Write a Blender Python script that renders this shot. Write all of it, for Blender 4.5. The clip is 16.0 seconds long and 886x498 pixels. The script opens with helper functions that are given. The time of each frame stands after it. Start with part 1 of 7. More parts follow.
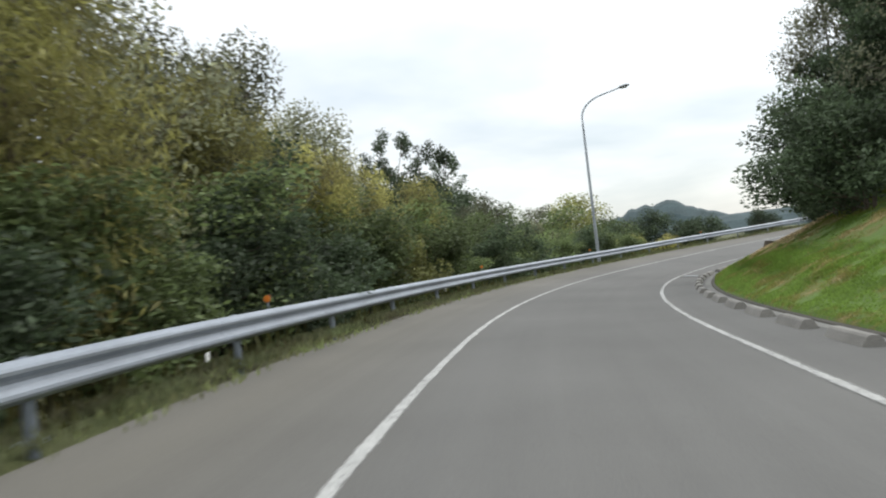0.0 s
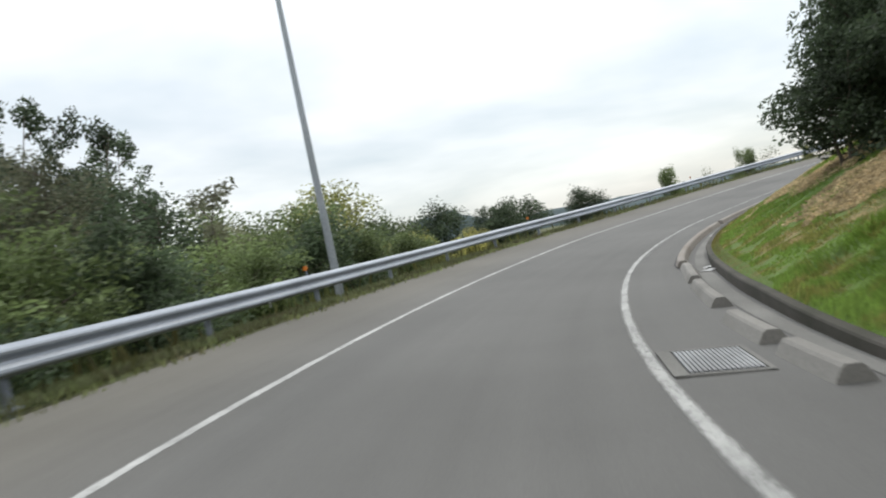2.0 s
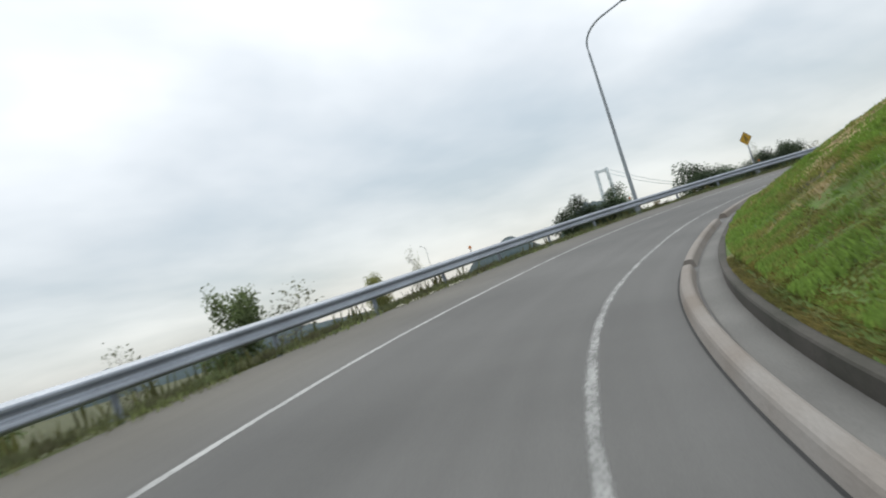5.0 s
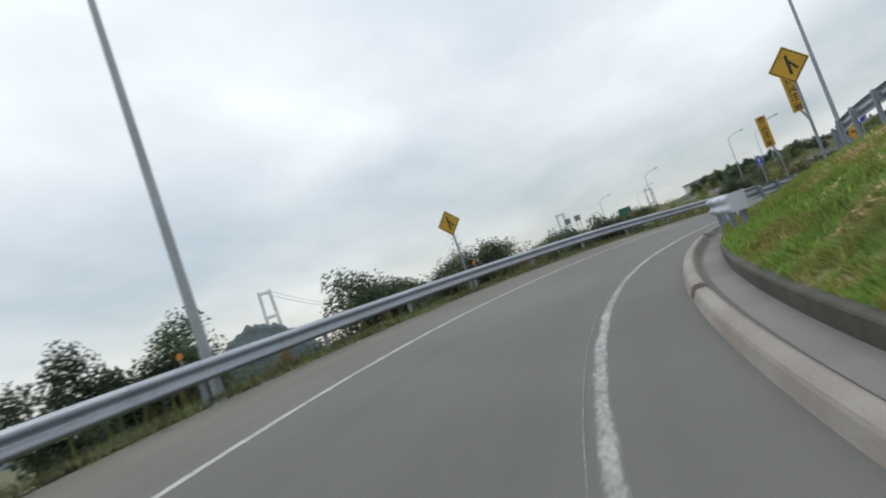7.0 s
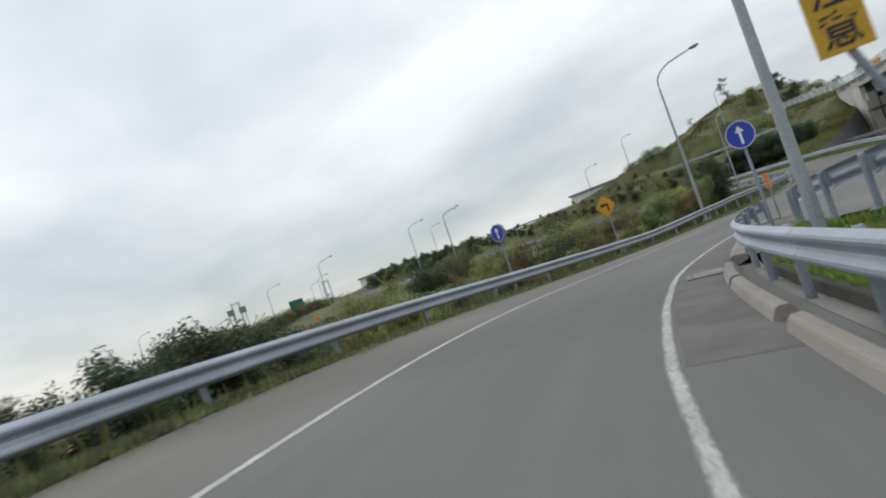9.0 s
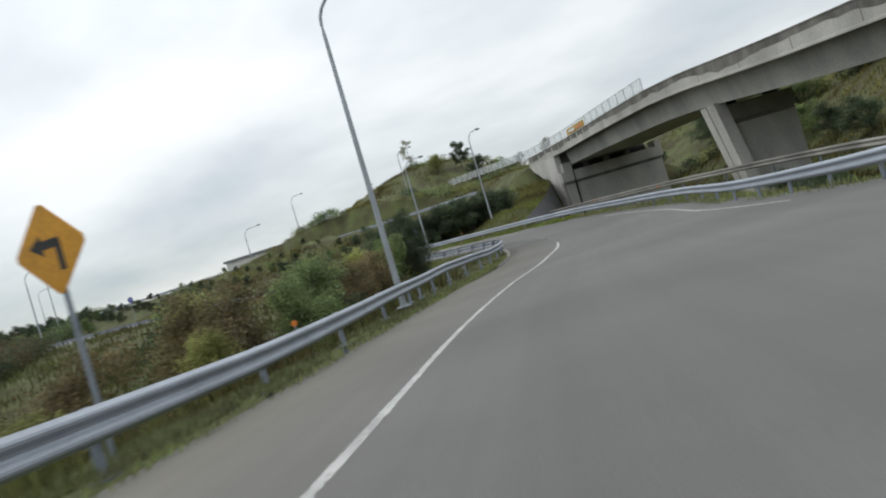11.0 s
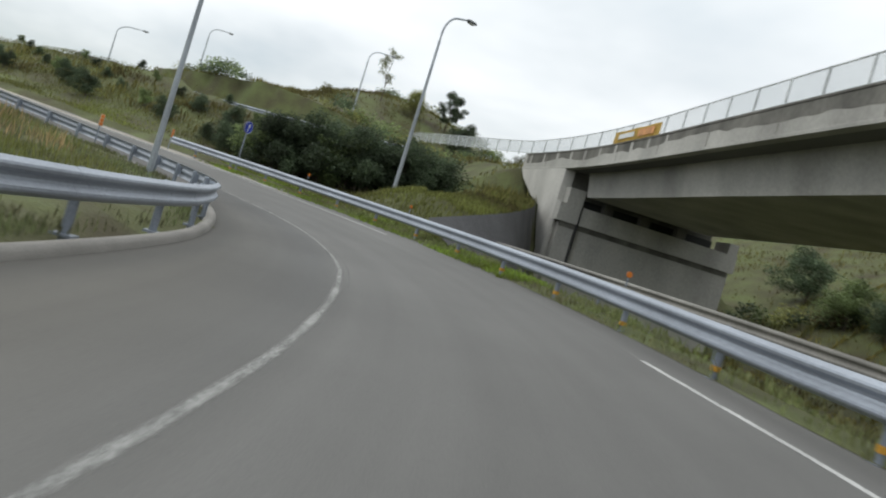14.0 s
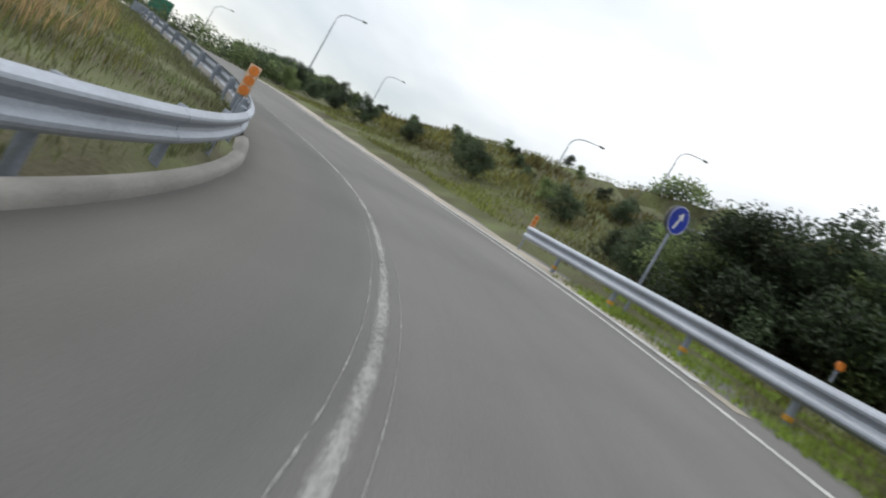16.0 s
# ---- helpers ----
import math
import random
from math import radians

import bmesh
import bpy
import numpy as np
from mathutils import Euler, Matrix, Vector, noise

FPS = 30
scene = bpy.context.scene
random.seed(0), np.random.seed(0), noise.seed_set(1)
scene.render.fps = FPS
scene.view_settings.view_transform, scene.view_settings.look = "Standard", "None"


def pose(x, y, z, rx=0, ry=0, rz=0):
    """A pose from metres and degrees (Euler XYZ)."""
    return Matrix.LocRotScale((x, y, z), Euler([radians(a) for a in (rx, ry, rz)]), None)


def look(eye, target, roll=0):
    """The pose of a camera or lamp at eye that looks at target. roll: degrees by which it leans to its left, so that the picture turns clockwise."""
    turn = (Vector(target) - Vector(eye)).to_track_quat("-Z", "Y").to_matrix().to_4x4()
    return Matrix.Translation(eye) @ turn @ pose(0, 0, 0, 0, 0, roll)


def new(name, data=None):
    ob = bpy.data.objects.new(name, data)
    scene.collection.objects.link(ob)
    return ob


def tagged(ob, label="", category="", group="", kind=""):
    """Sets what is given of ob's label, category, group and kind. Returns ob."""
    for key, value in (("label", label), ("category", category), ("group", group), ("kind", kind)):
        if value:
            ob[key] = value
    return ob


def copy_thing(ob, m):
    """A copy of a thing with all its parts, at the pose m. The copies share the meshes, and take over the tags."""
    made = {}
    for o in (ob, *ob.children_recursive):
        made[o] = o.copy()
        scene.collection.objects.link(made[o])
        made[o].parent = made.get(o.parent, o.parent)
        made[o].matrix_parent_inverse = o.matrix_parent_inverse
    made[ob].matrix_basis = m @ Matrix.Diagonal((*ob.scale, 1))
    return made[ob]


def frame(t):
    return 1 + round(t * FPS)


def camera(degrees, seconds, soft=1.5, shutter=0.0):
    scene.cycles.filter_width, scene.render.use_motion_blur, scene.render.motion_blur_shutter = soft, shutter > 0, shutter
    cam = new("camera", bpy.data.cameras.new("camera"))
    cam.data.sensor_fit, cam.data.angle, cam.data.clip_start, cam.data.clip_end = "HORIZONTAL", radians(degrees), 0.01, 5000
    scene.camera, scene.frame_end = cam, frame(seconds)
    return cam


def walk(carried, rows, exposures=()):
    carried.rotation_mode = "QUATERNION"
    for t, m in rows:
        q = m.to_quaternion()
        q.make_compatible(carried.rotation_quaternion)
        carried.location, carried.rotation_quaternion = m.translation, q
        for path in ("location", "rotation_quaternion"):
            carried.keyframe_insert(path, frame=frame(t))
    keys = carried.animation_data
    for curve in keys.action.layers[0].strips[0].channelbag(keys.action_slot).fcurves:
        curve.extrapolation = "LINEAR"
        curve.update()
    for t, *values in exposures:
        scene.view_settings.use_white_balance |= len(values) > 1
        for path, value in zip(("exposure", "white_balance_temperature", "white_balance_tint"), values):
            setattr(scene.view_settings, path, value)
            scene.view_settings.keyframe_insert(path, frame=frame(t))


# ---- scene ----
cam = camera(63.1, 16.0, soft=2.0, shutter=0.2)
PATH = [
    (0, (0.000, 0.000, 1.457), (0.005, 2.000, 1.482), -6.62),
    (0.5, (1.058, 6.530, 1.372), (1.227, 8.523, 1.374), -10.93),
    (1, (2.507, 12.934, 1.221), (2.812, 14.911, 1.200), -11.03),
    (1.5, (4.342, 19.037, 1.073), (4.801, 20.984, 1.064), -10.25),
    (2, (6.652, 25.028, 0.872), (7.235, 26.941, 0.856), -11.87),
    (2.5, (9.770, 31.349, 0.715), (10.521, 33.202, 0.732), -16.14),
    (3, (13.353, 37.196, 0.645), (14.322, 38.946, 0.673), -18.85),
    (3.5, (17.309, 42.275, 0.706), (18.497, 43.883, 0.760), -18.92),
    (4, (22.077, 46.933, 0.858), (23.443, 48.392, 0.926), -16.99),
    (4.2, (24.076, 48.678, 0.971), (25.505, 50.076, 1.050), -16.53),
    (4.7, (29.225, 52.479, 1.236), (30.802, 53.705, 1.339), -16.40),
    (5.25, (35.177, 55.741, 1.490), (36.898, 56.752, 1.614), -17.22),
    (5.8, (41.449, 58.127, 1.752), (43.289, 58.899, 1.891), -18.17),
    (6.3, (47.447, 59.610, 2.040), (49.367, 60.150, 2.189), -18.35),
    (6.5, (49.909, 60.025, 2.176), (51.853, 60.470, 2.327), -18.25),
    (7, (55.901, 60.479, 2.530), (57.884, 60.692, 2.677), -19.53),
    (7.5, (61.805, 60.291, 2.807), (63.800, 60.266, 2.944), -19.83),
    (8, (67.345, 59.497, 3.024), (69.323, 59.226, 3.146), -19.92),
    (8.5, (72.726, 58.163, 3.217), (74.658, 57.653, 3.309), -17.81),
    (9, (78.673, 55.720, 3.323), (80.551, 55.038, 3.413), -18.82),
    (9.5, (84.251, 52.623, 3.346), (86.032, 51.716, 3.408), -20.93),
    (10, (89.510, 48.971, 3.258), (91.169, 47.855, 3.294), -20.74),
    (10.5, (94.418, 44.636, 3.132), (95.946, 43.346, 3.152), -19.05),
    (11, (98.967, 39.767, 3.014), (100.366, 38.337, 3.026), -16.40),
    (11.5, (103.126, 34.567, 2.925), (104.411, 33.034, 2.936), -12.85),
    (12, (106.858, 29.242, 2.881), (108.053, 27.639, 2.894), -8.43),
    (12.3, (108.608, 25.753, 2.864), (109.790, 24.139, 2.881), -4.10),
    (12.5, (109.830, 23.644, 2.912), (110.994, 22.018, 2.930), -2.46),
    (13, (112.912, 18.496, 2.984), (114.077, 16.870, 2.997), 3.72),
    (13.5, (115.860, 13.782, 3.046), (117.095, 12.209, 3.034), 10.64),
    (14, (119.166, 9.267, 3.096), (120.501, 7.777, 3.088), 17.13),
    (14.5, (122.802, 5.252, 3.204), (124.308, 3.938, 3.141), 24.04),
    (15, (126.850, 1.859, 3.308), (128.528, 0.773, 3.240), 26.72),
    (15.5, (131.688, -0.892, 3.409), (133.529, -1.670, 3.329), 30.95),
    (16, (136.495, -2.633, 3.564), (138.452, -3.038, 3.477), 29.60),
]
EXPOSURES = [(0, 0.2, 6500, 9), (2.0, 0.12, 6500, 9), (3.5, -0.05, 6480, 9), (6.5, -0.36, 6350, 8), (8.5, -0.36, 6380, 8.5), (10.0, -0.31, 6480, 9.5), (12.5, -0.2, 6400, 6), (14.0, -0.15, 6500, 8), (15, -0.13, 6500, 9),
             (16, -0.07, 6500, 10)]
walk(cam, [(t, look(eye, target, roll)) for t, eye, target, roll in PATH], EXPOSURES)

# ---- light: an overcast sky, brighter overhead, with a veiled sun ----
world = bpy.data.worlds.new("overcast_sky")
scene.world = world
world.use_nodes = True
wt = world.node_tree
wt.nodes.clear()


def wnode(kind, **props):
    n = wt.nodes.new(kind)
    for k, v in props.items():
        if k == "operation":
            n.operation = v
        elif k == "blend_type":
            n.blend_type = v
        elif k == "data_type":
            n.data_type = v
    return n


SUN_ELEVATION, SUN_TURN = radians(48), radians(60)
sky = wt.nodes.new("ShaderNodeTexSky")
sky.sky_type = "NISHITA"
sky.sun_disc = False
sky.sun_elevation, sky.sun_rotation = SUN_ELEVATION, SUN_TURN
sky_amount = wnode("ShaderNodeVectorMath", operation="SCALE")
sky_amount.inputs["Scale"].default_value = 0.03
wt.links.new(sky.outputs[0], sky_amount.inputs[0])
coord = wt.nodes.new("ShaderNodeTexCoord")
split = wt.nodes.new("ShaderNodeSeparateXYZ")
wt.links.new(coord.outputs["Generated"], split.inputs[0])
lift = wnode("ShaderNodeMath", operation="MAXIMUM")
lift.inputs[1].default_value = 0.0
wt.links.new(split.outputs["Z"], lift.inputs[0])
deep = wnode("ShaderNodeMath", operation="ADD")
deep.inputs[1].default_value = 0.22
wt.links.new(lift.outputs[0], deep.inputs[0])
flat = wt.nodes.new("ShaderNodeCombineXYZ")
for axis in ("X", "Y"):
    d = wnode("ShaderNodeMath", operation="DIVIDE")
    wt.links.new(split.outputs[axis], d.inputs[0])
    wt.links.new(deep.outputs[0], d.inputs[1])
    wt.links.new(d.outputs[0], flat.inputs[axis])
turned = wt.nodes.new("ShaderNodeMapping")
turned.inputs["Rotation"].default_value = (0, 0, radians(20))
turned.inputs["Scale"].default_value = (0.8, 1.0, 1.0)
wt.links.new(flat.outputs[0], turned.inputs[0])
clouds = wt.nodes.new("ShaderNodeTexNoise")
clouds.inputs["Scale"].default_value = 0.85
clouds.inputs["Detail"].default_value = 5.0
clouds.inputs["Roughness"].default_value = 0.5
clouds.inputs["Distortion"].default_value = 0.15
wt.links.new(turned.outputs[0], clouds.inputs["Vector"])
shade = wt.nodes.new("ShaderNodeValToRGB")
shade.color_ramp.elements[0].position, shade.color_ramp.elements[0].color = 0.33, (0.53, 0.59, 0.625, 1)
shade.color_ramp.elements[1].position, shade.color_ramp.elements[1].color = 0.66, (1.03, 1.03, 1.02, 1)
mid = shade.color_ramp.elements.new(0.47)
mid.color = (0.73, 0.755, 0.765, 1)
wt.links.new(clouds.outputs["Fac"], shade.inputs[0])
# luminance rises from the horizon to the zenith, as under full cloud
grade = wt.nodes.new("ShaderNodeMapRange")
grade.inputs["From Min"].default_value, grade.inputs["From Max"].default_value = 0.0, 1.0
grade.inputs["To Min"].default_value, grade.inputs["To Max"].default_value = 0.83, 2.1
wt.links.new(lift.outputs[0], grade.inputs[0])
# the cloud is thinner and brighter to the south
south = wnode("ShaderNodeMath", operation="MULTIPLY_ADD")
south.inputs[1].default_value, south.inputs[2].default_value = -0.03, 1.0
wt.links.new(split.outputs["Y"], south.inputs[0])
bright = wnode("ShaderNodeMath", operation="MULTIPLY")
wt.links.new(grade.outputs[0], bright.inputs[0])
wt.links.new(south.outputs[0], bright.inputs[1])
lit = wnode("ShaderNodeVectorMath", operation="SCALE")
wt.links.new(shade.outputs[0], lit.inputs[0])
wt.links.new(bright.outputs[0], lit.inputs["Scale"])
total = wnode("ShaderNodeVectorMath", operation="ADD")
wt.links.new(lit.outputs[0], total.inputs[0])
wt.links.new(sky_amount.outputs[0], total.inputs[1])
back = wt.nodes.new("ShaderNodeBackground")
back.inputs["Strength"].default_value = 0.95
wt.links.new(total.outputs[0], back.inputs["Color"])
out = wt.nodes.new("ShaderNodeOutputWorld")
wt.links.new(back.outputs[0], out.inputs["Surface"])

sun_data = bpy.data.lights.new("sun", "SUN")
sun_data.energy, sun_data.angle, sun_data.color = 0.9, radians(25), (1.0, 0.95, 0.86)
sun = new("sun", sun_data)
sun.matrix_world = look((60, 60, 80), (60 - math.sin(SUN_TURN) * 60, 60 - math.cos(SUN_TURN) * 60, 80 - 60 * math.tan(SUN_ELEVATION)))


# ---- materials ----
def mat(name, colour, rough=0.8, metal=0.0, dark=0.75, light=1.2, scale=3.0, fine=60.0, bump=0.2, tint=None, leaf=False, island=False, per_object=False, stretch=None, relief=0.01):
    """A surface with large stains, fine grain and relief, in metres."""
    m = bpy.data.materials.new(name)
    m.use_nodes = True
    nt = m.node_tree
    bsdf = nt.nodes["Principled BSDF"]
    bsdf.inputs["Roughness"].default_value = rough
    bsdf.inputs["Metallic"].default_value = metal
    geo = nt.nodes.new("ShaderNodeNewGeometry")
    where = geo.outputs["Position"]
    if stretch:
        mp = nt.nodes.new("ShaderNodeMapping")
        mp.inputs["Scale"].default_value = stretch
        nt.links.new(where, mp.inputs[0])
        where = mp.outputs[0]
    big = nt.nodes.new("ShaderNodeTexNoise")
    big.inputs["Scale"].default_value, big.inputs["Detail"].default_value = 1.0 / scale, 4.0
    nt.links.new(where, big.inputs["Vector"])
    small = nt.nodes.new("ShaderNodeTexNoise")
    small.inputs["Scale"].default_value, small.inputs["Detail"].default_value = fine, 3.0
    nt.links.new(where, small.inputs["Vector"])
    ramp = nt.nodes.new("ShaderNodeValToRGB")
    c = Vector(colour)
    t = Vector(tint) if tint else c
    e = ramp.color_ramp.elements
    e[0].position, e[0].color = 0.32, (*(t * dark), 1)
    e[1].position, e[1].color = 0.68, (*(c * light), 1)
    nt.links.new(big.outputs["Fac"], ramp.inputs[0])
    vary = nt.nodes.new("ShaderNodeMapRange")
    vary.inputs["From Min"].default_value, vary.inputs["From Max"].default_value = 0.25, 0.75
    vary.inputs["To Min"].default_value, vary.inputs["To Max"].default_value = 0.82, 1.18
    nt.links.new(small.outputs["Fac"], vary.inputs[0])
    mul = nt.nodes.new("ShaderNodeVectorMath")
    mul.operation = "SCALE"
    nt.links.new(ramp.outputs[0], mul.inputs[0])
    nt.links.new(vary.outputs[0], mul.inputs["Scale"])
    col = mul.outputs[0]
    for use, src in ((island, geo.outputs["Random Per Island"]), (per_object, None)):
        if not use:
            continue
        if src is None:
            src = nt.nodes.new("ShaderNodeObjectInfo").outputs["Random"]
        r = nt.nodes.new("ShaderNodeMapRange")
        r.inputs["To Min"].default_value, r.inputs["To Max"].default_value = 0.6, 1.45
        nt.links.new(src, r.inputs[0])
        mm = nt.nodes.new("ShaderNodeVectorMath")
        mm.operation = "SCALE"
        nt.links.new(col, mm.inputs[0])
        nt.links.new(r.outputs[0], mm.inputs["Scale"])
        col = mm.outputs[0]
    nt.links.new(col, bsdf.inputs["Base Color"])
    if bump:
        b = nt.nodes.new("ShaderNodeBump")
        b.inputs["Strength"].default_value, b.inputs["Distance"].default_value = bump, relief
        nt.links.new(small.outputs["Fac"], b.inputs["Height"])
        nt.links.new(b.outputs[0], bsdf.inputs["Normal"])
    if leaf:
        tr = nt.nodes.new("ShaderNodeBsdfTranslucent")
        nt.links.new(col, tr.inputs["Color"])
        mx = nt.nodes.new("ShaderNodeMixShader")
        mx.inputs[0].default_value = 0.45
        nt.links.new(bsdf.outputs[0], mx.inputs[1])
        nt.links.new(tr.outputs[0], mx.inputs[2])
        nt.links.new(mx.outputs[0], nt.nodes["Material Output"].inputs[0])
    return m


M_ROAD = mat("asphalt", (0.124, 0.122, 0.117), 0.92, dark=0.84, light=1.12, scale=5.0, fine=90, bump=0.35, relief=0.006)


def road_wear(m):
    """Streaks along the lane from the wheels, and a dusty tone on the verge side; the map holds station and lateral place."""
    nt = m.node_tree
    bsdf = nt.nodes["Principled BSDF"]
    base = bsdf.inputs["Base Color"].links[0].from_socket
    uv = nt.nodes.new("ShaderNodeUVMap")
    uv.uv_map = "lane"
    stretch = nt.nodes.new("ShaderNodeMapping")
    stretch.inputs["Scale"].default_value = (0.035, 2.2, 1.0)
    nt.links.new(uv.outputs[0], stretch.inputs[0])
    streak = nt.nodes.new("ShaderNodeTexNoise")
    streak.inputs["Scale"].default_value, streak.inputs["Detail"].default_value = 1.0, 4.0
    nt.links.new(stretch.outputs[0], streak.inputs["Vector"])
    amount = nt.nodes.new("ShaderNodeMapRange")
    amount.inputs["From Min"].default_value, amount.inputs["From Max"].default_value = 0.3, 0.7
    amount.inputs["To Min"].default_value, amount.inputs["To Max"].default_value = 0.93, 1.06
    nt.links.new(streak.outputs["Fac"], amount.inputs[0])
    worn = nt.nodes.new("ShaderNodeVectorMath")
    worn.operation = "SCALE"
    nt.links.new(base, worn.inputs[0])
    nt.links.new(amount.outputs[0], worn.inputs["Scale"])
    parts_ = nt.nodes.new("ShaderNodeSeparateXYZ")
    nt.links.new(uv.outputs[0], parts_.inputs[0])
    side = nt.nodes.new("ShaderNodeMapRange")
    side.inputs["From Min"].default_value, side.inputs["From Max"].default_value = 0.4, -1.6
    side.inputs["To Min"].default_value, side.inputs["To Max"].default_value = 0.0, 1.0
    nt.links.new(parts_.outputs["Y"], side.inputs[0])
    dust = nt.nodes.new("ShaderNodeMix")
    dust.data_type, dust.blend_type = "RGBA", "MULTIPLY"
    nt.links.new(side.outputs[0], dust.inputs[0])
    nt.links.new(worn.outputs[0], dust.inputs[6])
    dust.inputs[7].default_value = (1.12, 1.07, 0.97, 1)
    # the inner shoulder of the left bend is multiplied darker
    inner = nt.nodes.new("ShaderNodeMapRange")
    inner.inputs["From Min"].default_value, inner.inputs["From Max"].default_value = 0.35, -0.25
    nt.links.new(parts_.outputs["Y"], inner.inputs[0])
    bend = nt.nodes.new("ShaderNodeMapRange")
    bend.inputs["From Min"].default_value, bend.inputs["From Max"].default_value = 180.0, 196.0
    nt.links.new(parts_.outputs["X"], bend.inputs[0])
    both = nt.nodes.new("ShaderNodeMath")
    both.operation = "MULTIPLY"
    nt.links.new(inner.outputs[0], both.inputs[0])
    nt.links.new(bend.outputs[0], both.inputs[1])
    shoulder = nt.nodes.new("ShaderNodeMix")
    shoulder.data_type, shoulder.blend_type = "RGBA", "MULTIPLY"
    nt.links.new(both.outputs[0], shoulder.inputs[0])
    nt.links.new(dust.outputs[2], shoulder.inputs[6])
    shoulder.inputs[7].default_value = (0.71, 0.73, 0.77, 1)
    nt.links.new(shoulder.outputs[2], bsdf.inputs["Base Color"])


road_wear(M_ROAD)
M_ROAD2 = mat("older_asphalt", (0.150, 0.148, 0.142), 0.9, dark=0.85, light=1.1, scale=4.0, fine=90, bump=0.35, relief=0.006)
M_NOSE = mat("dirty_asphalt", (0.118, 0.114, 0.106), 0.9, dark=0.75, light=1.15, scale=0.8, fine=70, bump=0.35)


def worn_paint(name, colour, cover, scale, core=0.4):
    """Road paint rubbed through to the asphalt in specks and patches, thinnest along its sides."""
    m = mat(name, colour, 0.85, dark=0.75, light=1.1, scale=0.5, fine=40, bump=0.2)
    nt = m.node_tree
    bsdf = nt.nodes["Principled BSDF"]
    geo = nt.nodes.new("ShaderNodeNewGeometry")
    uv = nt.nodes.new("ShaderNodeTexCoord")
    split = nt.nodes.new("ShaderNodeSeparateXYZ")
    nt.links.new(uv.outputs["UV"], split.inputs[0])
    side = nt.nodes.new("ShaderNodeMath")
    side.operation = "ABSOLUTE"
    nt.links.new(split.outputs[1], side.inputs[0])
    fade = nt.nodes.new("ShaderNodeMapRange")
    fade.interpolation_type = "SMOOTHSTEP"
    fade.inputs["From Min"].default_value, fade.inputs["From Max"].default_value = core, 1.0
    fade.inputs["To Min"].default_value, fade.inputs["To Max"].default_value = cover, cover - 0.75
    nt.links.new(side.outputs[0], fade.inputs[0])
    total = fade.outputs[0]
    for sc_, amount in ((scale, 1.9), (1.3, 0.6)):
        rub = nt.nodes.new("ShaderNodeTexNoise")
        rub.inputs["Scale"].default_value, rub.inputs["Detail"].default_value, rub.inputs["Roughness"].default_value = sc_, 5.0, 0.7
        nt.links.new(geo.outputs["Position"], rub.inputs["Vector"])
        off = nt.nodes.new("ShaderNodeMath")
        off.operation = "MULTIPLY_ADD"
        off.inputs[1].default_value, off.inputs[2].default_value = amount, -amount / 2
        nt.links.new(rub.outputs["Fac"], off.inputs[0])
        add = nt.nodes.new("ShaderNodeMath")
        nt.links.new(total, add.inputs[0])
        nt.links.new(off.outputs[0], add.inputs[1])
        total = add.outputs[0]
    edge = nt.nodes.new("ShaderNodeMapRange")
    edge.inputs["From Min"].default_value, edge.inputs["From Max"].default_value = 0.2, 0.75
    nt.links.new(total, edge.inputs[0])
    nt.links.new(edge.outputs[0], bsdf.inputs["Alpha"])
    return m


M_PAINT_WORN = worn_paint("rubbed_road_paint", (0.36, 0.36, 0.35), 0.66, 22.0, 0.2)
M_PAINT_PART = worn_paint("part_worn_road_paint", (0.40, 0.40, 0.39), 0.76, 28.0, 0.2)
M_PAINT_FAINT = worn_paint("faint_road_paint", (0.275, 0.275, 0.265), 0.64, 34.0, 0.1)
M_PAINT_EDGE = worn_paint("ghost_road_paint", (0.27, 0.27, 0.26), 0.45, 16.0, 0.0)
M_PAINT = worn_paint("road_paint", (0.42, 0.42, 0.41), 0.82, 20.0, 0.35)
M_WING = mat("pale_concrete", (0.56, 0.545, 0.51), 0.9, dark=0.7, light=1.1, scale=2.2, fine=30, bump=0.2, stretch=(1, 1, 0.4))
M_KERB = mat("kerb_concrete", (0.238, 0.228, 0.212), 0.9, dark=0.75, light=1.12, scale=1.2, fine=50, bump=0.3, per_object=False)
M_KERB_NOSE = mat("island_kerb_concrete", (0.30, 0.285, 0.255), 0.9, dark=0.55, light=1.15, scale=1.8, fine=30, bump=0.5, relief=0.02)
M_GRIT = mat("island_grit", (0.165, 0.15, 0.125), 0.95, dark=0.55, light=1.3, scale=1.6, fine=20, bump=0.8, relief=0.02)
M_KERB_LONG = mat("worn_kerb_concrete", (0.25, 0.232, 0.214), 0.9, dark=0.78, light=1.12, scale=1.6, fine=50, bump=0.3, tint=(0.27, 0.23, 0.195))
M_GUT = mat("gutter_concrete", (0.18, 0.176, 0.165), 0.9, dark=0.75, light=1.1, scale=2.0, fine=50, bump=0.3)
M_WALL = mat("mossy_wall", (0.058, 0.052, 0.046), 0.95, dark=0.55, light=1.4, scale=0.9, fine=25, bump=0.5, tint=(0.07, 0.07, 0.05))
M_BRIDGE = mat("bridge_concrete", (0.44, 0.43, 0.40), 0.9, dark=0.68, light=1.1, scale=2.6, fine=18, bump=0.2, stretch=(1.0, 1.0, 0.35))
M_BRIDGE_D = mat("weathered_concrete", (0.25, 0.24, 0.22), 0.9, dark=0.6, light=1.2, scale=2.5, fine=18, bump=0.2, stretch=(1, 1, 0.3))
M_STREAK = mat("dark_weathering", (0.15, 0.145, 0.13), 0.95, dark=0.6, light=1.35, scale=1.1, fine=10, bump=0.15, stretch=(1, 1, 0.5))
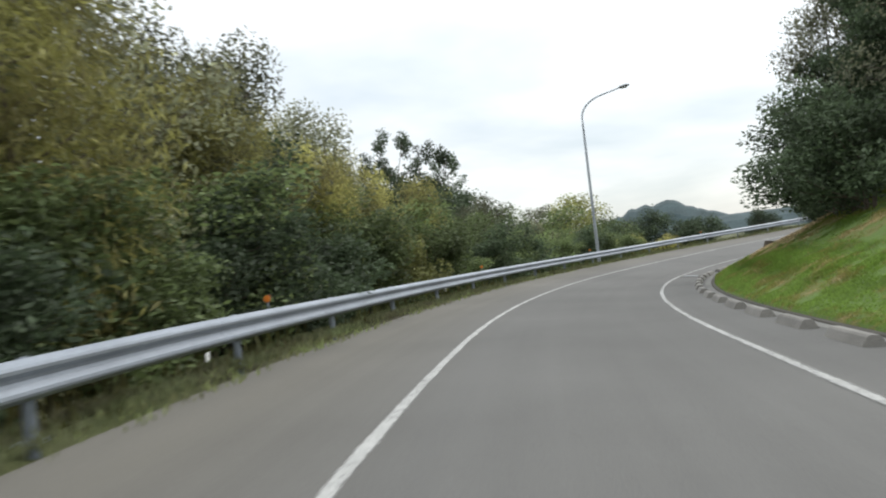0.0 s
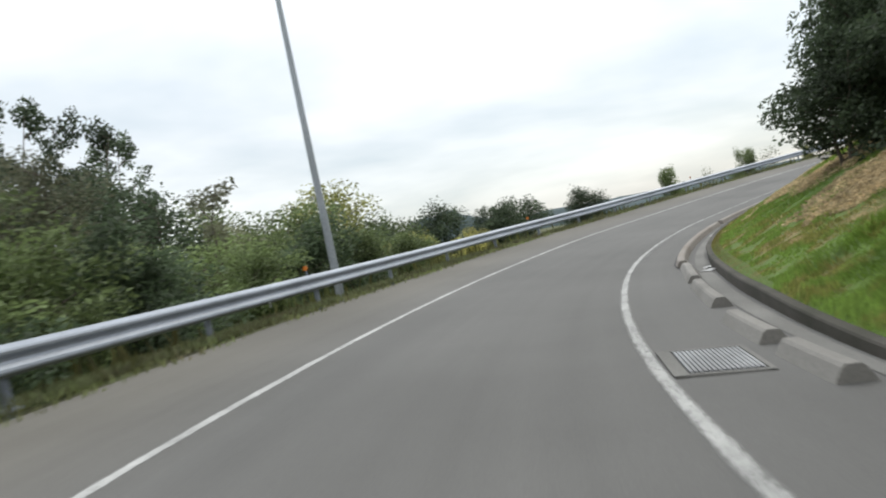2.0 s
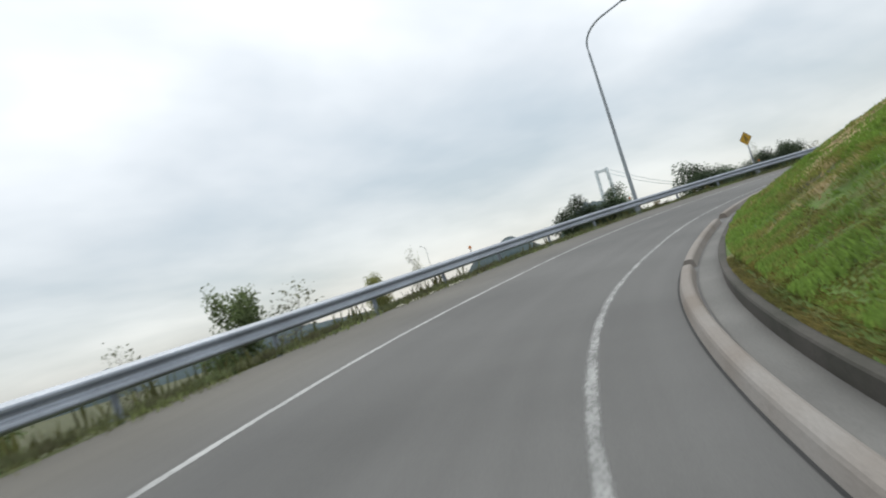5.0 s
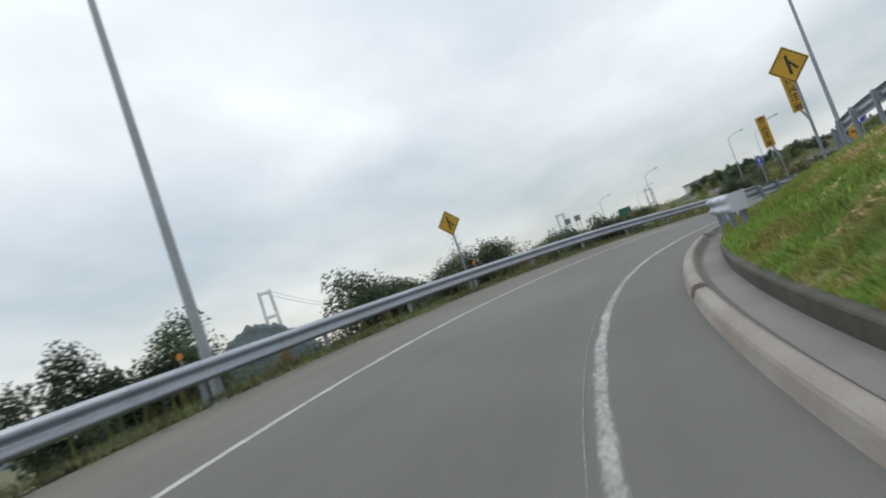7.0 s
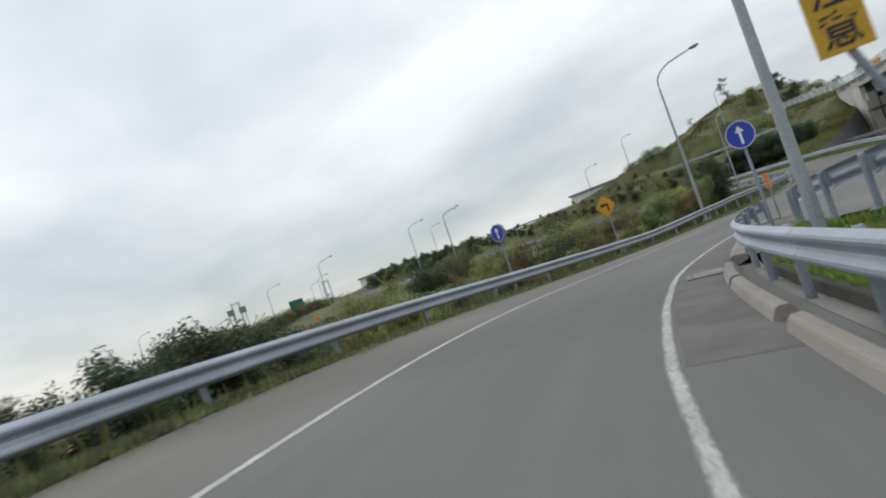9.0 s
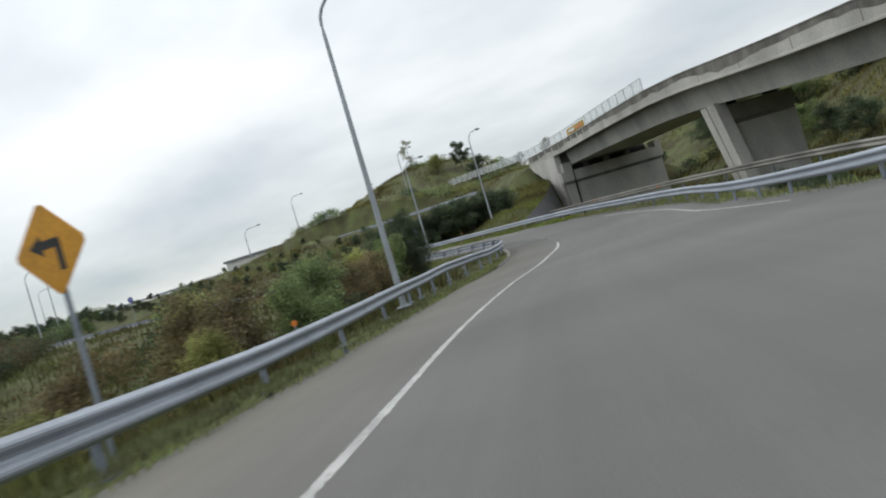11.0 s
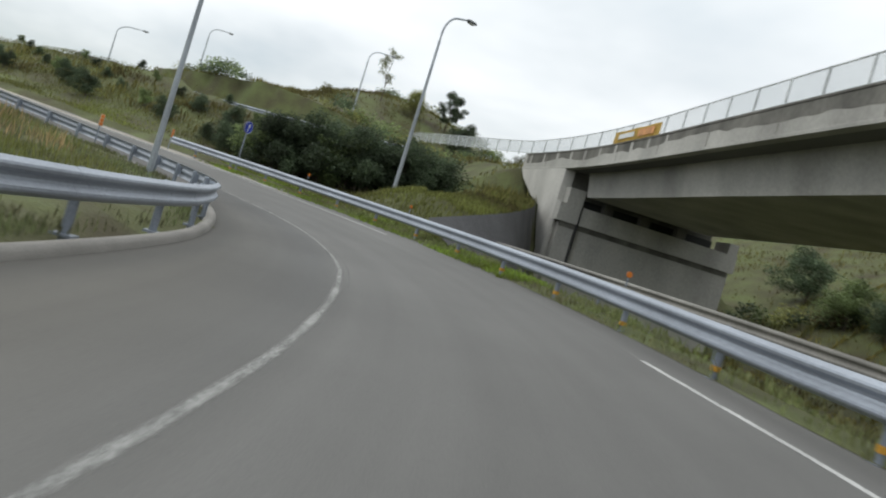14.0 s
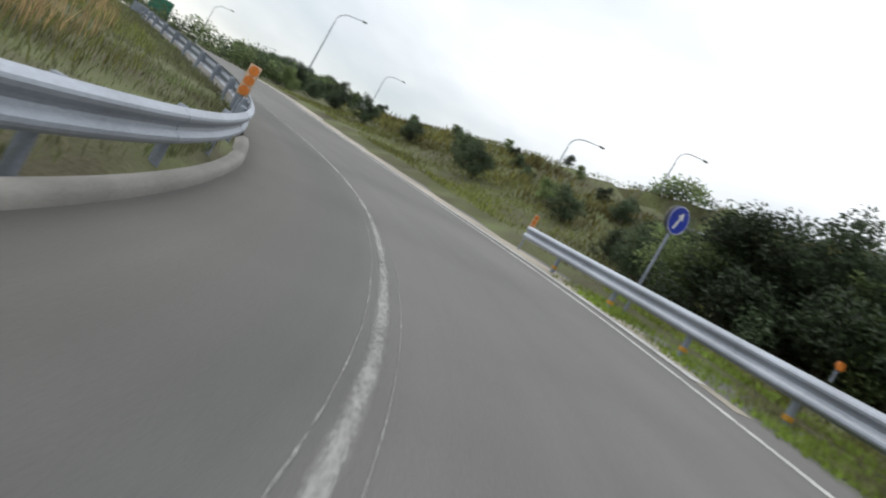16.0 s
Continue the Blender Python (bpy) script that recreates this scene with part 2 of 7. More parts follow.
# near-black, for joints and for the painted shade behind the bridge bearings
M_JOINT_SHADE = mat("black_joint_shade", (0.03, 0.03, 0.03), 0.9, scale=1.0, fine=30)
M_STEEL = mat("galvanised_steel", (0.33, 0.36, 0.41), 0.5, 0.5, dark=0.85, light=1.1, scale=1.5, fine=30, bump=0.08, stretch=(1, 1, 1))
M_ZINC = mat("pale_zinc_plate", (0.50, 0.54, 0.59), 0.6, 0.1, dark=0.85, light=1.1, scale=1.2, fine=30, bump=0.05)
M_POST = mat("galvanised_post", (0.26, 0.29, 0.34), 0.55, 0.4, dark=0.8, light=1.1, scale=0.7, fine=40, bump=0.1)
M_LAMP = mat("lamp_pole_paint", (0.33, 0.36, 0.39), 0.5, 0.3, dark=0.85, light=1.1, scale=1.5, fine=30, bump=0.05)
M_HEAD = mat("luminaire_grey", (0.16, 0.17, 0.18), 0.5, 0.2, scale=0.5, fine=30, bump=0.05)
M_LENS = mat("luminaire_lens", (0.6, 0.6, 0.58), 0.25, 0.0, scale=0.5, fine=30, bump=0.0)
M_YELLOW = mat("sign_yellow", (0.52, 0.30, 0.014), 0.5, dark=0.85, light=1.08, scale=0.8, fine=25, bump=0.03)
M_BAND = mat("band_amber", (0.55, 0.28, 0.03), 0.4, dark=0.8, light=1.1, scale=0.3, fine=30, bump=0.03)
M_PALE = mat("faded_plate", (0.62, 0.44, 0.30), 0.5, dark=0.8, light=1.1, scale=0.3, fine=30, bump=0.03)
M_ORANGE = mat("reflector_orange", (0.62, 0.19, 0.03), 0.35, dark=0.85, light=1.1, scale=0.3, fine=30, bump=0.03)
M_BLUE = mat("sign_blue", (0.02, 0.045, 0.36), 0.45, dark=0.85, light=1.1, scale=0.5, fine=25, bump=0.02)
M_WHITE = mat("sign_white", (0.72, 0.73, 0.72), 0.5, dark=0.9, light=1.05, scale=0.5, fine=25, bump=0.02)
M_BLACK = mat("sign_black", (0.02, 0.02, 0.02), 0.6, scale=0.5, fine=30, bump=0.0)
M_BACK = mat("sign_back", (0.28, 0.29, 0.30), 0.5, 0.4, scale=0.5, fine=30, bump=0.03)
M_SOIL = mat("soil_and_grass", (0.075, 0.09, 0.03), 0.95, dark=0.6, light=1.3, scale=2.2, fine=14, bump=0.8, tint=(0.09, 0.075, 0.036), relief=0.05)


def turf(name, moss, green, straw, blade=False):
    """Mown bank: mossy ground, green tufts and lying straw, by two sizes of noise; the blades on it take the same tones."""
    m = mat(name, green, 0.95, dark=1.0, light=1.0, scale=2.0, fine=22, bump=0.0 if blade else 0.7, relief=0.03, leaf=blade)
    nt = m.node_tree
    bsdf = nt.nodes["Principled BSDF"]
    geo = nt.nodes.new("ShaderNodeNewGeometry")
    mixed = None
    for scale, share in ((0.5, 0.62), (2.6, 0.38)):
        nz = nt.nodes.new("ShaderNodeTexNoise")
        nz.inputs["Scale"].default_value, nz.inputs["Detail"].default_value, nz.inputs["Roughness"].default_value = scale, 5.0, 0.65
        nt.links.new(geo.outputs["Position"], nz.inputs["Vector"])
        mu = nt.nodes.new("ShaderNodeMath")
        mu.operation = "MULTIPLY_ADD"
        mu.inputs[1].default_value = share
        mu.inputs[2].default_value = 0.0
        nt.links.new(nz.outputs["Fac"], mu.inputs[0])
        if mixed is not None:
            nt.links.new(mixed, mu.inputs[2])
        mixed = mu.outputs[0]
    ramp = nt.nodes.new("ShaderNodeValToRGB")
    e = ramp.color_ramp.elements
    e[0].position, e[0].color = 0.34, (*[c * 0.72 for c in green], 1)
    e[1].position, e[1].color = 0.615, (*straw, 1)
    for pos, c in ((0.42, green), (0.50, green), (0.545, moss), (0.575, moss)):
        e.new(pos).color = (*c, 1)
    nt.links.new(mixed, ramp.inputs[0])
    grain = nt.nodes.new("ShaderNodeVectorMath")
    grain.operation = "SCALE"
    nt.links.new(ramp.outputs[0], grain.inputs[0])
    vary = [n for n in nt.nodes if n.bl_idname == "ShaderNodeMapRange"][0]
    vary.inputs["To Min"].default_value, vary.inputs["To Max"].default_value = 0.75, 1.28
    nt.links.new(vary.outputs[0], grain.inputs["Scale"])
    col = grain.outputs[0]
    if blade:
        r = nt.nodes.new("ShaderNodeMapRange")
        r.inputs["To Min"].default_value, r.inputs["To Max"].default_value = 0.75, 1.3
        nt.links.new(geo.outputs["Random Per Island"], r.inputs[0])
        one = nt.nodes.new("ShaderNodeVectorMath")
        one.operation = "SCALE"
        nt.links.new(col, one.inputs[0])
        nt.links.new(r.outputs[0], one.inputs["Scale"])
        col = one.outputs[0]
        thin = [n for n in nt.nodes if n.bl_idname == "ShaderNodeBsdfTranslucent"][0]
        nt.links.new(col, thin.inputs["Color"])
    nt.links.new(col, bsdf.inputs["Base Color"])
    return m


M_TURF = turf("mossy_turf", (0.13, 0.135, 0.036), (0.095, 0.155, 0.028), (0.27, 0.21, 0.10))
M_LAWN = turf("bank_grass_blades", (0.25, 0.255, 0.07), (0.20, 0.305, 0.06), (0.47, 0.375, 0.20), True)
M_SAND = mat("sandy_shoulder", (0.33, 0.30, 0.25), 0.95, dark=0.7, light=1.15, scale=1.5, fine=25, bump=0.5)
M_RUBBLE = mat("grey_slope_paving", (0.075, 0.075, 0.08), 0.9, dark=0.8, light=1.2, scale=2.0, fine=9, bump=0.8, relief=0.04)
M_BARK = mat("bark", (0.11, 0.09, 0.07), 0.95, scale=0.4, fine=25, bump=0.6)
M_GRASS = mat("grass_blades", (0.20, 0.29, 0.045), 0.8, dark=0.7, light=1.3, scale=1.8, fine=6, bump=0, leaf=True, island=True, tint=(0.16, 0.19, 0.035))
M_VERGE = mat("verge_blades", (0.20, 0.25, 0.09), 0.85, dark=0.75, light=1.25, scale=1.4, fine=6, bump=0, leaf=True, island=True, tint=(0.24, 0.22, 0.12))
M_VERGE_DULL = mat("dull_verge_blades", (0.135, 0.165, 0.072), 0.85, dark=0.65, light=1.3, scale=1.0, fine=6, bump=0, leaf=True, island=True, tint=(0.17, 0.15, 0.09))
M_BANK = mat("bank_blades", (0.17, 0.19, 0.05), 0.85, dark=0.7, light=1.2, scale=6.0, fine=4, bump=0, leaf=True, island=True, tint=(0.13, 0.12, 0.045))
M_MOSS = mat("olive_moss_blades", (0.20, 0.165, 0.05), 0.9, dark=0.7, light=1.2, scale=1.2, fine=5, bump=0, leaf=True, island=True, tint=(0.17, 0.18, 0.045))
M_HILLSIDE = mat("hillside_blades", (0.155, 0.15, 0.048), 0.9, dark=0.6, light=1.3, scale=6.0, fine=3, bump=0, leaf=True, island=True, tint=(0.125, 0.10, 0.042))
M_CUT = mat("yellow_scrub_blades", (0.24, 0.20, 0.06), 0.9, dark=0.6, light=1.3, scale=2.5, fine=4, bump=0, leaf=True, island=True, tint=(0.15, 0.16, 0.05))
M_DRY = mat("dry_grass", (0.40, 0.29, 0.15), 0.9, dark=0.7, light=1.2, scale=1.0, fine=6, bump=0, leaf=True, island=True)
M_HAY = mat("cut_hay", (0.54, 0.43, 0.26), 0.95, dark=0.7, light=1.2, scale=0.6, fine=18, bump=0.0, leaf=True, island=True)
M_SCRUB = mat("scrub_blades", (0.085, 0.098, 0.032), 0.9, dark=0.6, light=1.3, scale=5.0, fine=3, bump=0, leaf=True, island=True, tint=(0.115, 0.09, 0.038))


def leaves(name, c, t=None):
    return mat(name, c, 0.65, dark=0.55, light=1.25, scale=1.3, fine=5, bump=0, leaf=True, island=True, per_object=True, tint=t)


M_LEAF_DARK = leaves("leaf_dark", (0.074, 0.104, 0.056))
M_LEAF_MID = leaves("leaf_mid", (0.18, 0.235, 0.095))
M_LEAF_OLIVE = leaves("leaf_olive", (0.255, 0.265, 0.09))
M_LEAF_YELLOW = leaves("leaf_bamboo", (0.34, 0.33, 0.11), (0.29, 0.26, 0.10))
M_LEAF_BROWN = leaves("leaf_brown", (0.19, 0.145, 0.075), (0.15, 0.145, 0.065))
M_LEAF_GREY = leaves("leaf_grey", (0.23, 0.24, 0.15))
# distance haze is put into the base colours: bluish hills, nearly sky-pale towers
M_HILL = mat("hazed_wooded_hill", (0.055, 0.080, 0.085), 1.0, dark=0.75, light=1.2, scale=45, fine=0.2, bump=0)
M_TOWER = mat("hazed_bridge_steel", (0.66, 0.71, 0.74), 0.7, scale=20, fine=1, bump=0)
M_BLDG = mat("white_cladding", (0.62, 0.62, 0.60), 0.7, dark=0.9, light=1.05, scale=6, fine=4, bump=0.05)
M_ROOF = mat("grey_roof", (0.18, 0.19, 0.20), 0.7, scale=5, fine=4, bump=0.05)
M_GLASS = mat("dark_window", (0.03, 0.035, 0.04), 0.15, scale=2, fine=3, bump=0)
M_GREEN = mat("sign_green", (0.01, 0.12, 0.07), 0.5, scale=1, fine=10, bump=0.02)
M_FENCE = mat("fence_mesh_paint", (0.58, 0.60, 0.60), 0.6, 0.2, scale=1, fine=20, bump=0)


def clear_panel():
    """Scratched clear sheet: thin grey film over what lies behind."""
    m = mat("clear_sheet", (0.62, 0.66, 0.68), 0.25, dark=0.95, light=1.04, scale=2.0, fine=12, bump=0.0)
    m.node_tree.nodes["Principled BSDF"].inputs["Alpha"].default_value = 0.34
    return m


M_CLEAR = clear_panel()
M_PAPER = mat("litter_white", (0.7, 0.7, 0.7), 0.7, scale=0.3, fine=20, bump=0.1)
M_GRATE = mat("grating_steel", (0.24, 0.245, 0.255), 0.6, 0.2, scale=0.5, fine=40, bump=0.2)

# ---- alignment: the left edge line as x, y, z, crossfall to the right ----
RAMP = [
    (-1.55, -8.70, 0.36, -0.020), (-1.25, -0.70, 0.27, -0.030), (-0.34, 7.25, 0.22, -0.043), (1.01, 15.17, 0.09, -0.049), (3.05, 22.79, -0.04, -0.064),
    (5.93, 30.41, -0.14, -0.081), (9.66, 37.32, -0.18, -0.094), (14.29, 43.82, -0.15, -0.103), (19.83, 49.67, -0.02, -0.107), (26.17, 54.62, 0.16, -0.107),
    (32.96, 58.71, 0.43, -0.103), (40.45, 61.71, 0.80, -0.096), (48.07, 63.33, 1.19, -0.088), (56.07, 64.08, 1.61, -0.083), (64.08, 63.53, 1.98, -0.083),
    (71.96, 61.84, 2.24, -0.087), (79.30, 58.97, 2.40, -0.093), (86.16, 54.83, 2.44, -0.095), (92.52, 49.93, 2.31, -0.083),
]
SBEND = [
    (97.94, 43.91, 2.09, -0.051), (102.62, 37.64, 1.91, -0.014), (107.32, 31.20, 1.79, 0.018), (111.78, 24.42, 1.69, 0.018), (115.94, 17.67, 1.62, 0.037),
    (119.75, 10.68, 1.80, 0.053), (124.80, 4.50, 2.10, 0.061), (131.20, -0.20, 2.39, 0.082), (138.59, -3.04, 2.63, 0.097), (146.68, -3.63, 2.94, 0.092),
    (154.69, -2.40, 3.32, 0.073), (162.06, 0.36, 3.76, 0.058), (169.48, 3.48, 4.20, 0.049), (177.09, 6.30, 4.62, 0.048), (200.60, 13.80, 5.50, 0.040),
    (240.00, 25.60, 6.80, 0.030), (300.00, 43.60, 8.60, 0.000),
]


def build_alignment():
    """Dense samples each half metre: station, place, right-hand normal, crossfall. Station 0 is the second point."""
    p = np.array(RAMP + SBEND)
    n = len(p)
    out = []
    for i in range(n - 1):
        a, b = p[max(i - 1, 0)], p[min(i + 2, n - 1)]
        k = np.linalg.norm(p[i + 1][:2] - p[i][:2])
        ka = max(np.linalg.norm(p[i][:2] - a[:2]), 1e-6) if i else k
        kb = np.linalg.norm(b[:2] - p[i + 1][:2]) if i < n - 2 else k
        d0 = ((p[i + 1] - a) / (k + ka) * k) if i else (p[1] - p[0])
        d1 = ((b - p[i]) / (k + kb) * k) if i < n - 2 else (p[n - 1] - p[n - 2])
        t = np.linspace(0, 1, max(int(k * 4), 2), endpoint=False)[:, None]
        out.append((2 * t**3 - 3 * t**2 + 1) * p[i] + (t**3 - 2 * t**2 + t) * d0 + (3 * t**2 - 2 * t**3) * p[i + 1] + (t**3 - t**2) * d1)
    q = np.concatenate(out + [p[-1:]])
    s = np.concatenate([[0], np.cumsum(np.linalg.norm(np.diff(q[:, :2], axis=0), axis=1))])
    s -= s[np.argmin(((q[:, :2] - p[2][:2]) ** 2).sum(1))] - 8.0
    even = np.arange(s[0], s[-1], 0.5)
    q = np.stack([np.interp(even, s, q[:, k]) for k in range(4)], 1)
    d = np.gradient(q[:, :2], axis=0)
    d /= np.linalg.norm(d, axis=1)[:, None]
    return even, q, np.stack([d[:, 1], -d[:, 0]], 1)


AS, AP, AN = build_alignment()


def at(s, lat=0.0, h=0.0, keep=(-3.5, 7.0)):
    """The place at a station, metres to the right of the edge line, and a height over the road's plane."""
    s, lat = np.asarray(s, float), np.asarray(lat, float)
    c = [np.interp(s, AS, AP[:, k]) for k in range(4)]
    nx, ny = np.interp(s, AS, AN[:, 0]), np.interp(s, AS, AN[:, 1])
    return np.stack([c[0] + nx * lat, c[1] + ny * lat, c[2] + c[3] * np.clip(lat, *keep) + h], -1)


def heading(s):
    """Degrees, as pose() turns a thing whose front is -y so that it faces the traffic; +x is to the right of the road."""
    nx, ny = float(np.interp(s, AS, AN[:, 0])), float(np.interp(s, AS, AN[:, 1]))
    return math.degrees(math.atan2(ny, nx))


def table(*rows):
    """A smooth function of the station from rows of station, value."""
    x, y = [r[0] for r in rows], [r[1] for r in rows]
    return lambda s: np.interp(s, x, y)


RIGHT_LINE = table((-20, 3.6), (118, 3.53), (123, 3.43), (127, 3.43), (130, 3.5), (133, 3.58), (136, 3.57), (140, 3.54), (143, 3.5), (146.2, 3.58), (147.6, 3.95), (148.4, 4.7), (148.9, 5.6))
OUTER_LINE = table((90, 22.0), (112, 15.2), (130, 12.3), (150, 10.2), (160, 8.5), (168, 7.44), (172, 6.88), (176, 6.3), (180, 5.7), (184, 5.12), (188, 4.64), (192, 4.22), (196, 3.98), (200, 3.79), (204, 3.75), (208, 3.79), (212, 3.92), (216, 4.13), (220, 4.33), (224, 4.49), (228, 4.62), (232, 4.74), (240, 4.99), (248, 5.29))
LEFT_RAIL = table((-20, -2.9), (160, -2.85), (164, -3.0), (168, -3.3), (172, -3.67), (176, -3.92), (180, -3.82), (184, -3.53), (188, -3.14), (192, -2.71), (196, -2.28), (200, -2.15), (204, -2.17), (208, -2.19), (212, -2.16), (216, -2.18), (220, -2.27), (228, -2.38), (240, -2.55), (262, -2.6))
LEFT_EDGE = table((-20, -2.45), (160, -2.5), (168, -2.78), (172, -3.0), (176, -3.3), (180, -3.16), (184, -2.94), (188, -2.69), (192, -2.45), (196, -2.11), (200, -2.01), (204, -1.98), (208, -1.99), (212, -1.97), (216, -1.94), (220, -2.04), (228, -2.1), (240, -2.21), (262, -2.25))
LEFT_LINE = table((168, 0.0), (172, 0.1), (176, 0.2), (180, 0.02), (184, -0.04), (188, -0.02), (192, 0.02), (196, 0.14), (200, 0.12), (204, 0.09), (208, 0.05), (212, 0.0), (216, 0.04), (220, 0.11), (224, 0.14), (228, 0.13), (232, 0.09), (238, 0.04), (246, 0.0))
JOIN_LEFT = table((90, 15.5), (112, 9.8), (122, 8.2), (135, 6.8), (146, 5.7), (149, 5.4))
JOIN_LIFT = table((90, 1.9), (112, 1.3), (130, 0.6), (147, 0.0))


def link_mesh(name, verts, faces, material, parent=None, smooth=False, label=""):
    me = bpy.data.meshes.new(name)
    me.from_pydata([tuple(v) for v in verts], [], [tuple(f) for f in faces])
    me.materials.append(material)
    if smooth:
        me.polygons.foreach_set("use_smooth", [True] * len(me.polygons))
    me.update()
    ob = new(name, me)
    ob.parent = parent
    if label:
        ob["label"] = label
    return ob


def part(name, bm, material, parent=None, label="", smooth=False):
    me = bpy.data.meshes.new(name)
    bmesh.ops.recalc_face_normals(bm, faces=bm.faces)
    bm.to_mesh(me)
    bm.free()
    me.materials.append(material)
    if smooth:
        me.polygons.foreach_set("use_smooth", [True] * len(me.polygons))
    ob = new(name, me)
    ob.parent = parent
    if label:
        ob["label"] = label
    return ob


def thing(name, m, label, category, group=""):
    ob = new(name)
    ob.empty_display_size = 0.2
    ob.matrix_world = m
    return tagged(ob, label, category, group)


def sweep(name, profile, s0, s1, material, step=1.0, parent=None, lat=0.0, smooth=False, closed=False, caps=False, lift=None, keep=(-3.5, 7.0)):
    """A mesh drawn along the road: profile points (across, height), across counted from the function or number lat."""
    ss = np.linspace(s0, s1, max(int(round((s1 - s0) / step)), 1) + 1)
    base = lat(ss) if callable(lat) else np.full(len(ss), float(lat))
    up = lift(ss) if lift else 0.0
    rings = [at(ss, base + a, h + up, keep) for a, h in profile]
    n, k = len(ss), len(profile)
    verts = np.stack(rings, 1).reshape(-1, 3)
    faces = []
    for i in range(n - 1):
        for j in range(k if closed else k - 1):
            a, b = i * k + j, i * k + (j + 1) % k
            faces.append((a, b, b + k, a + k))
    if caps:
        faces.append(tuple(range(k))[::-1])
        faces.append(tuple(range((n - 1) * k, n * k)))
    return link_mesh(name, verts, faces, material, parent, smooth)


def band(name, left, right, s0, s1, material, step=1.0, h=0.0, cols=2, parent=None, lift=None, keep=(-3.5, 7.0)):
    """A strip of surface between two lateral functions."""
    ss = np.linspace(s0, s1, max(int(round((s1 - s0) / step)), 1) + 1)
    lf = left(ss) if callable(left) else np.full(len(ss), float(left))
    rt = right(ss) if callable(right) else np.full(len(ss), float(right))
    up = lift(ss) if lift else 0.0
    rings = [at(ss, lf + (rt - lf) * c / (cols - 1), h + up, keep) for c in range(cols)]
    verts = np.stack(rings, 1).reshape(-1, 3)
    faces = [(i * cols + j, i * cols + j + 1, (i + 1) * cols + j + 1, (i + 1) * cols + j) for i in range(len(ss) - 1) for j in range(cols - 1)]
    ob = link_mesh(name, verts, faces, material, parent)
    lane = np.stack([np.stack([ss, lf + (rt - lf) * c / (cols - 1)], 1) for c in range(cols)], 1).reshape(-1, 2)
    layer = ob.data.uv_layers.new(name="lane")
    layer.data.foreach_set("uv", lane[np.array(faces).ravel()].ravel())
    return ob


def tube(bm, pts, radii, sides=10):
    """A round bar through the points."""
    rings = []
    pts = [Vector(p) for p in pts]
    for i, p in enumerate(pts):
        d = (pts[min(i + 1, len(pts) - 1)] - pts[max(i - 1, 0)]).normalized()
        q = d.to_track_quat("Z", "Y")
        r = radii[i] if hasattr(radii, "__len__") else radii
        rings.append([bm.verts.new(p + q @ Vector((r * math.cos(a), r * math.sin(a), 0))) for a in [2 * math.pi * k / sides for k in range(sides)]])
    for a, b in zip(rings, rings[1:]):
        for k in range(sides):
            bm.faces.new((a[k], a[(k + 1) % sides], b[(k + 1) % sides], b[k]))
    bm.faces.new(rings[0][::-1])
    bm.faces.new(rings[-1])
    return bm


def box(bm, lo, hi, bevel=0.0):
    v = [bm.verts.new((x, y, z)) for x in (lo[0], hi[0]) for y in (lo[1], hi[1]) for z in (lo[2], hi[2])]
    fs = [bm.faces.new([v[i] for i in f]) for f in ((0, 1, 3, 2), (4, 6, 7, 5), (0, 4, 5, 1), (2, 3, 7, 6), (0, 2, 6, 4), (1, 5, 7, 3))]
    if bevel:
        bmesh.ops.bevel(bm, geom=list({e for f in fs for e in f.edges}), offset=bevel, segments=2, affect="EDGES", profile=0.5)
    return bm


def prism(bm, outline, y0, y1):
    """A flat outline in x, z given thickness along y."""
    a = [bm.verts.new((x, y0, z)) for x, z in outline]
    b = [bm.verts.new((x, y1, z)) for x, z in outline]
    bm.faces.new(a)
    bm.faces.new(b[::-1])
    for i in range(len(a)):
        j = (i + 1) % len(a)
        bm.faces.new((a[i], b[i], b[j], a[j]))
    return bm


def structure(ob, label, category):
    return tagged(ob, label, category, kind="structure")

# ---- ground: one sheet, from the verges to the horizon ----
BRIDGE_A, BRIDGE_T, BRIDGE_N = np.array([122.5, -8.8]), np.array([0.735, -0.678]), np.array([0.678, 0.735])


def bridge_bow(m):
    """The bridge turns aside in plan towards its far end."""
    q = np.clip(np.asarray(m, float) - 15.0, 0, 26)
    return 0.006 * q * q + 0.312 * np.clip(np.asarray(m, float) - 41.0, 0, 200)


def smooth01(x):
    x = np.clip(x, 0, 1)
    return x * x * (3 - 2 * x)


def nearest(x, y):
    """Station and lateral place of points, from the nearest point of the edge line."""
    s, lat = np.empty(len(x)), np.empty(len(x))
    keep = (AS > -19) & (AS < 330)
    ss, pp, nn = AS[keep][::2], AP[keep][::2, :2], AN[keep][::2]
    for i in range(0, len(x), 4000):
        q = np.stack([x[i:i + 4000], y[i:i + 4000]], 1)
        j = ((q[:, None] - pp[None]) ** 2).sum(2).argmin(1)
        d = q - pp[j]
        s[i:i + 4000] = ss[j] + (d * np.stack([-nn[j][:, 1], nn[j][:, 0]], 1)).sum(1).clip(-0.5, 0.5)
        lat[i:i + 4000] = np.where((d * nn[j]).sum(1) < 0, -1, 1) * np.hypot(d[:, 0], d[:, 1])
    return s, lat


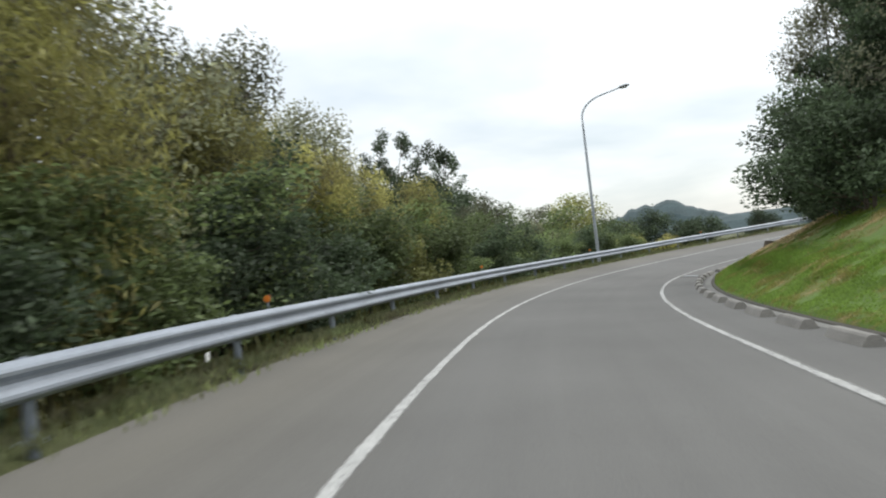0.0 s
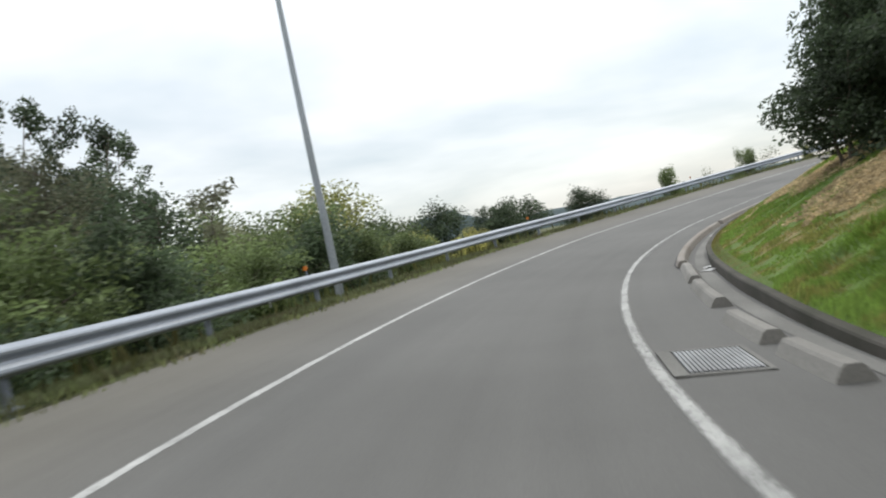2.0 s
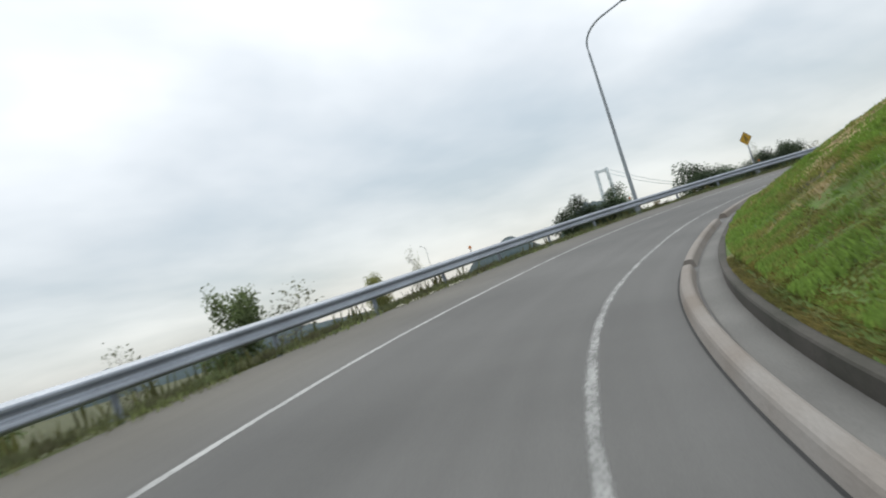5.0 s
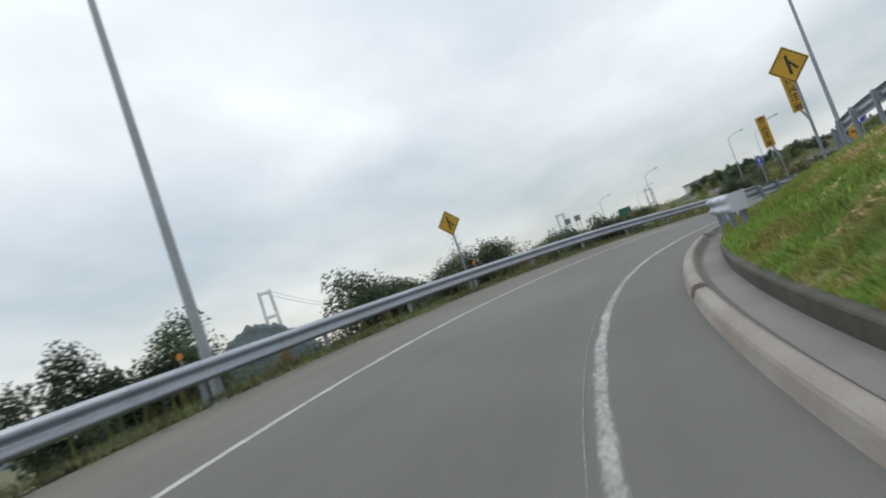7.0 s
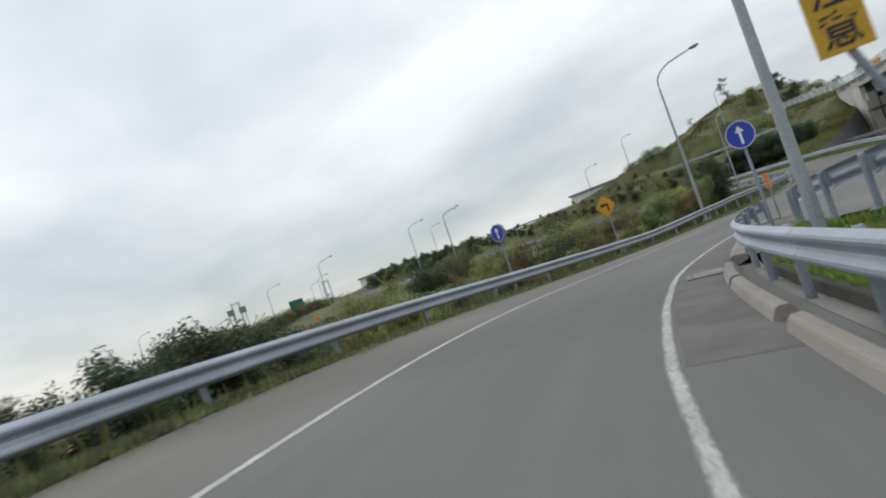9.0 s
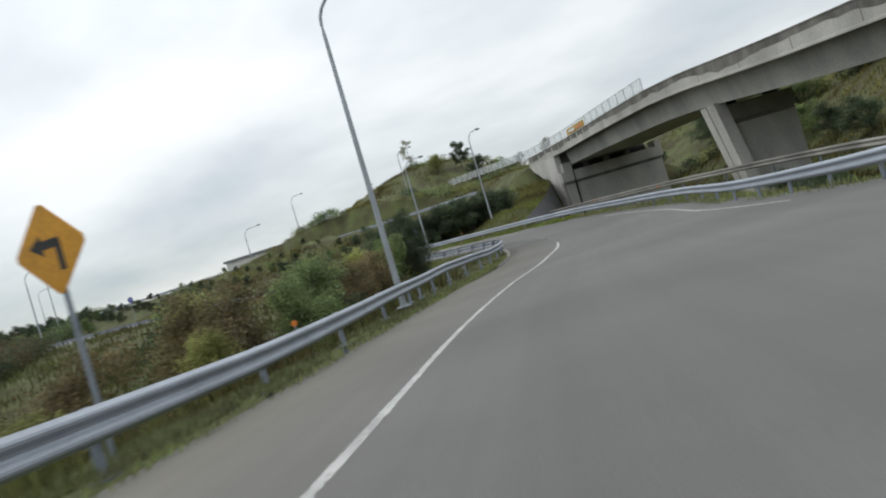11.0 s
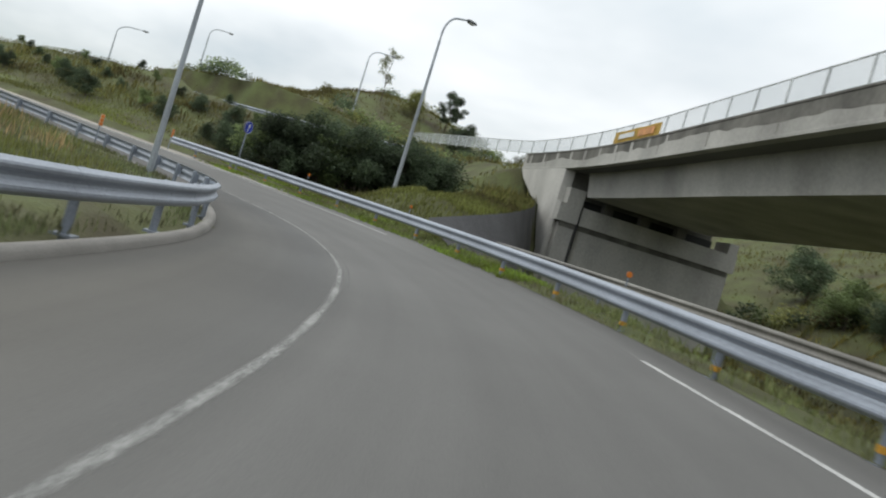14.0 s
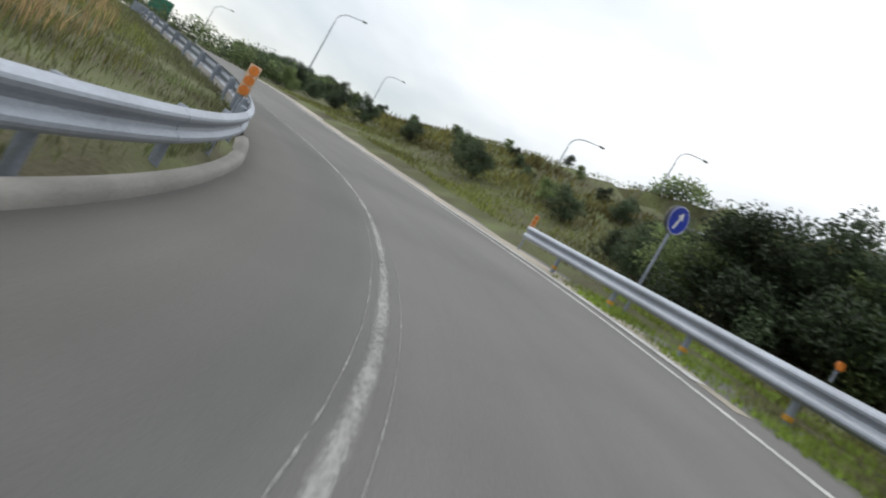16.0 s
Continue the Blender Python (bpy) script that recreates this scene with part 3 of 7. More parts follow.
# cross-sections beside the road: station, then heights at distances from the pavement's edge
RIGHT_D = (0.0, 0.5, 2.0, 4.0, 8.0, 14.0, 30.0)
RIGHT_SECTIONS = [
    (-20, (0.07, 0.22, 0.8, 1.6, 3.4, 5.5, 6.0)), (30, (0.08, 0.24, 0.88, 1.75, 3.6, 5.0, 5.5)), (38, (0.22, 0.3, 0.9, 1.75, 3.6, 5.0, 5.5)), (75, (0.22, 0.3, 0.93, 1.8, 3.5, 4.6, 5.0)),
    (100, (0.22, 0.3, 0.85, 1.5, 2.4, 2.6, 2.6)), (106, (0.22, 0.3, 0.8, 1.3, 1.8, 1.9, 1.9)), (113, (0.18, 0.25, 0.7, 1.1, 1.2, 1.2, 1.2)), (126, (0.17, 0.22, 0.35, 0.4, 0.4, 0.4, 0.4)), (147, (-0.1, -0.1, -0.1, -0.1, -0.1, -0.1, -0.1)),
    (152, (-0.1, -0.1, -0.6, -1.3, -2.2, -2.4, -2.4)), (195, (0.0, 0.0, -0.5, -1.2, -2.2, -2.6, -2.6)), (207, (0.0, 0.0, 0.0, 0.2, 0.5, 1.0, 3.0)),
    (218, (0.0, 0.0, 0.1, 0.3, 0.9, 1.6, 3.6)), (235, (0.0, 0.0, 0.1, 0.45, 1.8, 4.0, 4.5)), (330, (0.0, 0.0, 0.1, 0.35, 1.2, 2.4, 2.8)),
]
LEFT_D = (0.0, 1.1, 3.0, 7.0, 14.0, 30.0)
LEFT_SECTIONS = [
    (-20, (0.0, -0.08, -0.8, -3.0, -5.5, -7.5)), (140, (0.0, -0.08, -0.8, -2.6, -5.0, -7.0)), (170, (0.0, -0.05, -0.4, -1.2, -2.0, -2.2)),
    (186, (0.1, 0.1, 0.0, -0.2, -0.4, -0.5)), (205, (0.1, 0.12, 0.1, 0.0, -0.2, -0.5)), (230, (0.05, 0.1, 0.15, 0.1, -0.5, -1.5)), (330, (0.0, 0.0, 0.0, 0.0, -0.5, -2.0)),
]
ROAD_EDGE = table((-20, 5.3), (120, 5.2), (140, 4.95), (147.5, 4.95), (150, 11.4), (160, 10.0), (168, 8.9), (176, 7.8), (184, 6.7), (192, 5.7), (200, 5.4), (216, 5.8), (221, 6.3), (232, 7.0), (264, 7.4), (330, 7.4))


UPPER_Z = table((215, 8.1), (250, 8.35), (330, 9.0))


def sections(rows, ds, s, d):
    """Height by station and distance, between the given cross-sections."""
    at_s = np.stack([np.interp(s, [r[0] for r in rows], [r[1][k] for r in rows]) for k in range(len(ds))], 1)
    out = np.zeros(len(s))
    for k in range(len(ds) - 1):
        f = np.clip((d - ds[k]) / (ds[k + 1] - ds[k]), 0, 1)
        out = np.where(d >= ds[k], at_s[:, k] + (at_s[:, k + 1] - at_s[:, k]) * f, out)
    return out


def paving_top(m):
    """Upper edge of the paved slope along the bridge: how far out, and how high."""
    f = np.clip((m - 8.0) / 23.4, 0, 1)
    return 9.6 + (0.1 - 9.6) * f, 3.75 + (7.45 - 3.75) * f


def ground_z(x, y, turf=False):
    x, y = np.asarray(x, float).ravel(), np.asarray(y, float).ravel()
    s, lat = nearest(x, y)
    c = [np.interp(s, AS, AP[:, k]) for k in (2, 3)]
    edge_r, edge_l = ROAD_EDGE(s), LEFT_EDGE(s)
    plane = c[0] + c[1] * np.clip(lat, -3.5, 7.0)
    z = plane - 0.4
    dr, dl = lat - edge_r, edge_l - lat
    z = np.where(dr > 0, c[0] + c[1] * np.minimum(edge_r, 7.0) + sections(RIGHT_SECTIONS, RIGHT_D, s, dr), z)
    z = np.where(dl > 0, c[0] + c[1] * edge_l + sections(LEFT_SECTIONS, LEFT_D, s, dl), z)
    if not turf:
        z = np.where((dr > -2.0) & (dr < 1.3) & (s < 147), np.minimum(z, plane - 0.4), z)
        z = np.where((dl > -1.0) & (dl < 0.25), np.minimum(z, plane - 0.25), z)
    # the slip road that joins keeps the ground under it
    jl = JOIN_LEFT(s)
    on_join = (s > 92) & (s < 149) & (lat > jl - 0.6) & (lat < OUTER_LINE(s) + 1.4)
    z = np.where(on_join, c[0] + c[1] * 5.5 + JOIN_LIFT(s) - 0.15, z)
    beyond = (s > 92) & (s < 149) & (lat > OUTER_LINE(s) + 1.4)
    z = np.where(beyond, c[0] + c[1] * 5.5 + JOIN_LIFT(s) - 0.1 - np.clip(lat - OUTER_LINE(s) - 1.6, 0, 6) * 0.45, z)
    # the land around
    east = smooth01((x - 135) / 60) * smooth01((120 - y) / 60)
    land = -7.5 + 13.0 * east - 6 * smooth01((np.hypot(x - 60, y - 30) - 400) / 800)
    w = smooth01((np.abs(lat) - 24) / 22)
    z = z * (1 - w) + np.where((lat > 0) & (s < 100), np.maximum(land, 4.0), land) * w
    # level land beyond the upper road
    z = np.where((s > 222) & (lat > 19.5), np.minimum(z, UPPER_Z(s) - 0.25), z)
    # hillside south of the bridge, and the wooded hill
    z = z + 14.0 * np.exp(-(((x - 183) ** 2 + (y + 51) ** 2) / 25.0**2))
    bench = (s > 224) & (s < 329) & (lat > 19.5) & (lat < 31)
    z = np.where(bench, np.minimum(z, UPPER_Z(s) - 0.1), z)
    # approach bank of the bridge
    m, n = (x - BRIDGE_A[0]) * BRIDGE_T[0] + (y - BRIDGE_A[1]) * BRIDGE_T[1], (x - BRIDGE_A[0]) * BRIDGE_N[0] + (y - BRIDGE_A[1]) * BRIDGE_N[1]
    n = n - bridge_bow(m)
    low = (lat > OUTER_LINE(s) + 4) & (x > 85) & (m > -50) & (m < 33.5) & (n < 9.5)
    cut = 0.6 + np.clip((-13 - n) * 0.6, 0, 16) + 0.8 * smooth01((m - 10) / 20)
    z = np.where(low, np.where(n > -13, np.minimum(z, cut), cut), z)
    behind = (n < -13) & (m >= 33.5) & (m < 120)
    z = np.where(behind, np.maximum(z, cut), z)
    out_n, out_z = paving_top(m)
    side_bank = (m < 35.5) & (n > out_n - 0.02) & (lat > OUTER_LINE(s))
    share = smooth01((m - 3.0) / 7.0) * (1 - smooth01((n - out_n - 2.0) / 7.0)) * smooth01((lat - OUTER_LINE(s) - 2.0) / 3.0)
    z = np.where(side_bank, z + (out_z + 0.05 * (n - out_n) - z) * share, z)
    side = np.abs(n + 4.8) - 4.6
    bank = 10.2 + (m - 36) * 0.05 - np.clip(side, 0, 50) / 1.55
    z = np.where((m > 35.4) & (m < 120), np.maximum(z, bank), z)
    return z


def axis_steps(lo, hi, core_lo, core_hi, step):
    core = np.arange(core_lo, core_hi + step, step)
    far_hi, far_lo, d = [core[-1]], [core[0]], step
    while far_hi[-1] < hi or far_lo[-1] > lo:
        d *= 1.28
        far_hi.append(min(far_hi[-1] + d, hi) if far_hi[-1] < hi else hi)
        far_lo.append(max(far_lo[-1] - d, lo) if far_lo[-1] > lo else lo)
    return np.unique(np.concatenate([far_lo, core, far_hi]))


def build_ground():
    xs, ys = axis_steps(-4200, 4200, -30, 225, 1.25), axis_steps(-4200, 4200, -75, 95, 1.25)
    gx, gy = np.meshgrid(xs, ys, indexing="ij")
    z = ground_z(gx, gy)
    rough = np.array([noise.noise((a * 0.35, b * 0.35, 0)) for a, b in zip(gx.ravel(), gy.ravel())])
    s, lat = nearest(gx.ravel(), gy.ravel())
    off_road = (lat < LEFT_EDGE(s) - 1.2) | (lat > ROAD_EDGE(s) + 1.0)
    z = z + np.where(off_road, rough * 0.16, 0)
    n = len(ys)
    verts = np.stack([gx.ravel(), gy.ravel(), z], 1)
    faces = [(i * n + j, (i + 1) * n + j, (i + 1) * n + j + 1, i * n + j + 1) for i in range(len(xs) - 1) for j in range(n - 1)]
    return structure(link_mesh("ground", verts, faces, M_SOIL, smooth=True), "rough grass and bare soil banks beside the road", "ground")


build_ground()

# ---- carriageway ----
RIGHT_EDGE = table((-20, 5.06), (33, 5.07), (37, 5.18), (41, 5.2), (47, 5.14), (52, 5.17), (58, 5.24), (120, 5.2), (140, 4.95), (147.5, 4.95))
ramp_road = band("road_ramp", LEFT_EDGE, RIGHT_EDGE, -18, 147.5, M_ROAD, 1.0, 0.0, 7)
structure(ramp_road, "worn grey asphalt slip road in a banked right-hand bend", "road")
bend_right = table((147.5, 11.3), (150, 11.2), (160, 10.0), (168, 8.9), (176, 7.8), (184, 6.7), (192, 5.7), (200, 5.4), (216, 5.8), (221, 6.3), (232, 7.0), (264, 7.4), (330, 7.4))
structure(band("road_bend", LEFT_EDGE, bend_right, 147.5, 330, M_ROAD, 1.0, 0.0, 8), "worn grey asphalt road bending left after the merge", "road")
structure(band("road_joining", lambda s: JOIN_LEFT(s) - 0.4, lambda s: OUTER_LINE(s) + 1.2, 92, 147.5, M_ROAD2, 1.0, 0.0, 3, lift=JOIN_LIFT, keep=(-3.5, 5.5)), "grey asphalt road that joins beyond the grass island", "road")


def line(name, lat, width, s0, s1, label, h=0.004, lift=None, keep=(-3.5, 7.0), paint=None, taper=False):
    """A painted edge line with ragged, worn sides."""
    ss = np.arange(s0, s1, 0.16)
    rng = np.random.RandomState(int(s0 * 7 + 11) % 9999)
    base = lat(ss) if callable(lat) else np.full(len(ss), float(lat))
    wl, wr = [width * 0.75 * (1 + 0.10 * np.convolve(rng.randn(len(ss) + 4), np.ones(5) / 5, "valid")) for _ in range(2)]
    ends = np.clip(np.minimum(ss - s0, s1 - ss) / 3.5, 0, 1) * 0.45 + 0.55 if taper else 1.0
    wl, wr = wl * ends, wr * ends
    up = lift(ss) if lift else 0.0
    a, b = at(ss, base - wl, h + up, keep), at(ss, base + wr, h + up, keep)
    verts = np.stack([a, b], 1).reshape(-1, 3)
    faces = [(2 * i, 2 * i + 1, 2 * i + 3, 2 * i + 2) for i in range(len(ss) - 1)]
    ob = link_mesh(name, verts, faces, paint or M_PAINT)
    across = ob.data.uv_layers.new(name="across")
    for loop in ob.data.loops:
        across.data[loop.index].uv = (ss[loop.vertex_index // 2], 2.0 * (loop.vertex_index % 2) - 1.0)
    return structure(ob, label, "road marking")


structure(band("verge_soil", lambda s: OUTER_LINE(s) + 0.85, lambda s: bend_right(s) + 0.05, 187, 213, M_SOIL, 0.8, 0.006, 2), "strip of soil and weeds along the foot of the outer rail", "ground")
line("road_marking_left", LEFT_LINE, 0.105, -18, 172, "worn white edge line along the outer side", paint=M_PAINT)
line("road_marking_left_wide", LEFT_LINE, 0.17, 172, 186.3, "broad bright stretch of white edge line", paint=M_PAINT, taper=True)
line("road_marking_left_bend", LEFT_LINE, 0.13, 186.3, 300, "thin rubbed white edge line round the left bend", paint=M_PAINT_FAINT)
line("road_marking_right", RIGHT_LINE, 0.125, -18, 51, "white edge line along the inner kerb", 0.007, paint=M_PAINT_PART, taper=True)
line("road_marking_right_rubbed", RIGHT_LINE, 0.14, 45, 118, "edge line along the inner kerb, rubbed by tyres", paint=M_PAINT_WORN)
line("road_marking_right_end", RIGHT_LINE, 0.12, 112, 148.9, "white edge line that ends at the traffic island", 0.007, paint=M_PAINT_PART, taper=True)
for row, q, s0, s1 in ((RIGHT_LINE, -0.13, 92, 108), (RIGHT_LINE, 0.13, 46, 60), (LEFT_LINE, -0.12, 203, 216), (LEFT_LINE, 0.14, 194, 214)):
    line("road_marking_ghost", lambda s, q=q, row=row: row(s) + q, 0.03, s0, s1, "faint ghost of an older edge line", 0.006, paint=M_PAINT_EDGE)
line("road_marking_outer", OUTER_LINE, 0.1, 168, 193.5, "white edge line along the outer rail")
line("road_marking_outer_faint", OUTER_LINE, 0.04, 193.5, 205.5, "edge line worn down to a faint trace", paint=M_PAINT_EDGE)
line("road_marking_outer_end", OUTER_LINE, 0.11, 205.5, 300, "white edge line along the outer rail")
line("road_marking_joining", lambda s: OUTER_LINE(s) - 0.1, 0.15, 120, 168, "white edge line of the joining road", 0.008, JOIN_LIFT, (-3.5, 5.5))

# ---- inner kerb, gutter and low wall ----
KERB_AT = table((-20, 4.56), (31, 4.52), (36, 4.48), (37, 4.56), (43, 4.58), (44, 4.46), (48, 4.48), (57, 4.55), (70, 4.6), (90, 4.55), (112, 4.52), (120, 4.4), (132, 4.38), (147, 4.42))
structure(band("road_patch_nose", lambda s: RIGHT_LINE(s) + 0.1, lambda s: KERB_AT(s) + 0.05, 127, 146.2, M_NOSE, 0.6, 0.003), "darker dirty asphalt between the edge line and the island kerb", "road")
structure(band("gutter", 4.86, RIGHT_EDGE, -18, 147, M_GUT, 1.0, 0.006), "pale concrete gutter strip behind the kerb", "gutter")
# thin near-black strip where the kerb meets the road
structure(band("kerb_foot_joint", lambda s: KERB_AT(s) - 0.022, lambda s: KERB_AT(s) + 0.02, 43, 92, M_JOINT_SHADE, 0.6, 0.008), "thin dark strip along the foot of the kerb", "joint")
KERB_PROFILE = [(0.0, 0.0), (0.042, 0.1), (0.06, 0.125), (0.088, 0.139), (0.168, 0.145), (0.192, 0.137), (0.21, 0.118), (0.25, 0.0)]
BLOCK_PROFILE = [(0.0, 0.0), (0.06, 0.105), (0.085, 0.127), (0.185, 0.127), (0.21, 0.105), (0.27, 0.0)]


def kerb_block(s0, s1):
    long_one = s1 - s0 > 3.2
    if s1 < 37:
        s0 += (0.24 if s1 < 30 else 0.12) * (s1 - s0)
    ob = sweep("kerb_block", KERB_PROFILE if long_one else BLOCK_PROFILE, s0, s1, M_KERB_LONG if long_one else M_KERB, 0.6, lat=KERB_AT, closed=False, caps=True)
    tagged(ob, "rounded concrete kerb block, weathered brown-grey, beside the gutter" if s1 - s0 < 3.2 else "long cast concrete kerb length, weathered, following the bend", "kerb", "kerb blocks along the inner edge")
    return ob


for k in range(8):
    kerb_block(4.6 + 2.05 * k, 4.6 + 2.05 * k + 1.45)
for s0, s1 in ((21.2, 22.7), (23.4, 25.0), (25.6, 27.2), (27.8, 29.3), (29.9, 31.4), (32.1, 33.55), (33.85, 35.7), (37.0, 39.8), (40.4, 43.3), (43.7, 56.2), (56.9, 70.8), (71.5, 83.0), (83.7, 91.9), (93.4, 104.7), (105.2, 115.2), (116.1, 119.0), (119.4, 123.1), (123.6, 127.7), (128.3, 131.9), (132.4, 135.2)):
    kerb_block(s0, s1)

wall = sweep("retaining_wall_low", [(0.0, -0.15), (0.0, 0.19), (0.015, 0.21), (0.12, 0.21), (0.13, 0.19), (0.13, -0.25)], -18, 134, M_WALL, 0.7, lat=lambda s: RIGHT_EDGE(s) - 0.02, caps=True, lift=table((-20, -0.18), (28, -0.18), (37, -0.02), (105, 0.0), (112, -0.05), (140, -0.05)))
structure(wall, "low dark mossy concrete wall holding the grass bank", "wall")


TURF_D = (0.05, 0.11, 0.7, 1.4, 2.6, 4.2, 6.2, 8.4)


def turf_z(s, lat):
    """Height of the turf on the bank above the low wall."""
    s, lat = np.asarray(s, float), np.asarray(lat, float)
    d = lat - RIGHT_EDGE(s)
    wave = np.array([0.06 * noise.noise((a * 0.7, b * 0.8, 2.0)) + 0.035 * noise.noise((a * 1.9, b * 1.9, 5.0)) for a, b in zip(s, d)])
    return at(s, RIGHT_EDGE(s))[:, 2] + sections(RIGHT_SECTIONS, RIGHT_D, s, d) + np.interp(d, TURF_D, (-0.3, -0.05, 0.0, 0.02, 0.05, 0.07, 0.1, -0.5)) + wave * np.clip((d - 0.5) / 0.9, 0, 1)


def bank_strip():
    """The turf edge between the low wall's top and the bank."""
    ss = np.arange(-18.0, 134.5, 0.6)
    ds = (0.05, 0.11, 0.4, 0.7, 1.05, 1.4, 2.0, 2.6, 3.4, 4.2, 5.2, 6.2, 8.4)
    e, k = RIGHT_EDGE(ss), len(ds)
    v = np.stack([at(ss, e + d) for d in ds], 1)
    for j, d in enumerate(ds):
        v[:, j, 2] = turf_z(ss, e + d)
    f = [(i * k + j, i * k + j + 1, (i + 1) * k + j + 1, (i + 1) * k + j) for i in range(len(ss) - 1) for j in range(k - 1)]
    return structure(link_mesh("ground_turf_edge", v.reshape(-1, 3), f, M_TURF, smooth=True), "turf edge of the bank above the low wall", "ground")


bank_strip()


# ---- guard rails ----
BEAM = [(0.0, 0.0), (0.02, -0.012), (0.075, -0.045), (0.085, -0.07), (0.08, -0.10), (0.03, -0.145), (0.02, -0.175), (0.03, -0.205), (0.08, -0.25), (0.085, -0.28), (0.075, -0.305), (0.02, -0.338), (0.0, -0.35)]


def rail(label, lat, s0, s1, top, side, post_step=2.5, lift=None, keep=(-3.5, 7.0), beam_len=4.0, orange_from=None, drop=0.0, steel=None):
    """A W-beam rail: side +1 shows its face to the right of the rail's line, -1 to the left."""
    mid = (s0 + s1) / 2
    root = thing("guard_rail", Matrix.Translation(Vector(at(mid, float(lat(mid)) if callable(lat) else lat))), label, "guard rail", "guard rails along the road")
    inv = root.matrix_world.inverted()
    profile = [(side * a, top + h) for a, h in BEAM] + [(side * (a - 0.006), top + h) for a, h in BEAM[::-1]]
    n = max(int(round((s1 - s0) / beam_len)), 1)
    for k in range(n):
        a, b = s0 + (s1 - s0) * k / n, s0 + (s1 - s0) * (k + 1) / n
        ob = sweep("beam", profile, a - 0.06, b, steel or M_STEEL, 0.8, lat=lambda s, a=a, b=b: (lat(s) if callable(lat) else lat) + side * 0.004 * np.clip((a + 0.3 - s) / 0.3, 0, 1), closed=True, caps=True, lift=lift, keep=keep, smooth=False)
        ob.parent, ob.matrix_parent_inverse = root, inv
    bm = tube(bmesh.new(), [(0, 0, -0.5 - drop), (0, 0, top - 0.03), (0, 0, top)], [0.054, 0.054, 0.04], 12)
    box(bm, (-0.02, -0.045, top - 0.3), (0.11, 0.045, top - 0.06))
    box(bm, (-0.11, -0.11, -0.03), (0.11, 0.11, 0.0))
    me = bpy.data.meshes.new("post")
    bmesh.ops.recalc_face_normals(bm, faces=bm.faces)
    bm.to_mesh(me)
    bm.free()
    me.materials.append(M_POST)
    band_me = None
    if orange_from is not None:
        bm = tube(bmesh.new(), [(0, 0, 0.10), (0, 0, 0.17)], 0.066, 12)
        band_me = bpy.data.meshes.new("reflective_band")
        bm.to_mesh(band_me)
        bm.free()
        band_me.materials.append(M_BAND)
    for s in np.arange(s0 + 0.3, s1, post_step):
        l = float(lat(s)) if callable(lat) else lat
        up = float(lift(s)) if lift else 0.0
        p = at(s, l - side * 0.09, up, keep)
        ob = new("post", me)
        ob.parent, ob.matrix_parent_inverse = root, inv
        ob.matrix_basis = pose(*p, 0, 0, heading(s) + (0 if side > 0 else 180))
        if band_me and s > orange_from:
            o2 = new("reflective_band", band_me)
            o2.parent = ob
            o2["label"] = "orange reflective band"
    return root


rail("long galvanised W-beam guard rail on round posts along the outer edge", LEFT_RAIL, -18, 172, 0.69, 1, post_step=4.0, lift=table((-20, 0.0), (158, 0.0), (172, 0.27)))
rail("galvanised W-beam guard rail curving behind a raised kerb", LEFT_RAIL, 172, 300, 0.72, 1, drop=0.2, lift=table((172, 0.24), (177, 0.39), (181, 0.36), (185, 0.23), (192, 0.12), (198, 0.06), (206, 0.01), (214, -0.04), (225, 0.0), (300, 0.0)))
OUTER_RAIL = lambda s: OUTER_LINE(s) + np.interp(s, [160, 168, 188, 192, 204, 212, 224], [1.1, 1.09, 0.95, 0.8, 1.06, 1.12, 0.99])
rail("galvanised W-beam guard rail along the outer side of the second bend", OUTER_RAIL, 148, 222.5, 0.72, -1, orange_from=190, drop=0.3)
rail("galvanised guard rail on the far side of the joining road", OUTER_RAIL, 92, 148, 0.76, -1, lift=JOIN_LIFT, keep=(-3.5, 5.5), drop=0.3)
ISLE_RAIL = table((109, 5.95), (110.5, 5.68), (112, 5.4), (114, 5.12), (116, 4.98), (119.5, 4.86), (130, 4.84), (137, 4.82), (142, 4.69), (145.5, 4.65))
ISLE_LIFT = table((110, 0.20), (114, 0.12), (118, 0.05), (124, 0.0))
rail("galvanised guard rail in front of the grass island", ISLE_RAIL, 111.5, 145.4, 0.80, -1, orange_from=135, lift=ISLE_LIFT)
rail("galvanised guard rail on the back of the grass island", lambda s: JOIN_LEFT(s) - 0.35, 100, 145.6, 0.80, 1, lift=JOIN_LIFT, keep=(-3.5, 5.5), drop=0.3)


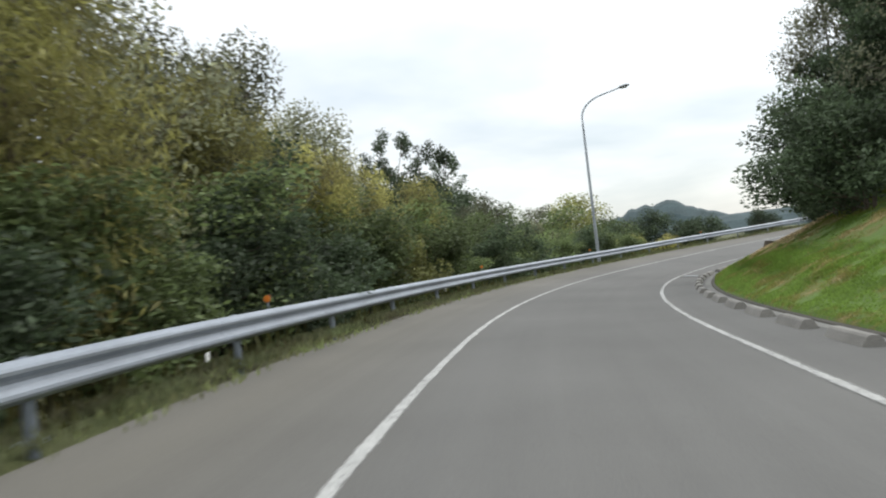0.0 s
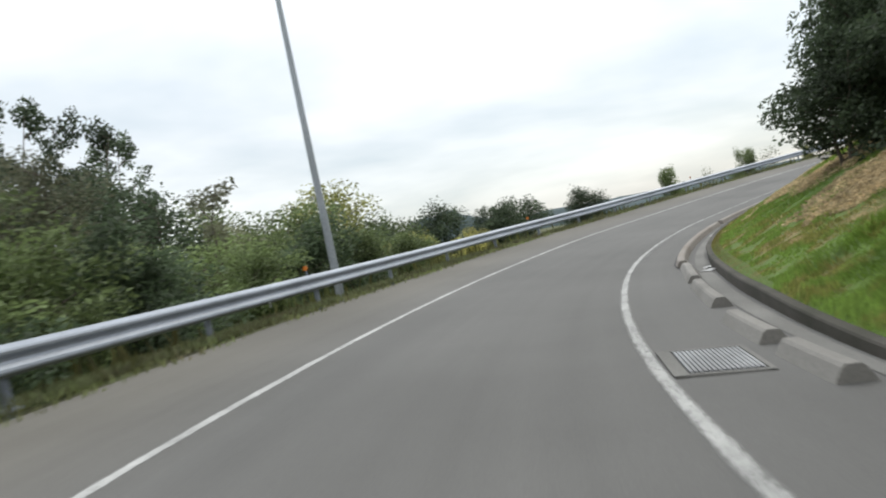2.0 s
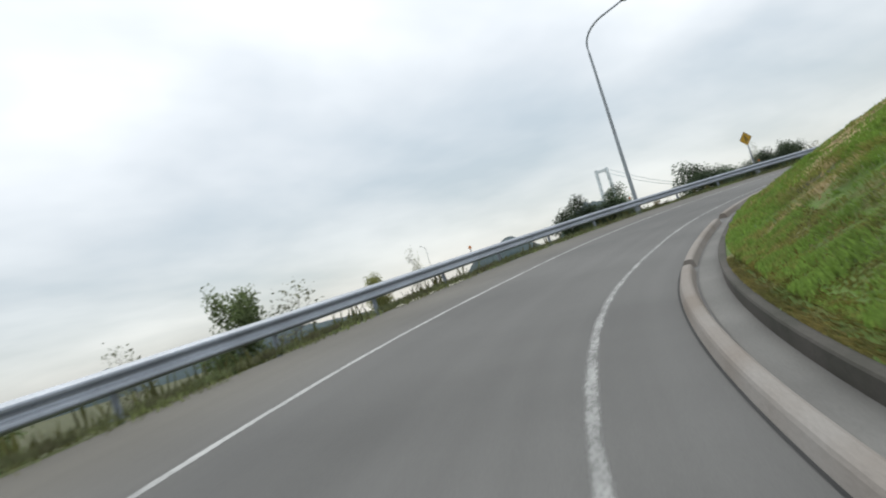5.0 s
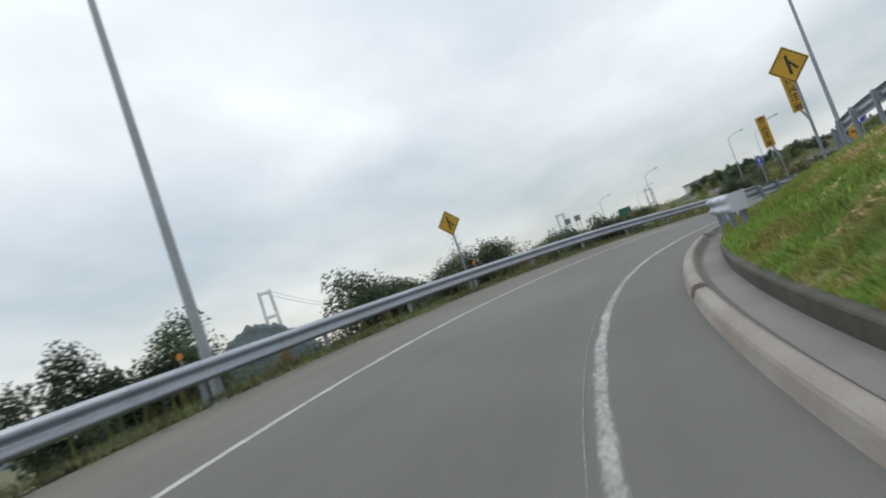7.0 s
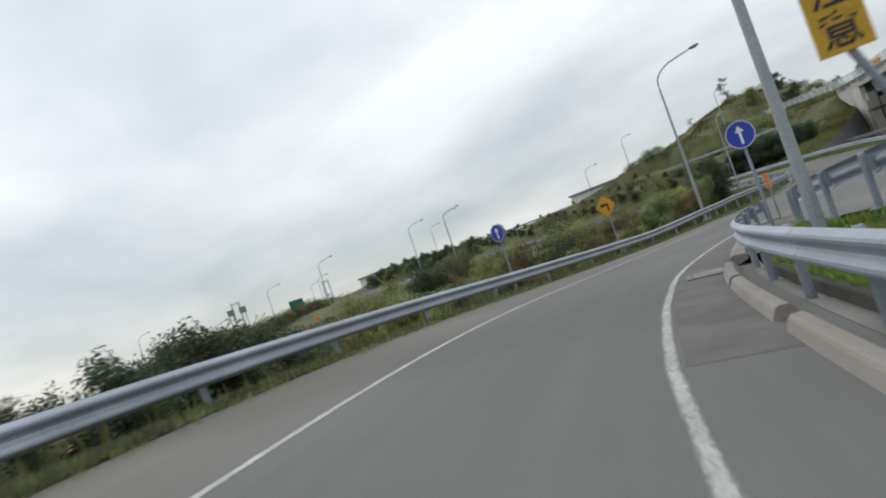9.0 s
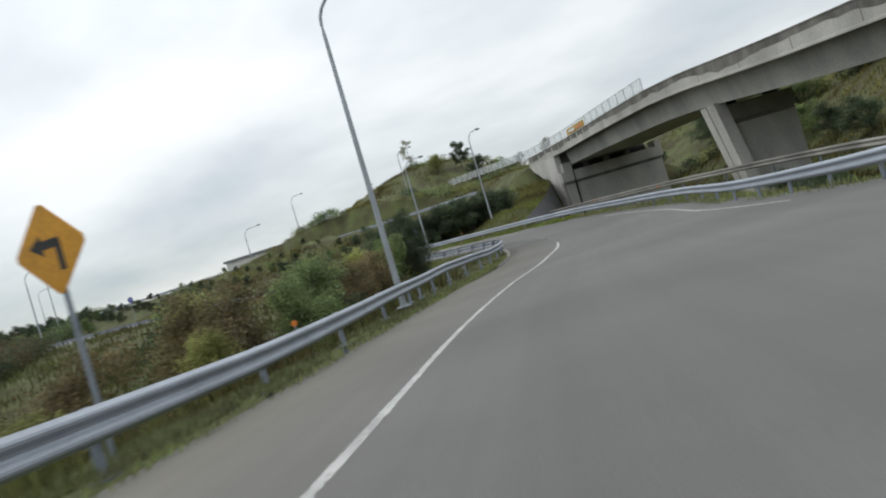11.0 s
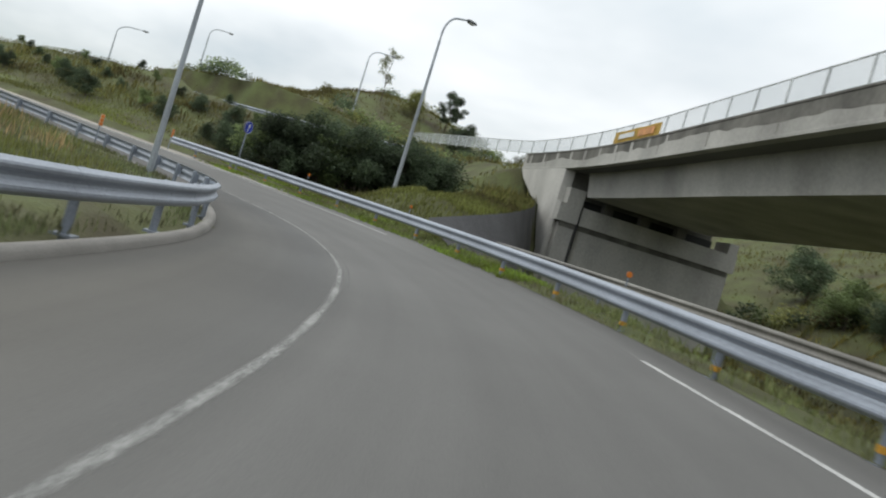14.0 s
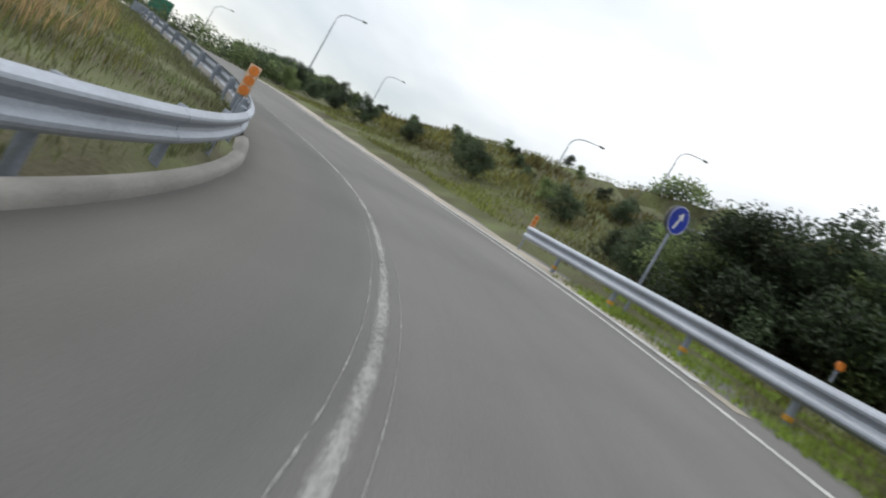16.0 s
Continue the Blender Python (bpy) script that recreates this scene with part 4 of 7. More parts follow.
# closed end of the island rail: the beam turns round a corner and runs back as a flat plate
def rail_terminal():
    base = Vector(at(110.9, 5.61, 0.0))
    root = thing("guard_rail_terminal", Matrix.Translation(base), "closed pale galvanised end of the guard rail on a round post", "guard rail end")
    h = radians(heading(110.9) + 10)
    right, ahead = Vector((math.cos(h), math.sin(h), 0)), Vector((-math.sin(h), math.cos(h), 0))
    verts, k = [], len(BEAM)
    rows = [(s, 1.0 - 0.5 * f, 0.0) for s, f in zip((112.3, 112.0, 111.7, 111.4, 111.1), (0, 0, 0.2, 0.5, 0.8))] + [(110.95, 0.35, 0.0), (110.88, 0.15, 0.03), (110.84, 0.0, 0.08), (110.84, 0.0, 0.2), (110.84, 0.0, 0.3), (110.88, 0.0, 0.34), (111.0, 0.0, 0.36), (111.4, 0.0, 0.36)]
    for s, wave, back in rows:
        p = Vector(at(s, float(ISLE_RAIL(s)), float(ISLE_LIFT(s)) + 0.801)) - base
        for a, z in BEAM:
            verts.append(p + right * (back - 0.007 - a * wave - 0.045 * (1 - wave)) + Vector((0, 0, z)))
    faces = [(i * k + j, i * k + j + 1, (i + 1) * k + j + 1, (i + 1) * k + j) for i in range(len(rows) - 1) for j in range(k - 1)]
    ob = link_mesh("end_beam", verts, faces, M_ZINC, root, True)
    ob.data.update()
    c = right * 0.16 + ahead * 0.12
    part("post", tube(bmesh.new(), [c + Vector((0, 0, -0.6)), c + Vector((0, 0, 0.9))], 0.065, 12), M_POST, root)
    return root


rail_terminal()

# ---- kerb round the left bend, and the nose of the island ----
structure(sweep("kerb_left", [(0.16, 0.0), (0.15, 0.07), (0.12, 0.115), (0.06, 0.125), (0.0, 0.12), (-0.08, 0.04)], 183, 219, M_KERB, 0.6, lat=lambda s: LEFT_EDGE(s) - 0.12, caps=True, smooth=True), "raised rounded concrete kerb round the inside of the left bend", "kerb")
NOSE_FOOT = table((135.5, 4.52), (137, 4.5), (139.5, 4.42), (143, 4.28), (144.3, 4.27), (144.8, 4.34), (145.05, 4.46), (145.2, 4.62))
nose = sweep("island_nose_kerb", [(0.0, -0.05), (0.02, 0.12), (0.035, 0.165), (0.07, 0.19), (0.13, 0.2), (0.3, 0.195), (0.33, 0.1)], 135.5, 145.2, M_KERB_NOSE, 0.3, lat=NOSE_FOOT, caps=True)
structure(nose, "raised concrete kerb of the traffic island, chipped at its blunt nose", "kerb")
# thin near-black strip following the island kerb's foot
structure(band("island_nose_joint", lambda s: NOSE_FOOT(s) - 0.03, lambda s: NOSE_FOOT(s) + 0.02, 135.5, 144.6, M_JOINT_SHADE, 0.5, 0.007), "thin dark strip along the foot of the island kerb", "joint")
structure(band("island_fill", lambda s: NOSE_FOOT(s) + 0.29, lambda s: JOIN_LEFT(s) - 0.2, 135.5, 145.2, M_GRIT, 0.5, 0.15, 4), "gritty dirt and broken paving inside the island's nose", "pavement")
chip_rng = random.Random(31)
for k in range(9):
    r = chip_rng.uniform(0.025, 0.07)
    bm = bmesh.new()
    bmesh.ops.create_icosphere(bm, subdivisions=1, radius=r)
    for vert in bm.verts:
        vert.co *= chip_rng.uniform(0.7, 1.15)
        vert.co.z *= 0.6
    chip = part("concrete_chip", bm, M_KERB_NOSE)
    s_, l_ = (chip_rng.uniform(144.9, 145.8), chip_rng.uniform(4.15, 4.6)) if k < 5 else (chip_rng.uniform(137, 144), chip_rng.uniform(4.75, 5.2))
    chip.matrix_world = pose(*at(s_, l_, (0.0 if k < 5 else 0.15) + r * 0.3), 0, 0, 40 * k)
    tagged(chip, "broken chip of kerb concrete on the ground", "rubble", "chips of concrete")

# ---- sandy shoulder at the end of the outer rail ----
structure(band("shoulder_sandy", lambda s: OUTER_LINE(s) + 0.35, lambda s: OUTER_LINE(s) + np.interp(s, [214, 219], [0.6, 1.5]), 213, 262, M_SAND, 1.0, 0.006, 3), "pale sandy concrete shoulder with loose grit", "pavement")
line("road_marking_worn_edge", lambda s: OUTER_LINE(s) + 0.42, 0.22, 214, 262, "pale scoured strip beside the edge line", 0.012)

# ---- bridge over the lower road ----
DECK_TOP = table((-75, 4.7), (-40, 6.6), (-16.7, 8.6), (-10.6, 9.22), (-7.3, 9.58), (-4.5, 9.85), (-1, 10.1), (1.5, 10.27), (6, 10.45), (11, 10.64), (16, 10.82), (20.5, 10.92), (29, 10.98), (35.5, 11.05), (41, 11.4), (60, 12.6))


def on_bridge(m, n, z):
    m, n = np.asarray(m, float), np.asarray(n, float)
    n = n + bridge_bow(m)
    return np.stack([BRIDGE_A[0] + BRIDGE_T[0] * m + BRIDGE_N[0] * n, BRIDGE_A[1] + BRIDGE_T[1] * m + BRIDGE_N[1] * n, np.broadcast_to(np.asarray(z, float), m.shape)], -1)


def bridge_sweep(name, profile, m0, m1, material, parent, step=2.0, caps=True, smooth=False):
    mm = np.linspace(m0, m1, max(int((m1 - m0) / step), 1) + 1)
    rings = [on_bridge(mm, np.full(len(mm), n), DECK_TOP(mm) + h) for n, h in profile]
    k = len(profile)
    verts = np.stack(rings, 1).reshape(-1, 3)
    faces = [(i * k + j, i * k + (j + 1) % k, (i + 1) * k + (j + 1) % k, (i + 1) * k + j) for i in range(len(mm) - 1) for j in range(k)]
    if caps:
        faces += [tuple(range(k))[::-1], tuple(range((len(mm) - 1) * k, len(mm) * k))]
    ob = link_mesh(name, verts, faces, material, None, smooth)
    ob.parent, ob.matrix_parent_inverse = parent, parent.matrix_world.inverted()
    return ob


def hull(name, corners, material, parent):
    bm = bmesh.new()
    for c in corners:
        bm.verts.new(c)
    bmesh.ops.convex_hull(bm, input=bm.verts)
    ob = part(name, bm, material)
    ob.parent, ob.matrix_parent_inverse = parent, parent.matrix_world.inverted()
    return ob


def build_bridge():
    root = thing("road_bridge", Matrix.Translation(Vector((*BRIDGE_A, 0.0))), "weathered concrete road bridge with deep girder and slanted piers", "bridge")
    bridge_sweep("parapet", [(0.0, 0.0), (0.0, -1.0), (0.05, -1.03), (0.05, -1.14), (-0.3, -1.14), (-0.3, 0.0)], -60, 35.6, M_BRIDGE, root)
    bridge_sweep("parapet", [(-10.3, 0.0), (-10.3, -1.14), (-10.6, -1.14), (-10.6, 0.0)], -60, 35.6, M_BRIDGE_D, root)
    bridge_sweep("coping", [(0.035, 0.002), (0.035, -0.07), (-0.33, -0.07), (-0.33, 0.002)], -60, 35.6, M_STREAK, root)
    bridge_sweep("deck", [(-0.3, -0.85), (-0.3, -1.12), (-10.3, -1.12), (-10.3, -0.85)], -60, 35.6, M_ROAD2, root)
    bridge_sweep("girder", [(-1.1, -1.1), (-1.38, -2.55), (-9.2, -2.55), (-9.5, -1.1)], -58, 27.7, M_BRIDGE, root)
    # dark weathering that runs down from the coping in an uneven, scalloped line
    mm = np.arange(-59.0, 35.5, 0.3)
    low_edge = [-0.42 - 0.34 * noise.noise((m * 0.13, 3.0, 0)) - 0.16 * abs(math.sin(m * 0.42 + 2 * noise.noise((m * 0.07, 1.0, 4)))) - 0.12 * noise.noise((m * 0.9, 5.0, 0)) for m in mm]
    v = []
    for m, e in zip(mm, low_edge):
        d = float(DECK_TOP(m))
        v += [on_bridge(m, 0.006, d - 0.072), on_bridge(m, 0.006, d + e), on_bridge(m, -0.02, d + e), on_bridge(m, -0.02, d - 0.072)]
    f = [(i * 4 + j, i * 4 + (j + 1) % 4, (i + 1) * 4 + (j + 1) % 4, (i + 1) * 4 + j) for i in range(len(mm) - 1) for j in range(4)]
    ob = link_mesh("weather_stain", v, f, M_STREAK)
    ob.parent, ob.matrix_parent_inverse = root, root.matrix_world.inverted()
    for m in np.arange(-58, 35, 5.0):
        bridge_sweep("joint_streak", [(0.009, -0.1), (0.009, -0.98), (-0.01, -0.98), (-0.01, -0.1)], m, m + 0.04, M_STREAK, root, 1.0)
    # abutment: a broad face with a bearing shelf, end blocks, bearings and a darker back wall
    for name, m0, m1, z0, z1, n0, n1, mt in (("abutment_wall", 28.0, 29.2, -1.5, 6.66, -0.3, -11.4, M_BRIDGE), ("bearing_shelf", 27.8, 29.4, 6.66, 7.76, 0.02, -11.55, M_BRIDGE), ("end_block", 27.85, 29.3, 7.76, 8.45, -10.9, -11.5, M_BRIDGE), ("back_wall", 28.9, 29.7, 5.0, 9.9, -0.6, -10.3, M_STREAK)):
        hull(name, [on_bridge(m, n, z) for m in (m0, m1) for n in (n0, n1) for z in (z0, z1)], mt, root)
    hull("bearing_block", [on_bridge(m, n, z) for m in (27.85, 28.7) for n in (-0.35, -1.35) for z in (7.76, 8.75)], M_BRIDGE, root)
    for n in (-3.2, -5.6, -8.0):
        hull("bearing", [on_bridge(m, n + d, z) for m in (28.3, 28.75) for d in (-0.3, 0.3) for z in (7.76, 8.42)], M_STREAK, root)
    # wing wall: wide above, cut back in two steps below
    wing = [(28.55, 9.84), (35.5, 9.9), (34.9, 9.3), (32.9, 8.1), (31.2, 7.45), (30.9, 6.7), (29.6, 4.7), (29.3, 0.0), (28.55, 0.0)]
    v = [on_bridge(m, n, z) for n in (0.03, -0.6) for m, z in wing]
    k = len(wing)
    faces = [tuple(range(k)), tuple(range(k, 2 * k))[::-1]] + [(i, i + k, (i + 1) % k + k, (i + 1) % k) for i in range(k)]
    ob = link_mesh("wing_wall", v, faces, M_WING)
    ob.parent, ob.matrix_parent_inverse = root, root.matrix_world.inverted()
    hull("drain_pipe", [on_bridge(m, n, z) for m in (28.28, 28.4) for n in (0.02, -0.1) for z in (0.0, 7.9)], M_WING, root)
    hull("expansion_joint", [on_bridge(m, n, z) for m in (27.76, 28.02) for n in (-1.3, -1.4) for z in (0.0, 7.76)], M_JOINT_SHADE, root)
    # even darker strip on the wall, just below the shelf
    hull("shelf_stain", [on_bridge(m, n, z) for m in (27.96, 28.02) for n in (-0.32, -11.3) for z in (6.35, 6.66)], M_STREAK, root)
    # added black slab: the slot's shade behind the bearings, put into its colour
    hull("shelf_shadow_gap", [on_bridge(m, n, z) for m in (28.75, 28.9) for n in (-1.5, -10.3) for z in (7.76, 8.3)], M_JOINT_SHADE, root)
    # piers: two slanted ribs with a darker-coloured groove between, before a wall that narrows downwards
    for m in (-5.5, -39.0):
        top = float(DECK_TOP(m)) - 2.56
        for a, b in ((1.0, 0.18), (0.02, -1.0)):
            hull("pier_rib", [on_bridge(m + q, n, z) for n in (-1.15, -1.9) for q, z in ((a, top), (b, top), (a * 0.78 - 3.1, -1.5), (b * 0.78 - 3.1, -1.5))], M_BRIDGE, root)
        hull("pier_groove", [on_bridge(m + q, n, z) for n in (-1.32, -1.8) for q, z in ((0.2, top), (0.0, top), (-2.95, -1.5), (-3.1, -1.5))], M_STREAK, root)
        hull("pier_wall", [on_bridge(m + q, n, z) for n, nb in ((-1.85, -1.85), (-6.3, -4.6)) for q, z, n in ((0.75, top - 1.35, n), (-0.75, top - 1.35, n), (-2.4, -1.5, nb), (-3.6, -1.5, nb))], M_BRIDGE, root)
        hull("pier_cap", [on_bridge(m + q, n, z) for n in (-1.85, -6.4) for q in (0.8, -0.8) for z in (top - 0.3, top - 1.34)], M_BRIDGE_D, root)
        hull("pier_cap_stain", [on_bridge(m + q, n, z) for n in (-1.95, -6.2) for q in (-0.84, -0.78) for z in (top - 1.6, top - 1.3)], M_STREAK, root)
        for n in (-2.6, -5.4):
            hull("bearing_block", [on_bridge(m + q, n + d, z) for q in (0.4, -0.4) for d in (-0.3, 0.3) for z in (top - 0.3, top)], M_JOINT_SHADE, root)
    return root


build_bridge()


def build_bridge_fence():
    """Clear panels between thin posts; the first bays are open bars."""
    root = thing("bridge_fence", Matrix.Translation(Vector(on_bridge(20.0, -0.15, float(DECK_TOP(20.0))))), "pale steel fence with clear panels on the bridge parapet", "fence")
    mm = np.arange(1.3, 62.0, 2.0)
    for m in mm:
        z = float(DECK_TOP(m))
        hull("fence_post", [on_bridge(m + a, n, z + h) for a in (-0.028, 0.028) for n in (-0.18, -0.12) for h in (-0.05, 0.98)], M_FENCE, root)
    for a, b in zip(mm[:-1], mm[1:]):
        za, zb = float(DECK_TOP(a)), float(DECK_TOP(b))
        for h in (0.1, 0.96):
            hull("fence_rail", [on_bridge(m, n, z + h + d) for m, z in ((a, za), (b, zb)) for n in (-0.17, -0.13) for d in (-0.018, 0.018)], M_FENCE, root)
        hull("fence_panel", [on_bridge(m, n, z + h) for m, z in ((a + 0.04, za), (b - 0.04, zb)) for n in (-0.156, -0.15) for h in (0.12, 0.94)], M_CLEAR, root)
    return root


build_bridge_fence()
m0, m1 = 17.7, 23.2
bm = bmesh.new()
grid = [[bm.verts.new(on_bridge(m, -0.09 + 0.02 * math.sin(m * 3 + z * 4), float(DECK_TOP(m)) + 0.03 + z)) for z in (0.06, 0.26, 0.46, 0.66)] for m in np.linspace(m0, m1, 14)]
for a, b in zip(grid, grid[1:]):
    for j in range(3):
        bm.faces.new((a[j], b[j], b[j + 1], a[j + 1]))
bmesh.ops.solidify(bm, geom=bm.faces[:], thickness=0.008)
banner = part("banner", bm, mat("banner_cloth", (0.66, 0.47, 0.12), 0.7, dark=0.9, light=1.1, scale=1.0, fine=12, bump=0.05))
tagged(banner, "yellow cloth banner with red and white lettering tied to the fence", "banner")
for a, b, h0, h1, mt in ((18.3, 20.2, 0.2, 0.56, mat("banner_red", (0.62, 0.30, 0.12), 0.7, scale=0.5, fine=9)), (20.7, 22.6, 0.26, 0.52, M_WHITE)):
    ob = hull("lettering_bar", [on_bridge(m, n, float(DECK_TOP(m)) + h) for m in (a, b) for n in (-0.045, -0.06) for h in (h0, h1)], mt, banner)

# paved slope beside the abutment
mm = np.linspace(8.0, 32.2, 24)
rows_ = []
for k in range(7):
    f = k / 6
    n_top, z_top = paving_top(mm)
    n_bot, z_bot = n_top * 0.62 - 0.2, np.full(len(mm), 0.9)
    bulge = 0.25 * math.sin(math.pi * f)
    rows_.append(on_bridge(mm - 3.2 * (1 - f) * np.clip((mm - 25) / 7.0, 0, 1), n_bot + (n_top - n_bot) * f, 0.0) + np.stack([0 * mm, 0 * mm, z_bot + (z_top + 0.06 - z_bot) * f], 1))
v = np.stack(rows_, 1).reshape(-1, 3)
f = [(i * 7 + j, (i + 1) * 7 + j, (i + 1) * 7 + j + 1, i * 7 + j + 1) for i in range(23) for j in range(6)]
structure(link_mesh("slope_paving", v, f, M_RUBBLE), "dark grey paved slope beside the bridge abutment", "slope paving")


# ---- street lamps ----
def lamp_mesh(height=10.0, reach=2.1):
    """Pole with a swept arm towards +x, and a flat luminaire."""
    arm = [(reach * (1 - math.cos(a)) * 0.62, 0, height - 1.25 + 1.1 * math.sin(a)) for a in np.linspace(0, math.pi / 2 * 0.92, 8)]
    tip_ = Vector(arm[-1])
    arm.append((reach - 0.25, 0, tip_.z + 0.14))
    pts = [(0, 0, -0.6), (0, 0, 0.0), (0, 0, 3.0), (0, 0, 6.0), (0, 0, height - 1.6)] + arm
    radii = [0.105, 0.105, 0.09, 0.075, 0.058] + [0.05] * 8 + [0.04]
    pole = tube(bmesh.new(), pts, radii, 12)
    head = bmesh.new()
    end = Vector(arm[-1])
    for k, (x, w, t) in enumerate(((0, 0.05, 0.05), (0.12, 0.13, 0.09), (0.45, 0.15, 0.09), (0.62, 0.09, 0.05))):
        ring = [head.verts.new((end.x + x, math.cos(a) * w, end.z + 0.02 + x * 0.06 + math.sin(a) * t)) for a in [2 * math.pi * q / 12 for q in range(12)]]
        if k:
            for q in range(12):
                head.faces.new((last[q], last[(q + 1) % 12], ring[(q + 1) % 12], ring[q]))
        else:
            head.faces.new(ring[::-1])
        last = ring
    head.faces.new(last)
    lens = box(bmesh.new(), (end.x + 0.14, -0.09, end.z - 0.075), (end.x + 0.46, 0.09, end.z - 0.03), 0.015)
    plate = box(bmesh.new(), (-0.2, -0.2, -0.02), (0.2, 0.2, 0.025), 0.01)
    hatch = box(bmesh.new(), (-0.06, -0.112, 0.5), (0.06, -0.09, 0.95), 0.008)
    return pole, head, lens, plate, hatch


def street_lamp(m, label, height=10.0, reach=2.1):
    root = thing("street_lamp", m, label, "street lamp", "street lamps along the roads")
    pole, head, lens, plate, hatch = lamp_mesh(height, reach)
    part("pole", pole, M_LAMP, root, smooth=True)
    h = part("luminaire", head, M_HEAD, root, "flat dark grey lamp head", True)
    part("lens", lens, M_LENS, h)
    part("base_plate", plate, M_LAMP, root)
    part("hatch", hatch, M_LAMP, root)
    return root


lamp = street_lamp(pose(*at(44.35, -3.5, -0.25), 0, 0, heading(44.35)), "tall grey steel street lamp with curved arm behind the guard rail", 10.15, 2.7)
for s, l, dz in ((107.0, -3.25, -0.15), (169.1, -3.5, 0.2)):
    copy_thing(lamp, pose(*at(s, l, dz), 0, 0, heading(s)))
copy_thing(lamp, pose(*at(134.0, 5.95, 0.1), 0, 0, heading(134.0) + 20))
short = copy_thing(lamp, pose(139.93, -0.55, 2.42, 0, 0, -80))
short.scale = (0.93, 0.93, 0.865)
street_lamp(pose(143.92, -13.85, 3.6, 0, 0, -92), "tall grey steel street lamp with short curved arm by the rail", 10.2, 1.55)
for x, y, z, turn in ((177.0, -36.2, 10.0, -95), (199.5, -21.0, 5.6, -95), (197.5, -29.8, 9.2, -80), (188.5, 14.1, 4.4, -110), (197, 17.7, 4.7, -110), (217.0, 3.2, 7.0, -95), (205, 33, 4.0, -120), (232, 40, 4.0, -100), (250, -5, 8, -80), (262, 24, 5, -100), (300, 20, 6, -90), (190, 166, 4.5, 190), (230, 66, 2.5, -120), (270, 80, 2.0, -130), (330, 60, 4, -90)):
    copy_thing(lamp, pose(x, y, z, 0, 0, turn))


# ---- signs ----
def post_mesh(z1, bend=0.0, r=0.033):
    pts = [(0, 0, -0.5), (0, 0, 0.45 * z1), (bend, 0, 0.62 * z1), (bend, 0, z1)] if bend else [(0, 0, -0.5), (0, 0, z1)]
    return tube(bmesh.new(), pts, r, 10)


def merge_sign(m, height, size=0.62, label="yellow diamond warning sign with a black merging-road symbol"):
    root = thing("warning_sign", m, label, "road sign", "road signs")
    r = size / math.sqrt(2)
    part("post", post_mesh(height + 0.25), M_POST, root)
    pl = part("plate", prism(bmesh.new(), [(0, height + r), (r, height), (0, height - r), (-r, height)], -0.045, -0.033), M_YELLOW, root)
    part("plate_back", prism(bmesh.new(), [(0, height + r * 0.97), (r * 0.97, height), (0, height - r * 0.97), (-r * 0.97, height)], -0.032, -0.028), M_BACK, root, "bare grey metal back")
    k = r * 0.94
    rim = bmesh.new()
    o = [rim.verts.new((x * k, -0.0462, height + z * k)) for x, z in ((0, 1), (1, 0), (0, -1), (-1, 0))]
    i = [rim.verts.new((x * k * 0.93, -0.0462, height + z * k * 0.93)) for x, z in ((0, 1), (1, 0), (0, -1), (-1, 0))]
    for q in range(4):
        rim.faces.new((o[q], o[(q + 1) % 4], i[(q + 1) % 4], i[q]))
    part("border", rim, M_BLACK, pl)
    sym = bmesh.new()
    prism(sym, [(-0.05 * size, height - 0.36 * size), (0.05 * size, height - 0.36 * size), (0.05 * size, height + 0.36 * size), (-0.05 * size, height + 0.36 * size)], -0.048, -0.046)
    part("symbol", sym, M_BLACK, pl, "black merging symbol")
    sym = bmesh.new()
    prism(sym, [(0.05 * size, height + 0.16 * size), (0.05 * size, height + 0.02 * size), (0.21 * size, height - 0.25 * size), (0.29 * size, height - 0.2 * size)], -0.048, -0.046)
    part("symbol", sym, M_BLACK, pl)
    return root


sign_a = merge_sign(pose(*at(118.5, -3.25, -0.1), 0, 0, heading(118.5)), 2.42)
copy_thing(sign_a, pose(*at(115.3, 7.57, 0.85), 0, 0, heading(115.3) - 8))


def word_sign(m, height, w, h, bend):
    root = thing("word_sign", m, "tall yellow board with black painted characters on a bent post", "road sign", "road signs")
    part("post", post_mesh(height + h / 2 - 0.05, bend), M_POST, root)
    pl = part("plate", box(bmesh.new(), (bend - w / 2, -0.05, height - h / 2), (bend + w / 2, -0.035, height + h / 2), 0.004), M_YELLOW, root)
    for k, ch in enumerate("合流注意"):
        cu = bpy.data.curves.new("character", "FONT")
        cu.body, cu.size, cu.align_x, cu.align_y, cu.extrude, cu.offset = ch, w * 0.74, "CENTER", "CENTER", 0.001, 0.004
        ob = new("character", cu)
        ob.data.materials.append(M_BLACK)
        ob.matrix_world = Matrix.LocRotScale((bend, -0.052, height + h / 2 - h * (k + 0.5) / 4), Euler((radians(90), 0, 0)), None)
        dg = bpy.context.evaluated_depsgraph_get()
        me = bpy.data.meshes.new_from_object(ob.evaluated_get(dg))
        me.materials.clear()
        me.materials.append(M_BLACK)
        mw = ob.matrix_world.copy()
        bpy.data.objects.remove(ob)
        o2 = new("character", me)
        o2.parent = pl
        o2.matrix_basis = mw
        o2["label"] = "black painted character"
    return root


word_a = word_sign(pose(*at(126.6, 5.36, 0.45), 0, 0, heading(126.6) - 4), 2.1, 0.36, 1.12, -0.16)
copy_thing(word_a, pose(*at(122.3, 7.3, 1.08), 0, 0, heading(121.85) - 6))


